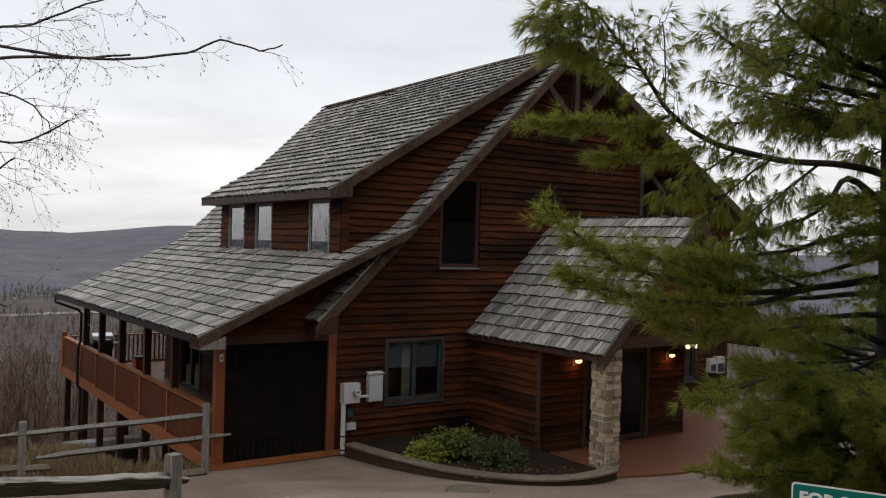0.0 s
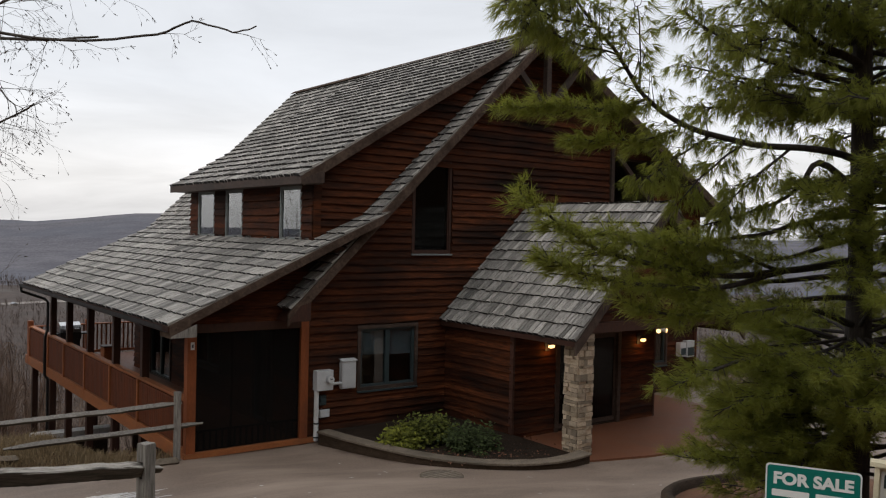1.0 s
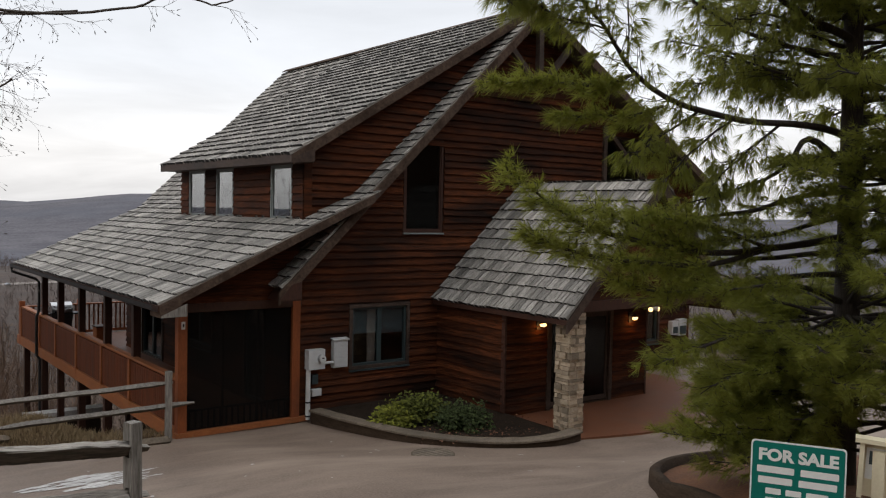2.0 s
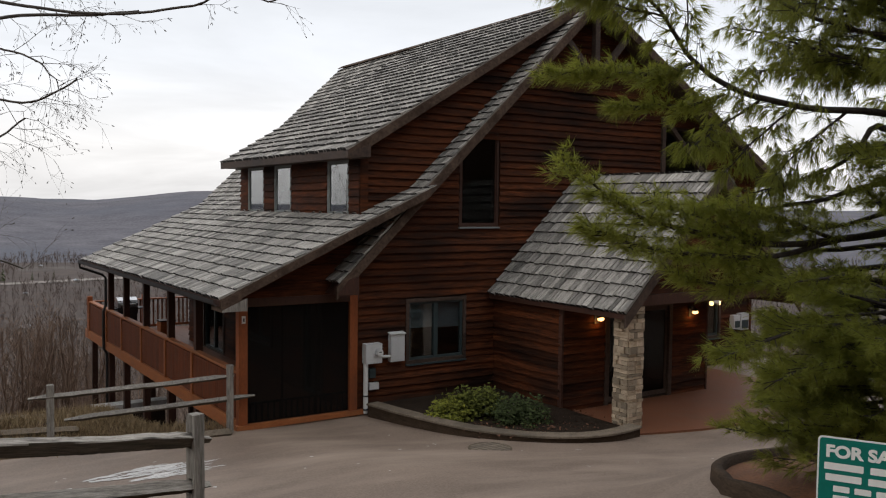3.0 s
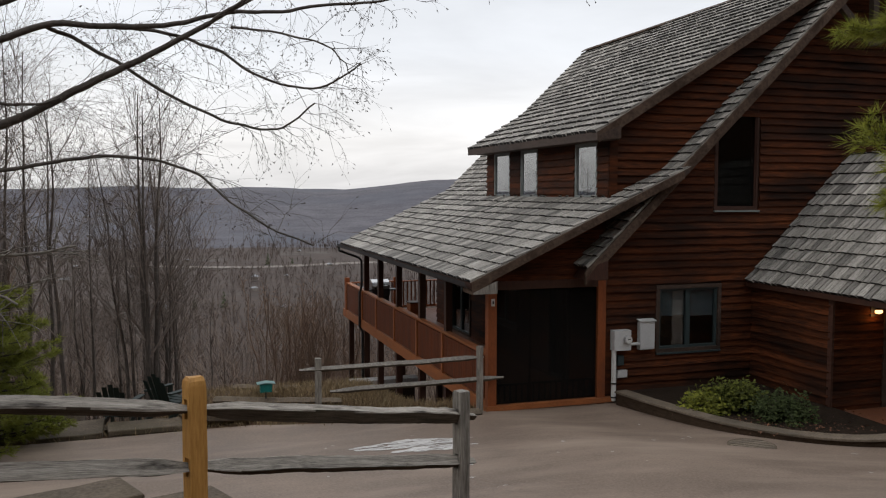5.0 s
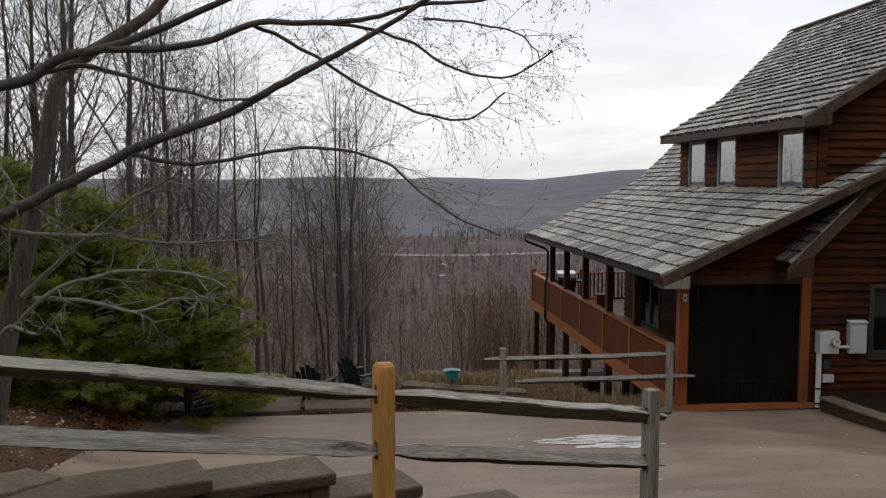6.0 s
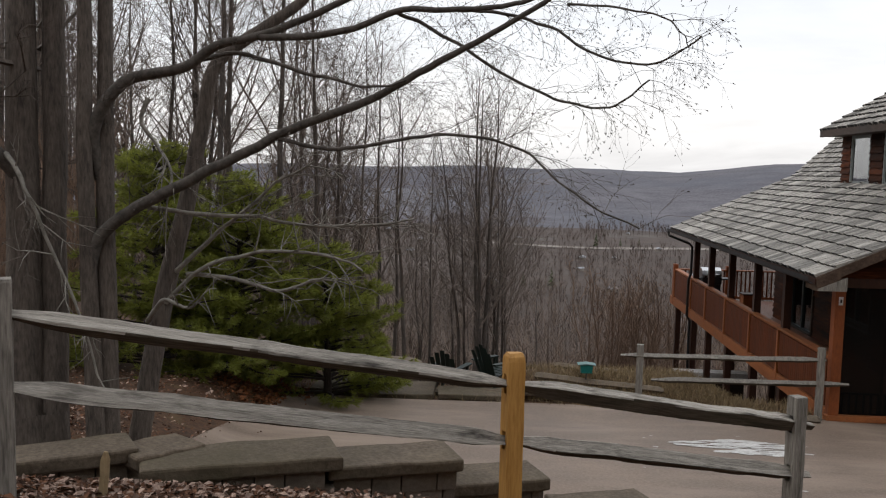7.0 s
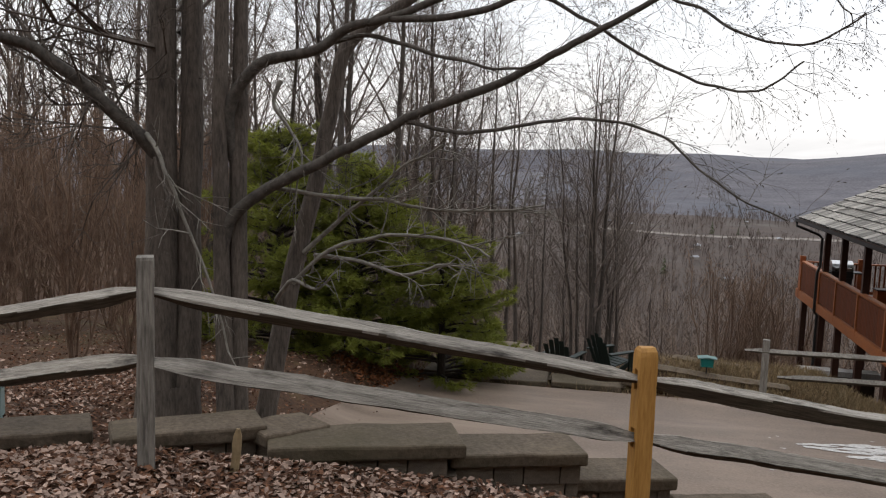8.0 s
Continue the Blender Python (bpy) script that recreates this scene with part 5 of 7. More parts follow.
soil.v = [(p.x, p.y, 0.1) for p in line] + [(6.0, -2.4, 0.12), (6.0, -0.05, 0.14), (2.8, -0.05, 0.12)]
soil.f = [tuple(range(len(soil.v)))]
bed_soil = part("bed_soil", Geo().prism(soil.v, (0, 0, 0.04)), SOIL)
tagged(bed_soil, "dark bark mulch in the planting bed", "soil", kind="structure")


def leafy_shrub(name, label, x, y, z, rx, ry, h, count, leaf, seed, mat):
    """Stems from one root and many small pointed leaves, denser towards the outside."""
    r = random.Random(seed)
    base = thing(name, label, "shrub", group="bed shrubs")
    st, lv = Geo(), Geo()
    tips = []
    for i in range(26):
        a, k = r.uniform(0, 6.28), r.uniform(0.2, 1)
        tip = V((x + rx * k * math.cos(a), y + ry * k * math.sin(a), z + h * math.sqrt(max(0.06, 1 - 0.75 * k * k)) * r.uniform(0.6, 1.2)))
        st.tube([(x + 0.1 * math.cos(a), y + 0.1 * math.sin(a), z - 0.05), (V((x, y, z)) + tip) / 2 + V((0, 0, 0.08)), tip], [0.012, 0.008, 0.003], 4, False)
        tips.append(tip)
    for i in range(count):
        tip = r.choice(tips)
        p = tip + V((r.gauss(0, 0.085), r.gauss(0, 0.085), r.gauss(-0.06, 0.11)))
        p.z = max(p.z, z + 0.02)
        d = V((r.gauss(0, 1), r.gauss(0, 1), r.gauss(0.45, 0.5))).normalized()
        s = d.orthogonal().normalized() * leaf * 0.22
        q = d.cross(s).normalized() * leaf * 0.06
        lv.add([tuple(p), tuple(p + d * leaf * 0.5 + s + q), tuple(p + d * leaf), tuple(p + d * leaf * 0.5 - s + q)], [(0, 1, 2), (0, 2, 3)])
    part("stem", st, BARK, base)
    part("foliage", lv, mat, base)
    return base


leafy_shrub("shrub", "low yellow-green azalea bush in the planting bed", 3.6, -1.85, 0.12, 0.36, 0.42, 0.27, 1400, 0.11, 1, PALE_SHRUB)
leafy_shrub("shrub", "taller green azalea bush in the planting bed", 4.12, -2.0, 0.12, 0.36, 0.4, 0.46, 1900, 0.10, 2, SHRUB_LEAF)
leafy_shrub("shrub", "dark green spreading bush in the planting bed", 4.6, -2.65, 0.12, 0.52, 0.5, 0.32, 2200, 0.085, 3, DARK_LEAF)

# ------------------------------------------------------------------ kerb bed with the signs
bed = Geo()
ringpts = [(0.86, -10.4), (1.4, -9.85), (2.3, -9.5), (3.1, -9.35), (4.3, -9.1), (6.2, -8.8), (7.4, -9.8), (7.0, -11.8), (5.2, -13.4), (2.2, -13.9), (-0.6, -13.6), (-1.0, -12.6), (0.1, -12.0), (0.6, -11.2)]
ring = curve_through([(x, y, 0) for x, y in ringpts + ringpts[:1]], 5)
for p in ring[:-1]:
    bed.v.append((p.x, p.y, ground_z(p.x, p.y) + 0.05))
cx, cy = 2.8, -10.9
for k in (0.75, 0.5, 0.25):
    for p in ring[:-1]:
        x, y = cx + (p.x - cx) * k, cy + (p.y - cy) * k
        bed.v.append((x, y, ground_z(x, y) + 0.07 + 0.03 * noise.noise((x * 2, y * 2, 0))))
bed.v.append((cx, cy, ground_z(cx, cy) + 0.1))
n = len(ring) - 1
for k in range(3):
    bed.f += [(k * n + i, k * n + (i + 1) % n, (k + 1) * n + (i + 1) % n, (k + 1) * n + i) for i in range(n)]
bed.f += [(3 * n + i, 3 * n + (i + 1) % n, 4 * n) for i in range(n)]
tagged(part("mulch_bed", bed, MULCH, smooth=True), "orange-brown bark mulch bed under the pine", "mulch", kind="structure")
kerb = Geo()
for i in range(n):
    a, b = ring[i], ring[i + 1]
    for p in (a,):
        d = (b - a).normalized()
        s = V((d.y, -d.x, 0))
        z = ground_z(p.x, p.y)
        for o, up in ((0.08, -0.1), (0.07, 0.12), (0.04, 0.145), (-0.03, 0.145), (-0.06, 0.03)):
            kerb.v.append((p.x - s.x * o, p.y - s.y * o, z + up))
kerb.f = [(5 * i + j, 5 * ((i + 1) % n) + j, 5 * ((i + 1) % n) + j + 1, 5 * i + j + 1) for i in range(n) for j in range(4)]
tagged(part("kerb", kerb, DARK_TIMBER, smooth=True), "dark raised edging round the mulch bed", "kerb", kind="structure")


def lettering(words, size, m, mat, parent, name="lettering", bold=0.0):
    cu = bpy.data.curves.new(name, "FONT")
    cu.body, cu.size, cu.align_x, cu.extrude, cu.offset = words, size, "CENTER", 0.0012, bold
    cu.resolution_u = 4
    ob = new(name, cu)
    dg = bpy.context.evaluated_depsgraph_get()
    me = bpy.data.meshes.new_from_object(ob.evaluated_get(dg))
    bpy.data.objects.remove(ob)
    me.materials.clear()
    me.materials.append(mat)
    out = new(name, me)
    out.parent = parent
    out.matrix_basis = m
    return out


sale = thing("sale_sign", "green and white for-sale sign on two thin stakes", "sign")
c = V((-0.5, -12.47, 2.585))
nrm = V((-5.62, -15.32, 0)) - V((c.x, c.y, 0))
yaw = math.atan2(nrm.y, nrm.x) + math.pi / 2
SM = Matrix.Translation(c + V((-0.02, 0.012, 0))) @ Matrix.Rotation(yaw, 4, "Z") @ Matrix.Rotation(radians(0.2), 4, "Y") @ Matrix.Rotation(radians(90), 4, "X")


def plate(w, h, z0, z1, r=0.025):
    g = Geo()
    pts = []
    for qx, qy, a0 in ((w - r, h - r, 0), (-w + r, h - r, 90), (-w + r, -h + r, 180), (w - r, -h + r, 270)):
        pts += [(qx + r * math.cos(radians(a0 + k * 22.5)), qy + r * math.sin(radians(a0 + k * 22.5)), z0) for k in range(5)]
    return g.prism(pts, (0, 0, z1 - z0))


def on_sign(ob):
    ob.matrix_basis = SM
    return ob


on_sign(part("white_edge", plate(0.282, 0.23, -0.003, 0.002), SIGN_WHITE, sale))
on_sign(part("green_panel", plate(0.272, 0.22, 0.003, 0.0045, 0.02), GREEN_SIGN, sale))
lettering("FOR SALE", 0.104, SM @ Matrix.Translation((0, 0.105, 0.006)) @ Matrix.Diagonal((1.06, 1.0, 1, 1)), SIGN_WHITE, sale, bold=0.0045)
# the lines below are plain bars
for y, spans, h in ((0.045, ((-0.26, -0.02), (0.02, 0.26)), 0.044), (-0.025, ((-0.25, -0.03), (0.01, 0.25)), 0.044), (-0.095, ((-0.2, -0.1), (-0.07, 0.03), (0.06, 0.2)), 0.038), (-0.155, ((-0.2, -0.1), (-0.07, 0.03), (0.06, 0.2)), 0.038)):
    for a, b in ((a * 0.93, b * 0.93) for a, b in spans):
        on_sign(part("bar", plate((b - a) / 2, h / 2, 0.005, 0.0065, 0.006), SIGN_WHITE, sale)).matrix_basis = SM @ Matrix.Translation(((a + b) / 2, y, 0))
for x in (-0.22, 0.22):
    p = SM @ V((x, -0.2, -0.012))
    part("stake", Geo().tube([(p.x, p.y, p.z + 0.3), (p.x, p.y, ground_z(p.x, p.y) - 0.1)], [0.008, 0.008], 6), BLACK_METAL, sale)
holder = thing("brochure_box", "cream wooden notice box with a picture sheet on a post", "sign")
hc = V((0.12, -12.72, 2.62))
HM = Matrix.Translation(hc) @ Matrix.Rotation(yaw - 0.06, 4, "Z") @ Matrix.Rotation(radians(2), 4, "Y") @ Matrix.Rotation(radians(90), 4, "X")
for nm, a0, a1, b0, b1, z0, z1, mt in (("back", -0.16, 0.16, -0.22, 0.17, -0.05, -0.03, CREAM), ("roof_board", -0.2, 0.2, 0.15, 0.18, -0.06, 0.05, CREAM), ("side", -0.17, -0.14, -0.22, 0.15, -0.03, 0.03, CREAM), ("side", 0.14, 0.17, -0.22, 0.15, -0.03, 0.03, CREAM),
                                     ("sheet", -0.13, 0.13, -0.1, 0.11, -0.026, -0.024, SIGN_WHITE), ("picture", -0.11, 0.11, 0.0, 0.09, -0.021, -0.02, FRAME_GREEN)):
    part(nm, Geo().box(a0, a1, b0, b1, z0, z1), mt, holder).matrix_basis = HM
part("post", Geo().box(hc.x - 0.04, hc.x + 0.04, hc.y - 0.0, hc.y + 0.08, ground_z(hc.x, hc.y) - 0.2, hc.z + 0.1), CREAM, holder)

# ------------------------------------------------------------------ garden chairs, fire ring, feeder, cabinet
def garden_chair(x, y, turn, label):
    ch = thing("garden_chair", label, "chair", group="garden chairs")
    z = ground_z(x, y)
    m = Matrix.Translation((x, y, z)) @ Matrix.Rotation(radians(turn), 4, "Z") @ Matrix.Diagonal((0.84, 0.84, 1.0, 1))

    def put(name, g, mat=DARK_GREEN):
        ob = part(name, g, mat, ch)
        ob.matrix_basis = m
    for i in range(5):
        a = (i - 2) * 0.11
        h = 0.92 - 0.05 * abs(i - 2) ** 1.5
        put("back_slat", Geo().prism([(a - 0.05, 0.28, 0.3), (a + 0.05, 0.28, 0.3), (a * 1.15 + 0.055, 0.52, h), (a * 1.15 - 0.055, 0.52, h)], (0, 0.02, 0.006)))
    for i in range(5):
        y0 = -0.3 + i * 0.12
        put("seat_slat", Geo().prism([(-0.27, y0, 0.37 - 0.02 * i), (0.27, y0, 0.37 - 0.02 * i), (0.27, y0 + 0.1, 0.355 - 0.02 * i), (-0.27, y0 + 0.1, 0.355 - 0.02 * i)], (0, 0, 0.02)))
    for sx in (-1, 1):
        put("armrest", Geo().box(0.34 * sx - 0.07, 0.34 * sx + 0.07, -0.35, 0.42, 0.55, 0.575))
        put("leg", Geo().box(0.31 * sx - 0.02, 0.31 * sx + 0.02, -0.33, -0.22, -0.05, 0.548))
        put("leg", Geo().beam((0.29 * sx, -0.3, 0.36), (0.29 * sx, 0.55, -0.02), 0.03, 0.1))
    return ch


garden_chair(-6.64, 1.55, 160, "dark green slatted garden chair on the slope")
garden_chair(-5.74, 1.5, 135, "dark green slatted garden chair facing sideways")
garden_chair(-8.6, 4.6, 200, "dark green slatted garden chair by the pine")
fire = thing("fire_ring", "pale round fire ring on the slope", "fire ring")
zf = ground_z(-7.9, 2.8)
part("bowl", Geo().tube([(-7.9, 2.8, zf - 0.1), (-7.9, 2.8, zf + 0.5)], [0.52, 0.55], 24), BLOCK, fire)
part("rim", Geo().tube([(-7.9, 2.8, zf + 0.5), (-7.9, 2.8, zf + 0.55)], [0.58, 0.58], 24), TIMBER, fire)
feeder = thing("bird_feeder", "teal bird feeder with a wide weathered roof on a thin pole", "bird feeder")
fx, fy, fz = -4.03, 1.2, 0.37
part("pole", Geo().tube([(fx, fy, ground_z(fx, fy) - 0.2), (fx, fy, fz - 0.004)], [0.012, 0.012], 8), BLACK_METAL, feeder)
part("body", Geo().prism([(fx - 0.12, fy - 0.09, fz + 0.15), (fx - 0.1, fy - 0.09, fz + 0.015), (fx + 0.1, fy - 0.09, fz + 0.015), (fx + 0.12, fy - 0.09, fz + 0.15)], (0, 0.18, 0)), TEAL, feeder)
for sx in (-1, 1):
    part("roof_board", Geo().prism([(fx, fy - 0.12, fz + 0.175), (fx + 0.17 * sx, fy - 0.12, fz + 0.152), (fx + 0.17 * sx, fy + 0.12, fz + 0.152), (fx, fy + 0.12, fz + 0.175)], (0, 0, 0.01)), ROOF_TEAL, feeder)
part("tray", Geo().box(fx - 0.11, fx + 0.11, fy - 0.09, fy + 0.09, fz - 0.002, fz + 0.013), TEAL, feeder)
cabinet = thing("utility_cabinet", "pale teal steel utility cabinet on the leafy bank", "cabinet")
ux, uy = -10.95, -8.9
uz = ground_z(ux, uy)
UM = Matrix.Translation((ux, uy, uz)) @ Matrix.Rotation(radians(35), 4, "Z")
part("body", Geo().box(-0.24, 0.24, -0.2, 0.2, -0.1, 0.3), PALE_TEAL, cabinet).matrix_basis = UM
part("lid", Geo().box(-0.26, 0.26, -0.22, 0.22, 0.303, 0.335), PALE_TEAL, cabinet).matrix_basis = UM
part("door", Geo().box(-0.2, 0.2, -0.212, -0.203, 0.0, 0.27), PALE_TEAL, cabinet).matrix_basis = UM
sk = V((-7.98, -10.3, ground_z(-7.98, -10.3) - 0.1))
stake = laid(part("stake", split_rail(sk, sk + V((0.03, 0.01, 0.37)), 0.05, 0.035, 300, 0.05), STRAW), sk, sk + V((0.03, 0.01, 0.37)))
tagged(stake, "short splintered wooden stake in the leaves", "stake")

grate = thing("drain_grate", "dark iron drain grate set flush in the asphalt", "drain grate")
gx, gy = 2.6, -4.45
gz = ground_z(gx, gy) + 0.045
part("rim", Geo().tube([(gx, gy, gz - 0.03), (gx, gy, gz)], [0.36, 0.36], 20), SLAB, grate)
for i in range(7):
    yy = gy - 0.24 + i * 0.08
    half = math.sqrt(0.33 ** 2 - (yy - gy) ** 2)
    part("bar", Geo().box(gx - half, gx + half, yy - 0.018, yy + 0.018, gz + 0.002, gz + 0.008), BLOCK, grate)

# dried salt or ice left on the drive
rnd = random.Random(12)
patches = Geo()


def blotch(x, y, a, b, turn):
    m = 18
    c0, s0 = math.cos(turn), math.sin(turn)
    ph = rnd.uniform(0, 50)
    pts = []
    for i in range(m):
        t = 2 * math.pi * i / m
        k = 1 + 0.9 * noise.noise((math.cos(t) * 1.6, math.sin(t) * 1.6, ph))
        px, py = a * k * math.cos(t), b * k * math.sin(t)
        qx, qy = x + px * c0 - py * s0, y + px * s0 + py * c0
        pts.append((qx, qy, ground_z(qx, qy) + 0.028 + 0.012 * noise.noise((qx * 0.5, qy * 0.5, 1))))
    patches.add(pts + [(x, y, ground_z(x, y) + 0.031 + 0.012 * noise.noise((x * 0.5, y * 0.5, 1)))], [(i, (i + 1) % m, m) for i in range(m)])


for i in range(11):
    blotch(-3.18 + 0.08 * i + rnd.gauss(0, 0.03), -3.02 + 0.045 * i + rnd.gauss(0, 0.03), rnd.uniform(0.07, 0.15), rnd.uniform(0.03, 0.05), rnd.uniform(0.3, 0.6))
for i in range(5):
    blotch(-3.05 + rnd.gauss(0, 0.1), -3.2 + rnd.gauss(0, 0.04), rnd.uniform(0.06, 0.14), rnd.uniform(0.03, 0.06), 0.0)
for i in range(60):
    blotch(-2.15 + rnd.gauss(0, 0.3), -3.0 + rnd.gauss(0, 0.16), rnd.uniform(0.08, 0.26), rnd.uniform(0.02, 0.05), rnd.uniform(-0.1, 0.35))
for i in range(30):
    blotch(-2.2 + rnd.gauss(0, 0.24), -3.62 + rnd.gauss(0, 0.1), rnd.uniform(0.08, 0.22), rnd.uniform(0.02, 0.05), rnd.uniform(-0.1, 0.35))
for i in range(26):
    blotch(rnd.uniform(-4, 5), rnd.uniform(-7.5, -2), rnd.uniform(0.015, 0.05), rnd.uniform(0.01, 0.03), rnd.uniform(0, 3))
for i in range(7):
    blotch(8.5 + rnd.gauss(0, 0.7), -5.5 + rnd.gauss(0, 0.25), rnd.uniform(0.1, 0.4), rnd.uniform(0.02, 0.05), rnd.uniform(-0.3, 0.2))
tagged(part("dried_patch", patches, ICE, kind="stuff"), "dried white salt residue on the asphalt", "residue")

# ------------------------------------------------------------------ fallen leaves and dry grass
def litter(name, label, category, mat, spots, size, lift, seed, tall=False):
    r = random.Random(seed)
    g = Geo()
    for x, y, spread_x, spread_y, count in spots:
        for i in range(count):
            px, py = x + (r.uniform(-1, 1) + r.gauss(0, 0.2)) * spread_x, y + (r.uniform(-1, 1) + r.gauss(0, 0.2)) * spread_y
            if not tall and py > drive_edge(px) - 0.1 and -9.3 < px < 14 and py < -0.5 and lift < 0.1 and r.random() < 0.97:
                continue
            z = ground_z(px, py) - 0.03 + lift
            s = size * r.uniform(0.6, 1.4)
            if tall:
                lean = V((r.gauss(0, 0.5), r.gauss(0, 0.5), 1)).normalized() * s
                w = V((r.gauss(0, 1), r.gauss(0, 1), 0)).normalized() * 0.008
                p = V((px, py, z))
                g.add([tuple(p - w), tuple(p + w), tuple(p + lean)], [(0, 1, 2)])
            else:
                d = V((r.gauss(0, 1), r.gauss(0, 1), r.gauss(0, 0.35))).normalized()
                q = d.cross(V((r.gauss(0, 0.4), r.gauss(0, 0.4), 1))).normalized()
                p = V((px, py, z + r.uniform(0, 0.03)))
                g.add([tuple(p - d * s), tuple(p - q * s * 0.55 + V((0, 0, s * 0.25))), tuple(p + d * s), tuple(p + q * s * 0.55 + V((0, 0, s * 0.2)))], [(0, 1, 2), (0, 2, 3)])
    return tagged(part(name, g, mat, kind="stuff"), label, category)


BANK = ((-7.2, -10.7, 2.6, 1.3), (-10.2, -8.0, 2.2, 2.6), (-13, -6, 3, 4), (-9.8, -2.6, 0.8, 1.6), (-6.5, -14.0, 5, 3))
litter("fallen_leaves", "rust-brown fallen leaves on the bank", "leaves", LEAF, tuple((*q, n) for q, n in zip(BANK, (20000, 12000, 6000, 900, 9000))), 0.026, 0.035, 5)
litter("fallen_leaves", "bleached fallen leaves on the bank", "leaves", PALE_LEAF, tuple((*q, n) for q, n in zip(BANK, (8000, 3500, 1500, 150, 2500))), 0.027, 0.045, 15)
litter("fallen_leaves", "rusty leaves heaped at the drive's corner", "leaves", RUST_LEAF, ((-9.65, -0.9, 0.5, 1.2, 800),), 0.05, 0.05, 6)
litter("fallen_leaves", "brown leaves scattered in the planting bed", "leaves", LEAF, ((4.7, -3.1, 1.2, 0.7, 350), (3.4, -1.2, 0.5, 0.8, 150)), 0.03, 0.15, 8)
litter("dry_grass", "straw-coloured dead grass at the edge of the slope", "grass", STRAW, ((-4.5, 1.4, 4.6, 0.9, 5000), (-3.0, 1.25, 1.7, 0.6, 6000), (-1.6, 0.6, 1.4, 0.7, 1500), (-6.5, 2.2, 3.0, 1.5, 1500)), 0.14, 0.02, 7, True)

# ------------------------------------------------------------------ trees
def bent(pts, n, wob, seed):
    """A smooth line through pts with small kinks."""
    out = curve_through(pts, n)
    for i, p in enumerate(out[1:], 1):
        p += V((noise.noise((i * 0.37, seed, 0)), noise.noise((i * 0.37, seed, 5)), noise.noise((i * 0.37, seed, 9)))) * wob
    return out


def tapered(g, line, r0, r1, sides):
    n = len(line) - 1
    g.tube(line, [r0 + (r1 - r0) * (i / n) ** 0.8 for i in range(n + 1)], sides, False)


def sprig(g, p, d, length, r, level, rnd, droop, buds=False):
    """A twig that forks again and again."""
    p, d = V(p), V(d).normalized()
    n = 3 if level else 2
    line = [p]
    for i in range(n):
        d = (d + V((rnd.gauss(0, 0.16), rnd.gauss(0, 0.16), rnd.gauss(0, 0.16) - droop * 0.35))).normalized()
        line.append(line[-1] + d * length / n)
    g.tube(line, [r * (1 - 0.75 * i / n) for i in range(n + 1)], 3, False)
    if buds and level == 0:
        e = line[-1]
        for k in range(2):
            q = (d + V((rnd.gauss(0, 0.3), rnd.gauss(0, 0.3), rnd.gauss(-0.2, 0.3)))).normalized() * rnd.uniform(0.012, 0.028)
            g.tube([e, e + q * 0.5, e + q], [0.001, 0.0024, 0.0006], 3, False)
    if level:
        for k in range(rnd.choice((2, 3, 3, 4))):
            t = rnd.uniform(0.25, 1.0)
            i = min(int(t * n), n - 1)
            q = line[i].lerp(line[i + 1], t * n - i)
            side = V((rnd.gauss(0, 1), rnd.gauss(0, 1), rnd.gauss(0, 1)))
            e = (d * 1.0 + (side - d * side.dot(d)).normalized() * rnd.uniform(0.5, 0.95))
            sprig(g, q, e, length * rnd.uniform(0.45, 0.75), r * 0.6, level - 1, rnd, droop, buds)


def bare_tree(name, label, seed, height, r, fork=0.25, spread_=0.5, limbs=16, level=2, stems=1, wood=None, lean=0.03, crown_mat=None, group="bare trees"):
    rnd = random.Random(seed)
    tree = thing(name, label, "tree", group=group)
    trunk, crown = Geo(), Geo()
    for s in range(stems):
        a = rnd.uniform(0, 6.28)
        off = V((math.cos(a), math.sin(a), 0)) * (0.28 * r * 6 if stems > 1 else 0) * rnd.uniform(0.5, 1)
        tilt = V((rnd.gauss(0, lean), rnd.gauss(0, lean), 0)) + off * (0.06 if stems > 1 else 0)
        h = height * rnd.uniform(0.85, 1.0)
        pts = [off + tilt * (h * t) + V((0, 0, h * t - 0.4)) + V((rnd.gauss(0, 0.05), rnd.gauss(0, 0.05), 0)) for t in (0, 0.2, 0.4, 0.6, 0.8, 1.0)]
        line = bent(pts, 4, 0.05, seed + s)
        tapered(trunk, line, r * rnd.uniform(0.8, 1), 0.012, 7)
        for k in range(limbs):
            t = fork + (1 - fork) * (k + rnd.random()) / limbs
            i = min(int(t * (len(line) - 1)), len(line) - 2)
            p = line[i]
            az = k * 2.4 + rnd.uniform(-0.5, 0.5)
            d = V((math.cos(az) * spread_, math.sin(az) * spread_, rnd.uniform(0.5, 0.95)))
            length = height * rnd.uniform(0.16, 0.28) * (1.15 - 0.75 * t) * 1.4
            rr = max(0.012, r * (1 - t) * 0.45)
            q = [p]
            for j in range(4):
                d = (d + V((rnd.gauss(0, 0.12), rnd.gauss(0, 0.12), 0.10))).normalized()
                q.append(q[-1] + d * length / 4)
            tapered(crown, q, rr, 0.008, 4)
            for j in range(1, 5):
                for m in range(2):
                    side = V((rnd.gauss(0, 1), rnd.gauss(0, 1), rnd.gauss(0.25, 0.5))).normalized()
                    sprig(crown, q[j], d * 0.6 + side * 0.8, length * rnd.uniform(0.25, 0.45), max(0.006, rr * 0.35), level - 1, rnd, -0.1)
    part("trunk", trunk, wood or BARK, tree, smooth=True)
    part("crown", crown, crown_mat or TWIG, tree)
    return tree


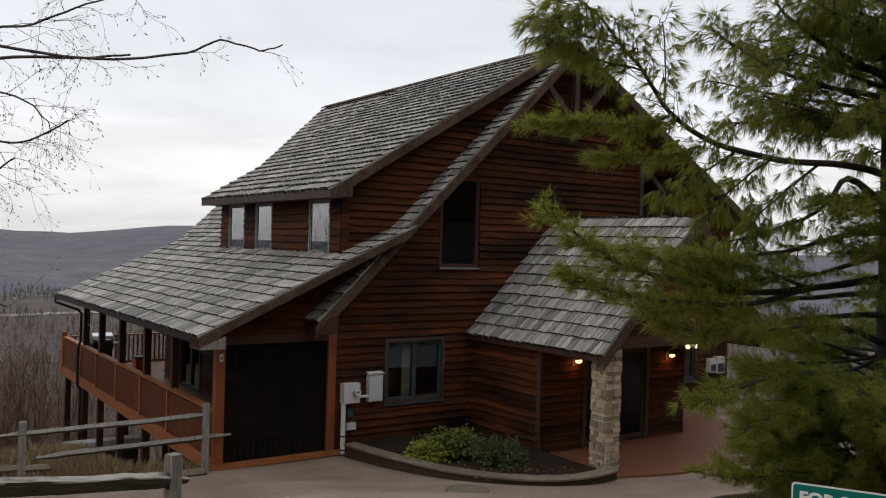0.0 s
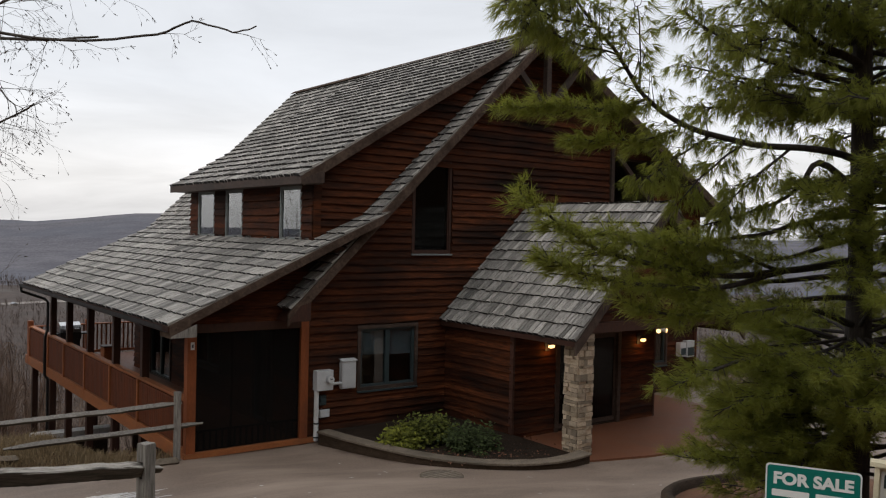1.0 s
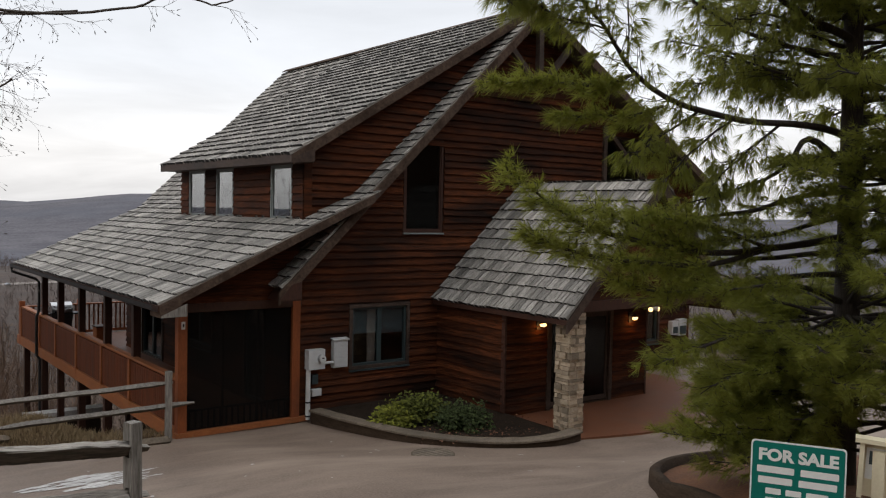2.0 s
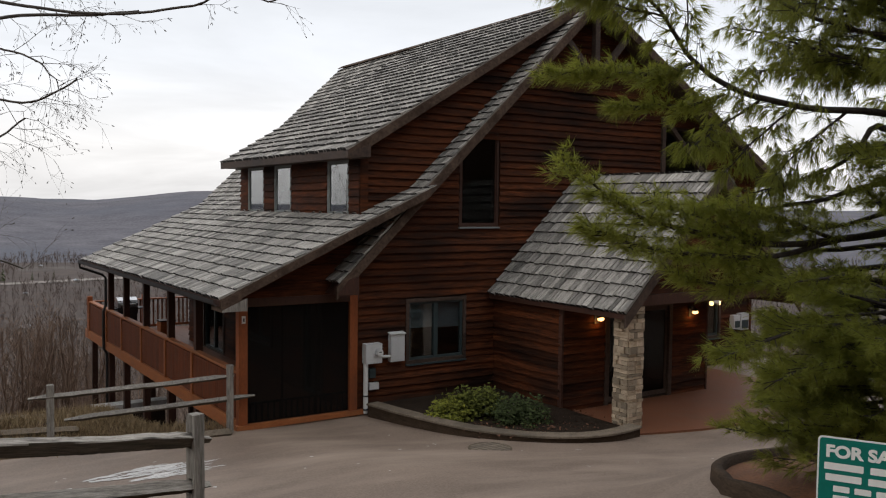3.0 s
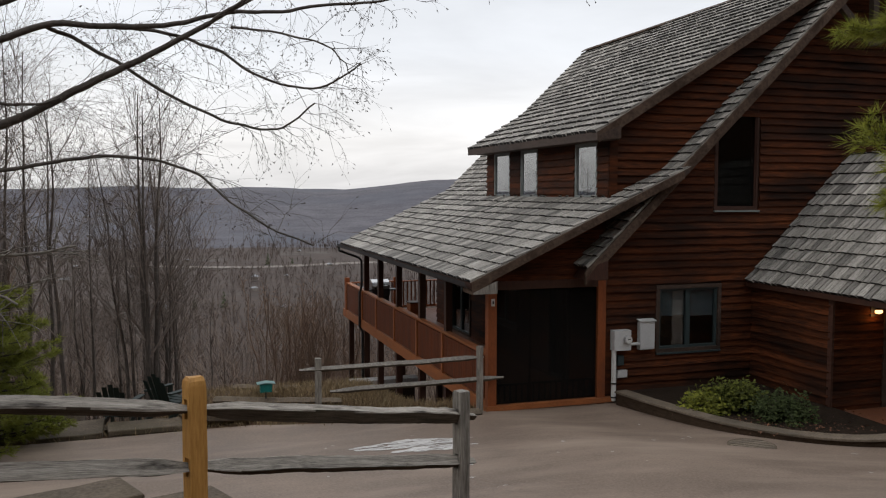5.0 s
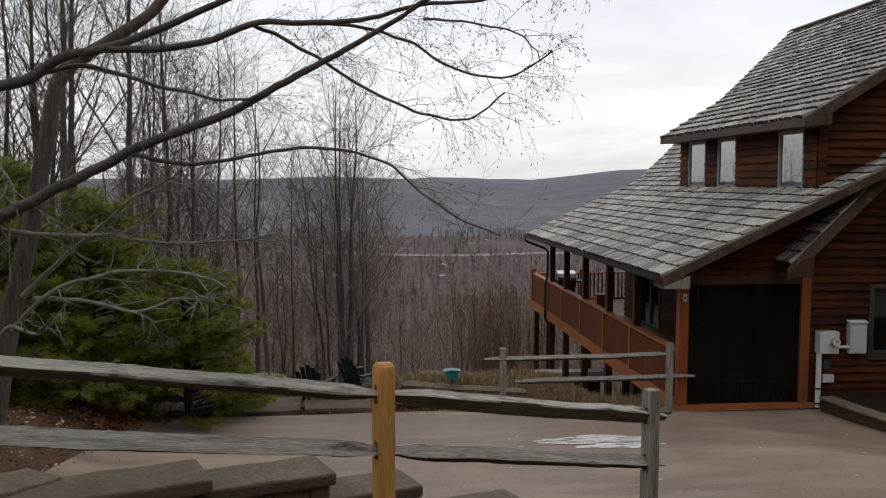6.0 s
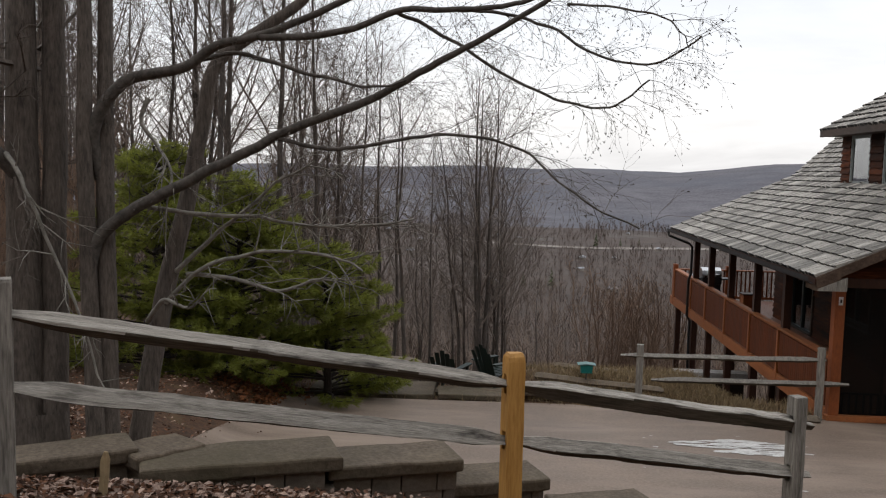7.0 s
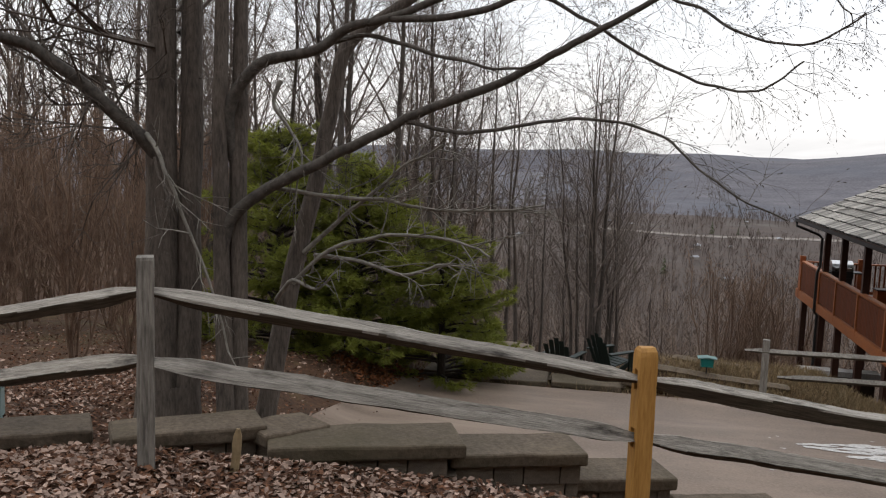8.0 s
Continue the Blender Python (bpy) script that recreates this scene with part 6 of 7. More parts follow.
# the tall trees behind the bank, and the birch-like limbs that hang over the drive
oak = thing("tree", "tall grey-barked tree with two fused straight trunks", "tree", group="bank trees")
g = Geo()
OAK = [(-9.28, -8.72, 1.3), (-9.3, -8.66, 2.0), (-9.37, -8.48, 3.5), (-9.46, -8.28, 5.3), (-9.5, -8.1, 8.0), (-9.4, -8.0, 13)]
for k, (off, r0, r1) in enumerate(((-0.075, 0.175, 0.08), (0.125, 0.13, 0.06))):
    g = Geo()
    tapered(g, bent([V(p) + V((0.87, 0.49, 0)) * off * (1 + 0.06 * i) for i, p in enumerate(OAK)], 6, 0.02, 3 + k), r0, r1, 14)
    foot = V(OAK[0]) + V((0.87, 0.49, 0)) * off
    g.tube([foot, foot + V((0, 0.01, 0.4)), foot + V((-0.02, 0.03, 0.9))], [r0 * 1.75, r0 * 1.25, r0 * 0.95], 14, False)
    part("trunk", g, BARK, oak, smooth=True)
g = Geo()
rnd = random.Random(44)
line = bent([(-9.42, -8.42, 3.72), (-9.46, -8.52, 4.02), (-9.75, -8.7, 4.37), (-10.1, -8.88, 4.71), (-10.43, -9.08, 4.9), (-10.9, -9.3, 5.05), (-11.6, -9.5, 5.3)], 5, 0.03, 8)
tapered(g, line, 0.075, 0.03, 8)
part("limb", g, LIMB_BARK, oak, smooth=True)
g = Geo()
for p in line[6:]:
    for k in range(2):
        sprig(g, p, (rnd.gauss(0, 1), rnd.gauss(0, 1), rnd.gauss(0.5, 0.7)), rnd.uniform(0.5, 1.1), 0.014, 3, rnd, 0)
for k in range(26):
    z = rnd.uniform(4.8, 12)
    sprig(g, (-9.46, -8.2, z), (rnd.gauss(0, 1), rnd.gauss(0, 1), rnd.uniform(0.1, 0.8)), rnd.uniform(1.2, 2.4), 0.03, 4, rnd, 0)
part("crown", g, BARK, oak)

birch = thing("tree", "multi-stemmed grey tree whose long limbs droop over the drive", "tree", group="bank trees")
STEMS = [([(-8.74, -8.78, 1.4), (-8.77, -8.75, 2.0), (-8.9, -8.57, 3.6), (-8.99, -8.39, 5.26), (-9.05, -8.2, 8)], 0.085, 0.05), ([(-8.68, -8.68, 1.4), (-8.71, -8.64, 2.0), (-8.82, -8.42, 3.94), (-8.88, -8.26, 5.28), (-8.9, -8.1, 8.5)], 0.098, 0.05),
         ([(-8.66, -8.5, 1.35), (-8.58, -8.42, 1.91), (-8.41, -8.27, 3.12), (-8.26, -8.19, 3.82), (-8.15, -8.11, 4.5), (-8.05, -8.07, 4.96), (-7.73, -8.01, 5.23), (-7.3, -7.91, 5.6), (-6.9, -7.8, 6.4)], 0.10, 0.035)]
for i, (pts, r0, r1) in enumerate(STEMS):
    g = Geo()
    tapered(g, bent(pts, 5, 0.02, 20 + i), r0, r1, 10)
    part("trunk", g, BARK, birch, smooth=True)
HANGING = [([(-8.85, -8.41, 4.02), (-8.89, -8.46, 4.4), (-8.63, -8.48, 4.77), (-8.17, -8.48, 4.88), (-7.89, -8.51, 5.05), (-7.54, -8.53, 5.13), (-7.12, -8.53, 5.29), (-6.5, -8.5, 5.6)], 0.06, 0.022, 0.2),
         ([(-8.89, -8.58, 3.25), (-8.8, -8.57, 3.58), (-8.49, -8.57, 3.82), (-8.12, -8.58, 4.01), (-7.76, -8.59, 4.19), (-7.42, -8.6, 4.37), (-7.08, -8.62, 4.51), (-6.75, -8.64, 4.63), (-6.47, -8.67, 4.77), (-6.24, -8.71, 4.9), (-6.01, -8.76, 5.01), (-5.76, -8.79, 5.15), (-5.44, -8.85, 5.33)], 0.055, 0.018, 0.5),
         ([(-8.08, -8.35, 4.96), (-7.74, -8.44, 5.0), (-7.36, -8.55, 4.89), (-6.96, -8.64, 4.79), (-6.66, -8.75, 4.73), (-6.41, -8.87, 4.77)], 0.022, 0.008, 0.5),
         ([(-7.42, -8.6, 4.36), (-7.06, -8.64, 4.29), (-6.73, -8.68, 4.31), (-6.41, -8.71, 4.37), (-6.17, -8.76, 4.4), (-5.86, -8.81, 4.38), (-5.56, -8.86, 4.29), (-5.42, -8.95, 4.17), (-5.16, -9.03, 3.96), (-4.78, -9.08, 3.78)], 0.018, 0.006, 0.6),
         ([(-6.52, -8.68, 5.28), (-6.3, -8.62, 5.19), (-6.01, -8.67, 5.02), (-5.7, -8.75, 4.82), (-5.37, -8.83, 4.67), (-5.12, -8.91, 4.6), (-4.93, -8.98, 4.63), (-4.75, -9.05, 4.78)], 0.016, 0.006, 0.6),
         ([(-6.06, -8.7, 5.29), (-5.9, -8.62, 5.3), (-5.61, -8.65, 5.25), (-5.36, -8.78, 5.14), (-5.19, -8.92, 5.0), (-4.93, -9.05, 4.89), (-4.69, -9.17, 4.89), (-4.47, -9.27, 5.04)], 0.015, 0.006, 0.6),
         ([(-5.44, -8.85, 5.33), (-5.25, -9.2, 5.42), (-5.09, -9.44, 5.45), (-4.76, -9.73, 5.37), (-4.38, -10.06, 5.33), (-4.04, -10.36, 5.37), (-3.89, -10.52, 5.44), (-3.72, -10.7, 5.37), (-3.63, -10.82, 5.4)], 0.014, 0.004, 0.9),
         ([(-5.44, -8.85, 5.33), (-5.02, -9.36, 5.51), (-4.76, -9.71, 5.55), (-4.54, -10.03, 5.63), (-4.36, -10.32, 5.67)], 0.012, 0.004, 0.9),
         ([(-5.3, -8.9, 5.3), (-5.03, -9.48, 5.17), (-4.82, -9.72, 5.08), (-4.72, -9.84, 4.98), (-4.68, -9.9, 4.88)], 0.009, 0.003, 0.9),
         ([(-7.56, -8.53, 5.11), (-7.15, -8.6, 5.11), (-6.79, -8.68, 5.17), (-6.46, -8.7, 5.29), (-6.08, -8.7, 5.29), (-5.75, -8.7, 5.32), (-5.52, -8.7, 5.38), (-5.28, -8.72, 5.44), (-5.0, -8.75, 5.45), (-4.67, -8.8, 5.51), (-4.29, -8.85, 5.55), (-3.98, -8.9, 5.61)], 0.03, 0.008, 0.8)]
twigs = Geo()
rnd = random.Random(9)
for i, (pts, r0, r1, weep) in enumerate(HANGING):
    g = Geo()
    line = bent(pts, 5, 0.015, 40 + i)
    tapered(g, line, r0, r1, 7)
    part("limb", g, LIMB_BARK, birch, smooth=True)
    ahead = V(pts[-1]) - V(pts[0])
    for j, p in enumerate(line):
        if (j < 4 and i < 2) or rnd.random() > (0.8 if i < 6 else 0.2 if i in (6, 9) and j > 20 else 0.35 if i == 8 else 0.6):
            continue
        for k in range(1):
            d = ahead.normalized() * 0.7 + V((rnd.gauss(0, 0.6), rnd.gauss(0, 0.6), rnd.gauss(0.1, 0.5)))
            sprig(twigs, p, d, (rnd.uniform(0.1, 0.24) if i == 6 and j > 16 else rnd.uniform(0.15, 0.36)) if i > 3 else rnd.uniform(0.25, 0.7), 0.0028, 2, rnd, weep * 0.4, True)
part("crown", twigs, BARK, birch)
DEAD = [[(-8.31, -8.29, 3.29), (-8.01, -8.35, 3.56), (-7.71, -8.42, 3.8), (-7.43, -8.49, 4.03), (-7.12, -8.56, 4.19)], [(-8.38, -8.34, 3.04), (-8.08, -8.39, 3.32), (-7.7, -8.44, 3.46), (-7.33, -8.51, 3.5), (-6.96, -8.58, 3.47), (-6.73, -8.69, 3.39)],
        [(-8.22, -8.28, 3.27), (-7.8, -8.4, 3.26), (-7.4, -8.54, 3.2), (-7.11, -8.67, 3.3), (-6.95, -8.84, 3.35)], [(-8.5, -8.48, 3.82), (-8.06, -8.47, 3.77), (-7.57, -8.46, 3.75), (-7.16, -8.47, 3.7), (-6.65, -8.45, 3.72), (-6.38, -8.47, 3.77)],
        [(-8.53, -8.27, 4.66), (-8.56, -8.35, 4.48), (-8.42, -8.4, 4.3), (-8.28, -8.45, 4.09), (-8.28, -8.53, 3.87)], [(-9.52, -8.6, 4.2), (-9.3, -8.85, 4.1), (-9.15, -8.95, 3.9), (-9.0, -8.95, 3.55), (-8.8, -8.95, 3.1), (-8.65, -8.95, 2.6)],
        [(-8.5, -8.4, 2.9), (-8.3, -8.55, 3.1), (-8.1, -8.62, 3.05), (-7.95, -8.7, 3.15)]]
for i, pts in enumerate(DEAD):
    g = Geo()
    line = bent(pts, 5, 0.02, 60 + i)
    tapered(g, line, 0.022, 0.008, 6)
    for p in line[4:]:
        if rnd.random() < 0.6:
            sprig(g, p, (V(pts[-1]) - V(pts[0])).normalized() + V((rnd.gauss(0, 0.5), rnd.gauss(0, 0.5), rnd.gauss(0.1, 0.5))), rnd.uniform(0.2, 0.5), 0.008, 1, rnd, 0.1)
    part("dead_branch", g, PALE_BARK, birch, "pale bare lower branch", smooth=True)


# ------------------------------------------------------------------ pines
def needles(g, p, d, size, count, rnd, width=0.005, cone=(0.35, 0.9)):
    d = d.normalized()
    for k in range(count):
        side = V((rnd.gauss(0, 1), rnd.gauss(0, 1), rnd.gauss(0, 1)))
        e = (d * rnd.uniform(0.35, 1.0) + (side - d * side.dot(d)).normalized() * rnd.uniform(*cone)).normalized()
        s = e.orthogonal().normalized()
        s = (s * math.cos(k) + e.cross(s) * math.sin(k)) * width
        tip = p + e * size * rnd.uniform(0.7, 1.15) - V((0, 0, size * 0.15))
        g.add([tuple(p - s), tuple(p + s), tuple(tip)], [(0, 1, 2)])


def brushes(wood, leaf, q, e, n, rnd, size=0.13, width=0.0026):
    """Hanging brushes of long needles, each on a short stalk near the tip of a twig."""
    for j in range(n):
        at = q[1].lerp(q[2], 1.0 - 0.9 * j / max(n, 1))
        out = (e * rnd.uniform(0.3, 1.0) + V((rnd.gauss(0, 0.55), rnd.gauss(0, 0.55), rnd.gauss(-0.1, 0.45)))).normalized()
        a = at + out * rnd.uniform(0.03, 0.10)
        wood.tube([at, a], [0.0022, 0.0015], 3, False)
        needles(leaf, a, out * 0.5 + e * 0.25 + V((0, 0, -rnd.uniform(0.2, 0.8))), size, 18, rnd, width, (0.05, 0.42))


def bough(wood, leaf, line, r0, rnd, start=0.3, twig_len=0.55, gap=0.13, size=0.11, count=10, tufts=5, width=0.005, airy=0, r1=0.006):
    """A limb with flat sprays of twigs; airy: how many loose brushes a twig carries, 0 for close full tufts."""
    n = len(line) - 1
    tapered(wood, line, r0, r1, 6)
    total = sum((line[i + 1] - line[i]).length for i in range(n))
    m = int(total * (1 - start) / gap)
    for k in range(m + 1):
        t = start + (1 - start) * k / max(m, 1)
        i = min(int(t * n), n - 1)
        p = line[i].lerp(line[i + 1], t * n - i)
        d = (line[i + 1] - line[i]).normalized()
        flat = d.cross(V((0, 0, 1)))
        flat = flat.normalized() if flat.length > 0.1 else V((1, 0, 0))
        for sgn in (-1, 1):
            if rnd.random() < 0.12:
                continue
            e = (d * rnd.uniform(0.5, 1.0) + flat * sgn * rnd.uniform(0.4, 0.9) + V((0, 0, rnd.gauss(0.05, 0.3 if airy else 0.22)))).normalized()
            length = twig_len * rnd.uniform(0.4, 1.1) * (1.1 - 0.6 * t)
            q = [p, p + e * length * 0.5 + V((0, 0, -0.02)), p + e * length + V((0, 0, rnd.uniform(-0.03, 0.06)))]
            wood.tube(q, [0.005, 0.0035, 0.002], 3, False)
            if airy:
                brushes(wood, leaf, q, e, airy, rnd)
                continue
            for j in range(tufts):
                u = 0.25 + 0.75 * (j + rnd.random() * 0.6) / tufts
                a = q[0].lerp(q[1], u * 2) if u < 0.5 else q[1].lerp(q[2], min(1, u * 2 - 1))
                needles(leaf, a + V((rnd.gauss(0, 0.02), rnd.gauss(0, 0.02), rnd.gauss(0, 0.02))), e + V((0, 0, 0.05)), size, count, rnd, width, (0.2, 0.7))


def pine(name, label, x, y, z, height, r, reach, low, seed, whorl=0.45, per=5, size=0.11, count=10, gap=0.13, tufts=5, width=0.005, leaf_mat=None):
    """A young full pine: whorls of boughs all the way up."""
    rnd = random.Random(seed)
    tree = thing(name, label, "tree", group="pines")
    trunk, wood, leaf = Geo(), Geo(), Geo()
    tapered(trunk, bent([(x, y, z - 0.3), (x, y, z + height * 0.35), (x - 0.05, y + 0.05, z + height * 0.7), (x - 0.03, y, z + height)], 6, 0.015, seed), r, 0.02, 10)
    h = low
    while h < height - 0.1:
        f = h / height
        for k in range(per):
            az, length = rnd.uniform(0, 6.28), reach(f) * rnd.uniform(0.65, 1.1)
            up = 0.12 + 0.55 * f
            o = V((x, y, z + h + rnd.uniform(-0.12, 0.12)))
            d = V((math.cos(az), math.sin(az), 0))
            pts = [o, o + d * length * 0.35 + V((0, 0, length * up * 0.3)), o + d * length * 0.7 + V((rnd.gauss(0, 0.08), rnd.gauss(0, 0.08), length * up * 0.42)), o + d * length + V((rnd.gauss(0, 0.12), rnd.gauss(0, 0.12), length * up * 0.75))]
            bough(wood, leaf, bent(pts, 3, 0.03, seed + k + h), 0.018 + 0.008 * length, rnd, 0.28, 0.28 + 0.10 * length, gap, size, count, tufts, width)
        h += whorl * rnd.uniform(0.8, 1.2)
    part("trunk", trunk, PINE_BARK, tree, smooth=True)
    part("branchwood", wood, PINE_BARK, tree, smooth=True)
    part("crown", leaf, leaf_mat or NEEDLE, tree)
    return tree


# boughs of the roadside pine: the way of the limb, its thickness, where the twigs begin, their length and spacing, brushes a twig (0: full tufts)
PINE_LIMBS = [
    # the long bare limb that sweeps across the gable and turns up
    ([(2.0, -11.4, 5.0), (1.5, -11.3, 5.07), (0.78, -11.1, 5.07), (0.03, -11.0, 5.16), (-0.44, -10.95, 5.35), (-0.76, -10.95, 5.63), (-1.0, -10.95, 5.79), (-1.25, -10.95, 5.97), (-1.5, -10.95, 6.05)], 0.036, 0.22, 0.42, 0.085, 5),
    # side limb in front of the truss
    ([(-0.44, -10.95, 5.33), (-0.62, -10.85, 5.24), (-1.0, -10.8, 5.22), (-1.35, -10.75, 5.2), (-1.7, -10.7, 5.16)], 0.014, 0.05, 0.26, 0.05, 0),
    ([(-0.1, -10.98, 5.12), (-0.4, -10.9, 5.02), (-0.75, -10.85, 5.0), (-1.05, -10.8, 4.98)], 0.012, 0.0, 0.26, 0.06, 0),
    ([(0.3, -11.0, 5.1), (0.0, -10.9, 4.9), (-0.25, -10.85, 4.75)], 0.012, 0.1, 0.3, 0.07, 6),
    ([(0.7, -11.1, 5.08), (0.35, -11.0, 4.85), (0.1, -10.95, 4.62)], 0.012, 0.1, 0.32, 0.07, 6),
    ([(1.2, -11.2, 5.06), (0.85, -11.1, 4.8), (0.6, -11.0, 4.55)], 0.014, 0.1, 0.34, 0.07, 6),
    # twigs that rise from the limb against the sky
    ([(-0.5, -10.95, 5.4), (-0.45, -10.9, 5.75), (-0.5, -10.9, 6.05)], 0.007, 0.1, 0.22, 0.1, 4),
    ([(-0.76, -10.95, 5.63), (-1.1, -10.9, 5.66), (-1.5, -10.88, 5.72)], 0.008, 0.15, 0.26, 0.07, 5),
    ([(-1.0, -10.95, 5.79), (-1.35, -10.9, 5.82), (-1.75, -10.9, 5.86)], 0.007, 0.15, 0.26, 0.06, 5),
    ([(-1.2, -10.95, 5.95), (-1.5, -10.9, 5.9), (-1.7, -10.9, 5.74)], 0.007, 0.15, 0.24, 0.06, 5),
    # upper boughs
    ([(2.05, -11.4, 5.85), (1.6, -11.3, 5.98), (1.2, -11.2, 6.1), (0.8, -11.1, 6.32), (0.5, -11.05, 6.6)], 0.045, 0.3, 0.5, 0.085, 6),
    ([(2.05, -11.4, 5.7), (1.5, -11.2, 5.75), (0.9, -11.1, 5.8), (0.35, -11.0, 5.95), (0.0, -10.95, 6.1)], 0.03, 0.25, 0.46, 0.085, 6),
    ([(2.05, -11.4, 5.45), (1.6, -11.25, 5.5), (1.1, -11.15, 5.52), (0.6, -11.05, 5.6)], 0.026, 0.25, 0.44, 0.085, 6),
    ([(2.05, -11.4, 6.2), (1.5, -11.4, 6.25), (1.0, -11.4, 6.3), (0.4, -11.35, 6.45)], 0.03, 0.25, 0.5, 0.09, 6),
    ([(2.05, -11.4, 6.1), (1.9, -11.9, 6.2), (1.5, -12.1, 6.2), (1.1, -12.2, 6.25)], 0.026, 0.25, 0.45, 0.1, 5),
    ([(2.05, -11.4, 5.6), (1.9, -10.9, 5.7), (1.5, -10.5, 5.8), (1.0, -10.2, 5.9)], 0.026, 0.25, 0.45, 0.1, 5),
    ([(2.05, -11.4, 5.3), (2.3, -11.9, 5.4), (2.2, -12.3, 5.5), (1.8, -12.5, 5.5)], 0.026, 0.25, 0.45, 0.1, 5),
    # middle boughs below the long limb, thin, with sky between
    ([(2.0, -11.4, 4.72), (1.5, -11.3, 4.95), (1.3, -11.2, 4.7), (0.9, -11.05, 4.5), (0.4, -10.95, 4.38)], 0.04, 0.35, 0.4, 0.09, 6),
    ([(2.0, -11.4, 4.5), (1.5, -11.25, 4.45), (0.9, -11.1, 4.3), (0.2, -11.0, 4.22), (-0.25, -10.95, 4.25)], 0.035, 0.25, 0.45, 0.075, 0),
    ([(2.0, -11.4, 4.85), (1.6, -11.3, 4.8), (1.2, -11.25, 4.72)], 0.025, 0.3, 0.4, 0.08, 0),
    # sprays over the entry roof
    ([(2.0, -11.4, 4.1), (1.29, -11.1, 3.98), (0.5, -10.95, 3.95), (-0.2, -10.85, 4.05), (-0.75, -10.8, 4.15), (-1.15, -10.8, 4.33), (-1.58, -10.8, 4.56)], 0.04, 0.38, 0.46, 0.065, 0),
    ([(1.3, -11.1, 3.98), (0.6, -10.95, 3.84), (0.0, -10.9, 3.86), (-0.5, -10.85, 3.9), (-1.0, -10.85, 3.98), (-1.3, -10.85, 4.08)], 0.03, 0.2, 0.45, 0.065, 0),
    ([(0.5, -10.95, 3.95), (0.1, -10.85, 4.1), (-0.35, -10.8, 4.22), (-0.7, -10.8, 4.3)], 0.018, 0.1, 0.4, 0.07, 0),
    ([(1.2, -11.1, 4.0), (0.7, -11.0, 4.15), (0.2, -10.95, 4.2)], 0.02, 0.2, 0.4, 0.07, 0),
    ([(2.0, -11.4, 3.75), (1.3, -11.1, 3.72), (0.7, -10.95, 3.66), (0.1, -10.9, 3.62), (-0.4, -10.85, 3.72)], 0.03, 0.25, 0.46, 0.06, 0),
    ([(2.0, -11.4, 4.3), (1.4, -11.1, 4.12), (0.8, -10.9, 4.05), (0.3, -10.85, 4.02)], 0.03, 0.25, 0.46, 0.06, 0),
    ([(2.0, -11.4, 3.95), (1.5, -11.0, 3.9), (1.0, -10.8, 3.85), (0.5, -10.7, 3.8), (0.1, -10.65, 3.85)], 0.03, 0.25, 0.46, 0.06, 0),
    # low sprays towards the patio
    ([(2.0, -11.4, 3.5), (1.4, -11.4, 3.65), (0.9, -11.35, 3.7), (0.3, -11.3, 3.66)], 0.035, 0.25, 0.5, 0.065, 0),
    ([(2.0, -11.4, 3.1), (1.3, -11.3, 3.25), (0.7, -11.25, 3.28), (0.15, -11.2, 3.2), (-0.25, -11.2, 3.14)], 0.035, 0.25, 0.5, 0.06, 0),
    ([(2.0, -11.4, 2.8), (1.3, -11.35, 2.95), (0.7, -11.3, 2.98), (0.2, -11.3, 2.9)], 0.032, 0.25, 0.48, 0.065, 0),
]


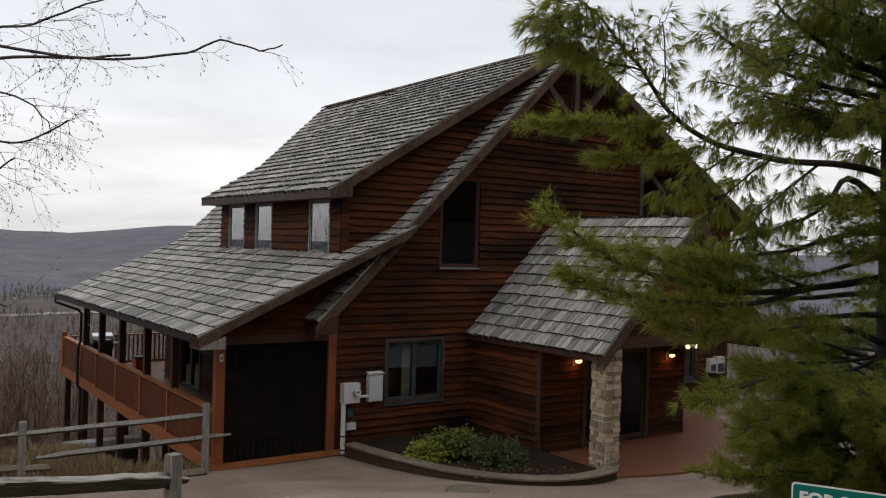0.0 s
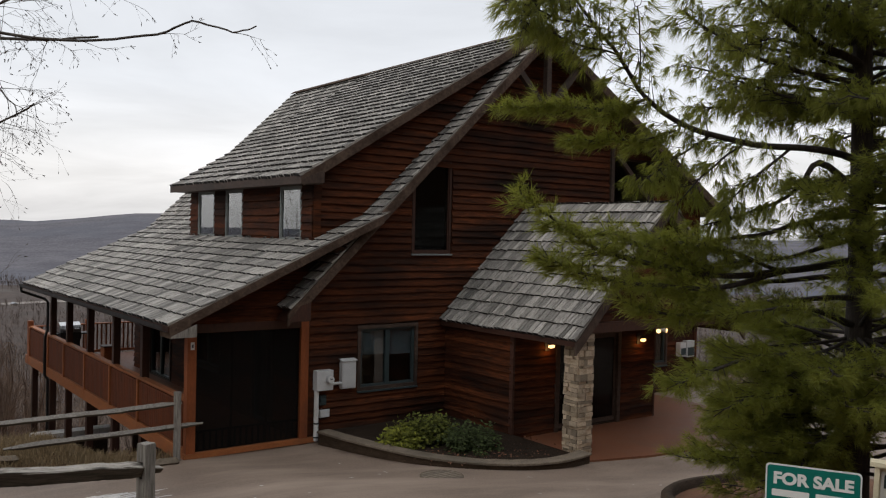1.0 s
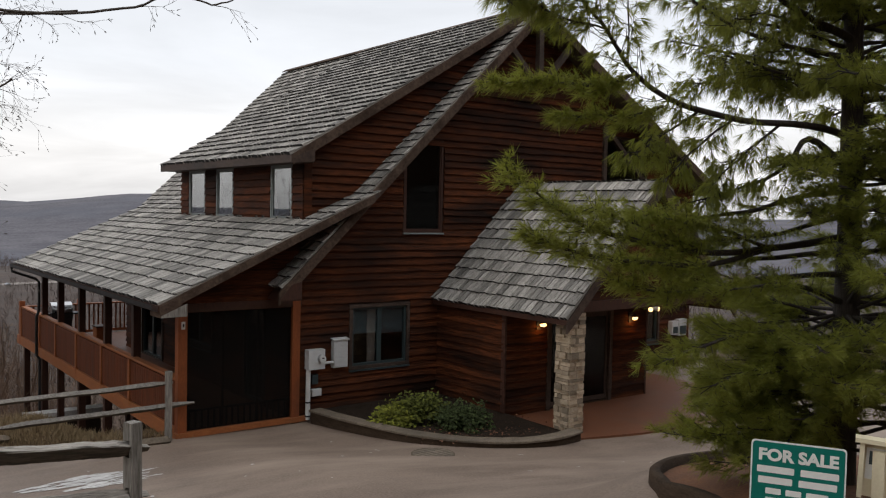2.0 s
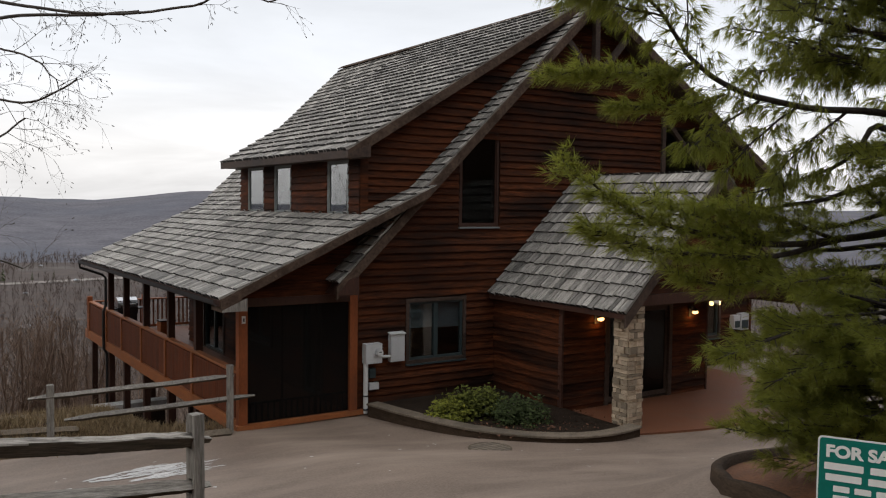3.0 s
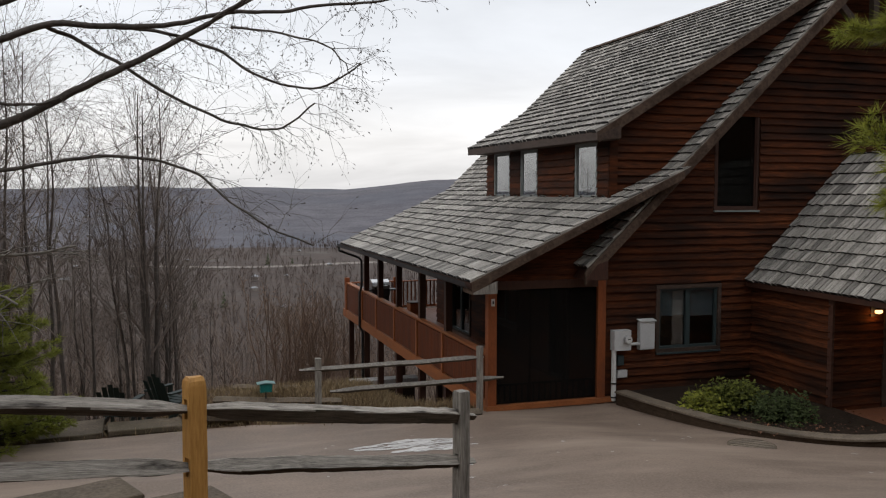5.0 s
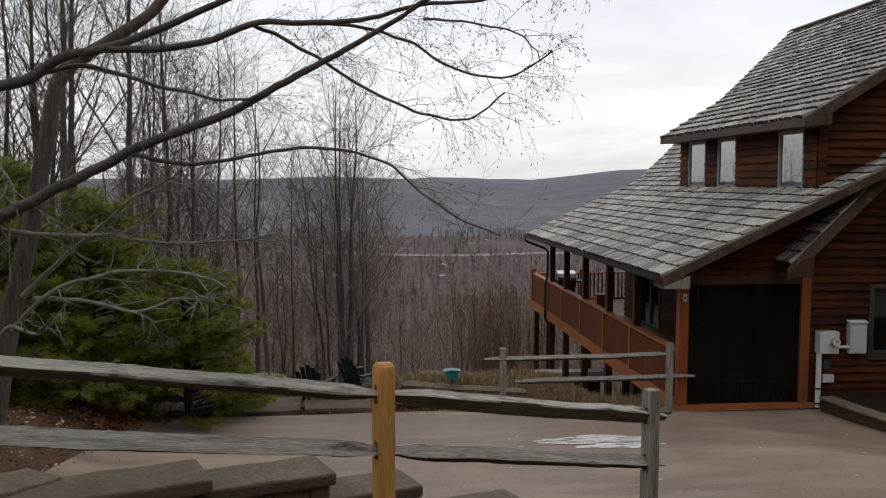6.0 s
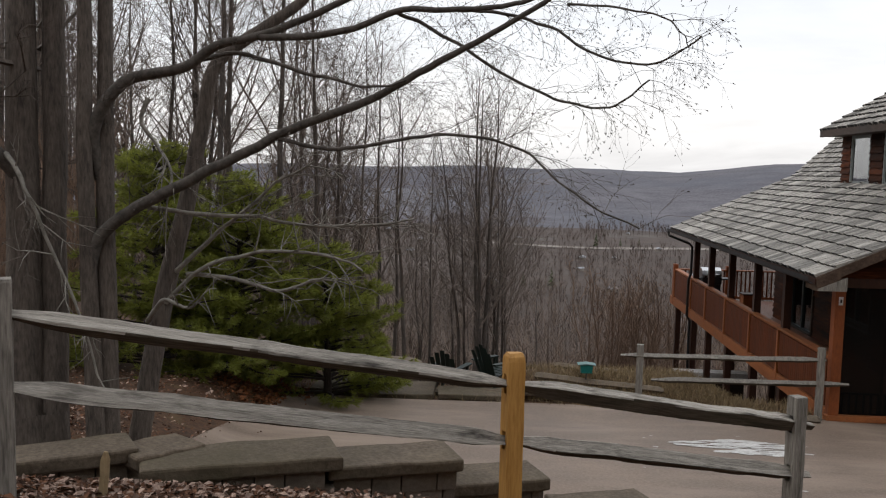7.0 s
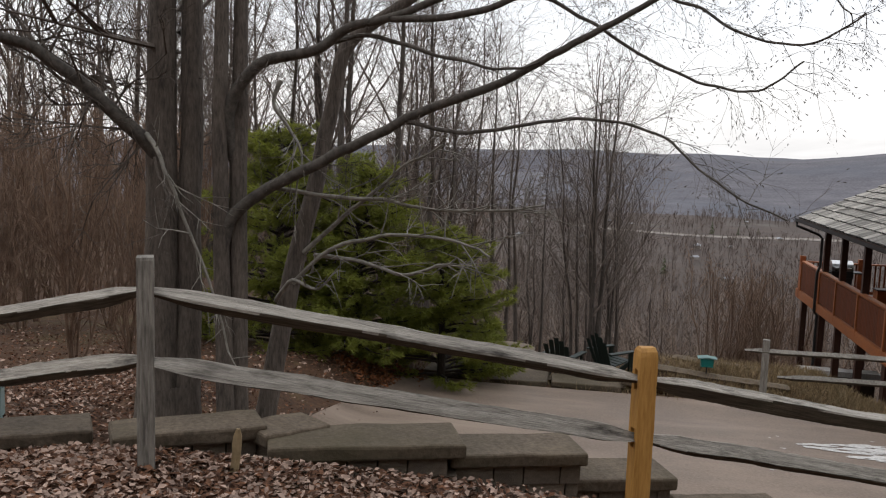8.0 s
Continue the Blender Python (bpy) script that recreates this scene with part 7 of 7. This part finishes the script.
def roadside_pine(x, y, z, height, r):
    rnd = random.Random(21)
    tree = thing("pine_tree", "roadside white pine with long soft-needled boughs over the bed", "tree", group="pines")
    trunk, wood, leaf = Geo(), Geo(), Geo()
    tapered(trunk, bent([(x, y, z - 0.3), (x, y, z + height * 0.35), (x - 0.05, y + 0.05, z + height * 0.7), (x - 0.03, y, z + height)], 6, 0.015, 21), r, 0.03, 12)
    for i, (pts, r0, start, twig, gap, airy) in enumerate(PINE_LIMBS):
        bough(wood, leaf, bent(pts, 4, 0.02, 71 + i), r0, rnd, start, twig, gap, 0.115, 17, 6, 0.0025, airy)
    # the rest of the crown: count, heights, lengths, bearings, brushes
    for n, h0, h1, l0, l1, a0, a1, airy in ((44, 0.5, 1.85, 0.7, 1.4, 60, 200, 0), (28, 0.5, 1.9, 0.8, 1.6, 200, 310, 0), (10, 0.5, 1.0, 1.1, 1.5, 110, 185, 0), (12, 2.3, 3.1, 0.5, 1.1, 195, 300, 0), (66, 3.7, 6.6, 0.5, 1.3, -60, 300, 6), (30, 3.7, 6.2, 0.4, 1.0, 90, 320, 0), (24, 5.2, 8.2, 0.7, 1.5, 0, 360, 6), (34, 0.8, 3.6, 0.7, 1.5, -80, 60, 0), (24, 1.0, 3.4, 0.5, 1.0, 190, 300, 0), (20, 3.6, 5.6, 0.4, 0.9, -40, 60, 0)):
        for k in range(n):
            az, length = radians(rnd.uniform(a0, a1)), rnd.uniform(l0, l1)
            o, d = V((x, y, z + rnd.uniform(h0, h1))), V((math.cos(az), math.sin(az), 0))
            sag = rnd.uniform(-0.1, 0.3) * length
            pts = [o, o + d * length * 0.4 + V((0, 0, sag * 0.6)), o + d * length * 0.75 + V((rnd.gauss(0, 0.1), rnd.gauss(0, 0.1), sag * 0.9)), o + d * length + V((rnd.gauss(0, 0.12), rnd.gauss(0, 0.12), sag))]
            bough(wood, leaf, bent(pts, 3, 0.03, 21 + k + h0), 0.022, rnd, 0.3, 0.46, 0.08, 0.115, 17, 6, 0.0025, airy)
    part("trunk", trunk, PINE_BARK, tree, smooth=True)
    part("branchwood", wood, PINE_BARK, tree, smooth=True)
    part("crown", leaf, NEEDLE, tree)
    return tree


roadside_pine(2.06, -11.4, 1.6, 8.8, 0.15)
for i, (x, y, h, rr) in enumerate(((-11.4, -1.2, 3.7, 1.9), (-10.1, -0.8, 3.3, 1.85), (-8.75, -0.1, 2.7, 1.6))):
    pine("young_pine", "dense young pine at the edge of the drive", x, y, ground_z(x, y), h, 0.09, lambda f, rr=rr: rr * (1 - f) ** 0.7 + 0.15, 0.15, 30 + i, 0.24, 9, 0.13, 13, 0.12, 5, 0.0055, leaf_mat=YOUNG_NEEDLE)

# ------------------------------------------------------------------ woods on the slope
WOODS = [bare_tree("bare_tree", "slender leafless tree on the wooded slope", 300 + i, h, r, 0.3, sp, 14, 3, st, WOODS_BARK, 0.03, TWIG, "woodland trees")
         for i, (h, r, sp, st) in enumerate(((13, 0.105, 0.46, 1), (12, 0.09, 0.54, 1), (14, 0.11, 0.44, 1), (11, 0.1, 0.5, 2), (12, 0.12, 0.44, 3)))]
BRUSH = [bare_tree("bare_shrub", "reddish-brown leafless brush on the slope", 320 + i, 5.0, 0.03, 0.12, 0.4, 7, 2, 7, RED_TWIG, 0.10, RED_TWIG, "slope brush") for i in range(2)]
EYE = (-5.7, -15.0)


def stand(kind, az, far, scale, turn, sink=0.0):
    """Sets a tree at a bearing (degrees left of north) and distance from the foot of the drive."""
    x, y = EYE[0] - far * math.sin(radians(az)), EYE[1] + far * math.cos(radians(az))
    m = Matrix.Translation((x, y, ground_z(x, y) - sink)) @ Matrix.Rotation(turn, 4, "Z") @ Matrix.Diagonal((scale, scale, scale, 1))
    return m


def plant(kinds, spots):
    used = set()
    for k, az, far, s, turn in spots:
        src = kinds[k % len(kinds)]
        m = stand(src, az, far, s, turn)
        if src.name not in used:
            used.add(src.name)
            src.matrix_basis = m
        else:
            c = copy_thing(src, Matrix.Identity(4))
            c.matrix_basis = m


rnd = random.Random(91)
spots = [(4, 1.3, 24.0, 0.92, 0.3), (3, 0.2, 25.5, 0.85, 1.0), (3, 2.0, 25.0, 0.8, 2.2), (0, -0.4, 27, 0.7, 3.0), (4, 11.2, 26, 0.9, 5.1), (3, 5.4, 33, 0.85, 0.9), (0, 4.6, 29, 0.8, 2.0), (1, 6.4, 24, 0.9, 0.5), (2, 8.6, 27, 0.95, 4.0), (1, -2.4, 36, 0.72, 4.4), (0, 3.2, 40, 0.85, 1.4), (2, -5.0, 46, 0.6, 2.2), (1, 2.4, 44, 0.9, 3.3), (2, 0.4, 33, 1.0, 0.4), (0, -0.6, 36.5, 0.95, 2.6), (2, 1.6, 38, 1.05, 5.0), (1, 3.0, 34, 0.95, 1.1), (2, 7.4, 31, 1.0, 3.7), (0, 9.8, 29, 1.0, 0.2)]
for i in range(9):
    spots.append((rnd.randrange(5), rnd.uniform(9, 34), rnd.uniform(17, 32), rnd.uniform(0.85, 1.15), rnd.uniform(0, 6)))
for i in range(14):
    spots.append((rnd.randrange(5), rnd.uniform(9, 50), rnd.uniform(30, 60), rnd.uniform(0.9, 1.3), rnd.uniform(0, 6)))
spots += [(0, 15, 19, 1.0, 1.0), (2, 18, 20, 1.05, 2.0), (1, 22, 22, 1.0, 3.0), (2, 12.5, 23, 1.0, 5.0), (3, 26, 19, 1.0, 0.7), (4, 29, 24, 1.1, 1.9)]
plant(WOODS, spots)
spots = [(i, az, far, s, i * 1.3) for i, (az, far, s) in enumerate(((-10.0, 26, 1.0), (-11.8, 30, 1.1), (-8.2, 28, 1.0), (-12.6, 33, 1.1), (-10.8, 34, 1.2), (-6.6, 27, 1.1), (-7.8, 30, 1.2), (30, 13.5, 0.75), (32, 11.5, 0.65), (35, 12.2, 0.7), (40, 13.5, 0.6), (38, 16, 0.7), (28, 17, 0.8), (36, 20, 0.8), (25, 20, 0.9), (33, 17, 0.8), (35, 16, 0.75), (37, 18, 0.8), (39, 17, 0.8), (41, 16, 0.75), (43, 18, 0.8), (45, 17, 0.8), (34, 22, 0.9), (38, 23, 0.9), (42, 22, 0.9), (31, 21, 0.9), (46, 21, 0.9), (48, 18, 0.8), (29, 24, 0.9)))]
plant(BRUSH, spots)


def simple_tree(g, x, y, z, h, rnd, twigs=9, wide=0.35, fat=1.0):
    """A far tree: a stem and a fan of fine branches."""
    b = len(g.v)
    w = (h * 0.008 + 0.02) * fat
    v = w / fat
    g.add([(x - v, y, z), (x + v, y, z), (x, y - v, z), (x, y, z + h)], [(0, 1, 3), (1, 2, 3), (2, 0, 3)])
    for k in range(twigs):
        t = rnd.uniform(0.25, 0.85)
        a, l = rnd.uniform(0, 6.28), h * rnd.uniform(0.2, wide)
        p = V((x, y, z + h * t))
        q = p + V((math.cos(a) * l * 0.6, math.sin(a) * l * 0.6, l * 0.9))
        s = V((-math.sin(a), math.cos(a), 0)) * (w * 0.5)
        g.add([tuple(p - s), tuple(p + s), tuple(q)], [(0, 1, 2)])
        for j in range(3):
            u = p.lerp(q, rnd.uniform(0.3, 0.9))
            e = u + V((rnd.gauss(0, 0.12), rnd.gauss(0, 0.12), rnd.uniform(0.05, 0.2))) * h
            g.add([tuple(u - s * 0.6), tuple(u + s * 0.6), tuple(e)], [(0, 1, 2)])


rnd = random.Random(17)
near_woods, far_woods = Geo(), Geo()
for i in range(2000):
    az, far = rnd.uniform(-40, 60), 40 + 150 * rnd.random() ** 1.3
    x, y = EYE[0] - far * math.sin(radians(az)), EYE[1] + far * math.cos(radians(az))
    if -1 < x < 17 and y < 14:
        continue
    if az > 26 and i % 5 > 1:
        continue
    tall = 0.95 if az > 9 else 0.5
    simple_tree(near_woods, x, y, ground_z(x, y) - 0.5, rnd.uniform(8, 15) * tall, rnd, 12, 0.4)
for i in range(14000):
    az, far = rnd.uniform(-60, 60), 190 + 900 * rnd.random() ** 0.9
    x, y = EYE[0] - far * math.sin(radians(az)), EYE[1] + far * math.cos(radians(az))
    if noise.noise((x / 90, y / 90, 7)) < -0.22 or 700 < far < 800 and az < 6 and rnd.random() < 0.8:
        continue
    simple_tree(far_woods, x, y, ground_z(x, y) - 1, rnd.uniform(7, 13), rnd, 6, 0.5, 1.4 + far / 300)
for i in range(4200):
    az, far = rnd.uniform(-28, 12), 75 + 380 * rnd.random() ** 1.4
    x, y = EYE[0] - far * math.sin(radians(az)), EYE[1] + far * math.cos(radians(az))
    if -1 < x < 17 and y < 14 or noise.noise((x / 40, y / 40, 2)) < -0.3:
        continue
    simple_tree(near_woods, x, y, ground_z(x, y) - 0.5, rnd.uniform(5, 10.5), rnd, 10, 0.42, 0.8 + far / 300)
evergreens = Geo()
for i in range(150):
    az, far = rnd.uniform(-30, 40), 260 + 700 * rnd.random()
    x, y = EYE[0] - far * math.sin(radians(az)), EYE[1] + far * math.cos(radians(az))
    if noise.noise((x / 60, y / 60, 3)) < 0.12:
        continue
    z, h = ground_z(x, y) - 1, rnd.uniform(8, 15)
    for k in range(26):
        t, a = 0.1 + 0.88 * k / 26, k * 2.4
        l = h * 0.2 * (1.05 - t)
        p = V((x, y, z + h * t))
        q = V((math.cos(a) * l, math.sin(a) * l, -0.3 * l))
        s = V((-math.sin(a), math.cos(a), 0)) * l * 0.6
        evergreens.add([tuple(p + V((0, 0, l * 0.6))), tuple(p + q + s), tuple(p + q - s)], [(0, 1, 2)])
tagged(part("valley_evergreens", evergreens, DARK_LEAF, kind="stuff"), "dark evergreens scattered across the valley", "woods")
tagged(part("slope_woods", near_woods, SLOPE_TWIG, kind="stuff"), "leafless woods on the steep slope", "woods")
tagged(part("valley_woods", far_woods, VALLEY_TWIG, kind="stuff"), "grey leafless woods across the valley floor", "woods")

# road, fields and roofs in the valley
def valley_strip(name, label, far0, far1, az0, az1, mat, lift=1.0):
    g = Geo()
    n = 40
    for i in range(n + 1):
        az = az0 + (az1 - az0) * i / n
        for f in (far0, far1):
            f += 14 * math.sin(i * 0.35)
            x, y = EYE[0] - f * math.sin(radians(az)), EYE[1] + f * math.cos(radians(az))
            g.v.append((x, y, ground_z(x, y) + lift))
    g.f = [(2 * i, 2 * i + 1, 2 * i + 3, 2 * i + 2) for i in range(n)]
    return tagged(part(name, g, mat), label, "road", kind="structure")


PALE_FIELD = material("pale_winter_field", (0.13, 0.105, 0.088), (0.3, 0.265, 0.235), 0.03, 0.95, 0)
valley_strip("road", "pale road along the valley floor", 765, 785, -34, 3, PALE_FIELD, 0.6)
ROOF_PALE = material("pale_roof", (0.2, 0.205, 0.22), (0.4, 0.41, 0.43), 0.5, 0.7, 0)
rnd = random.Random(23)
far_house = thing("far_house", "small pale house far down in the valley", "house", group="valley houses")
part("wall", Geo().box(-2.6, 2.6, -2, 2, 0, 2.6), PALE_FIELD, far_house)
part("roof", Geo().prism([(-2.9, -2.3, 2.6), (-2.9, 0, 4), (-2.9, 2.3, 2.6)], (5.8, 0, 0)), ROOF_PALE, far_house)
for i in range(44):
    az = rnd.uniform(-14, 20) if i % 3 else rnd.uniform(0, 14)
    far = rnd.uniform(420, 940) if i % 2 or az < 2 else rnd.uniform(900, 1900)
    x, y = EYE[0] - far * math.sin(radians(az)), EYE[1] + far * math.cos(radians(az))
    big = rnd.uniform(0.55, 0.95) * (1 + far / 1800)
    m = Matrix.Translation((x, y, ground_z(x, y) + 1)) @ Matrix.Rotation(rnd.uniform(0, 3), 4, "Z") @ Matrix.Diagonal((big, big, big * 0.8, 1))
    copy_thing(far_house, m)
far_house.matrix_basis = Matrix.Translation((-150, 420, ground_z(-150, 420) + 1))

# ------------------------------------------------------------------ roof coverings, piece by piece
shingles(porch_roof, (-0.57, FRONT, 2.55), (0, 1, 0), (1, 0, PORCH), 12.1, 4.9, 0.318, lambda p: p.y + 0.5 * p.x, 300, seed=3, thick=0.05, inside=lambda p: p.x < 3.95 and (p.y < 0.02 or p.x < 2.63 or p.y > 6.76))
shingles(dorm_roof, (DX, D0, dormer_z(DX) + 0.06), (0, 1, 0), (1, 0, EASY), D1 - D0, 7.39, 0.285, lambda p: p.y + 0.3 * p.x, 300, seed=5, thick=0.064)
shingles(main_roof, (1.87, RAKE, 2.75), (0, 1, 0), (1, 0, STEEP), 0.6, 9.17, 0.24, lambda p: p.z, 300, seed=7, thick=0.056)
shingles(main_roof, (1.87, 6.79, 2.75), (0, 1, 0), (1, 0, STEEP), 5.81, 9.17, 0.22, lambda p: p.z, 0, seed=8, thick=0.06, inside=lambda p: p.y > 6.8 and p.z > porch_z(p.x) - 0.15)
shingles(portico_roof, (PX0 - 0.02, PY - 0.04, PZ0), (0, 1, 0), (1, 0, 1.023), 4.2, 3.72, 0.31, lambda p: p.z + 0.4 * p.y, 300, (0.09, 0.19), seed=9, thick=0.065)
# the slopes that face away
shingles(right_roof, (15.72, RAKE, right_z(15.72)), (0, 1, 0), (-1, 0, 0.575), 13.18, 8.3, 0.28, lambda p: p.z, 0, seed=11, thick=0.05)
shingles(portico_roof_far, (PX1 + 0.02, PY - 0.04, PZ0), (0, 1, 0), (-1, 0, 1.023), 4.2, 3.72, 0.31, lambda p: p.z, 0, (0.09, 0.19), seed=12, thick=0.06)
# ridge boards along the top
for sx, slope_ in ((-1, 0.6), (1, 0.575)):
    for k in range(9):
        y0, y1 = RAKE + k * 1.464, RAKE + k * 1.464 + 1.456
        a, b = V((RIDGE_X, y0, RIDGE_Z + 0.115)), V((RIDGE_X + sx * 0.15, y0, RIDGE_Z + 0.115 - 0.15 * slope_))
        part("ridge_board", Geo().prism([a, b, b + V((0, y1 - y0, 0)), a + V((0, y1 - y0, 0))], (0, 0, -0.03)), GREY_TRIM, main_roof)
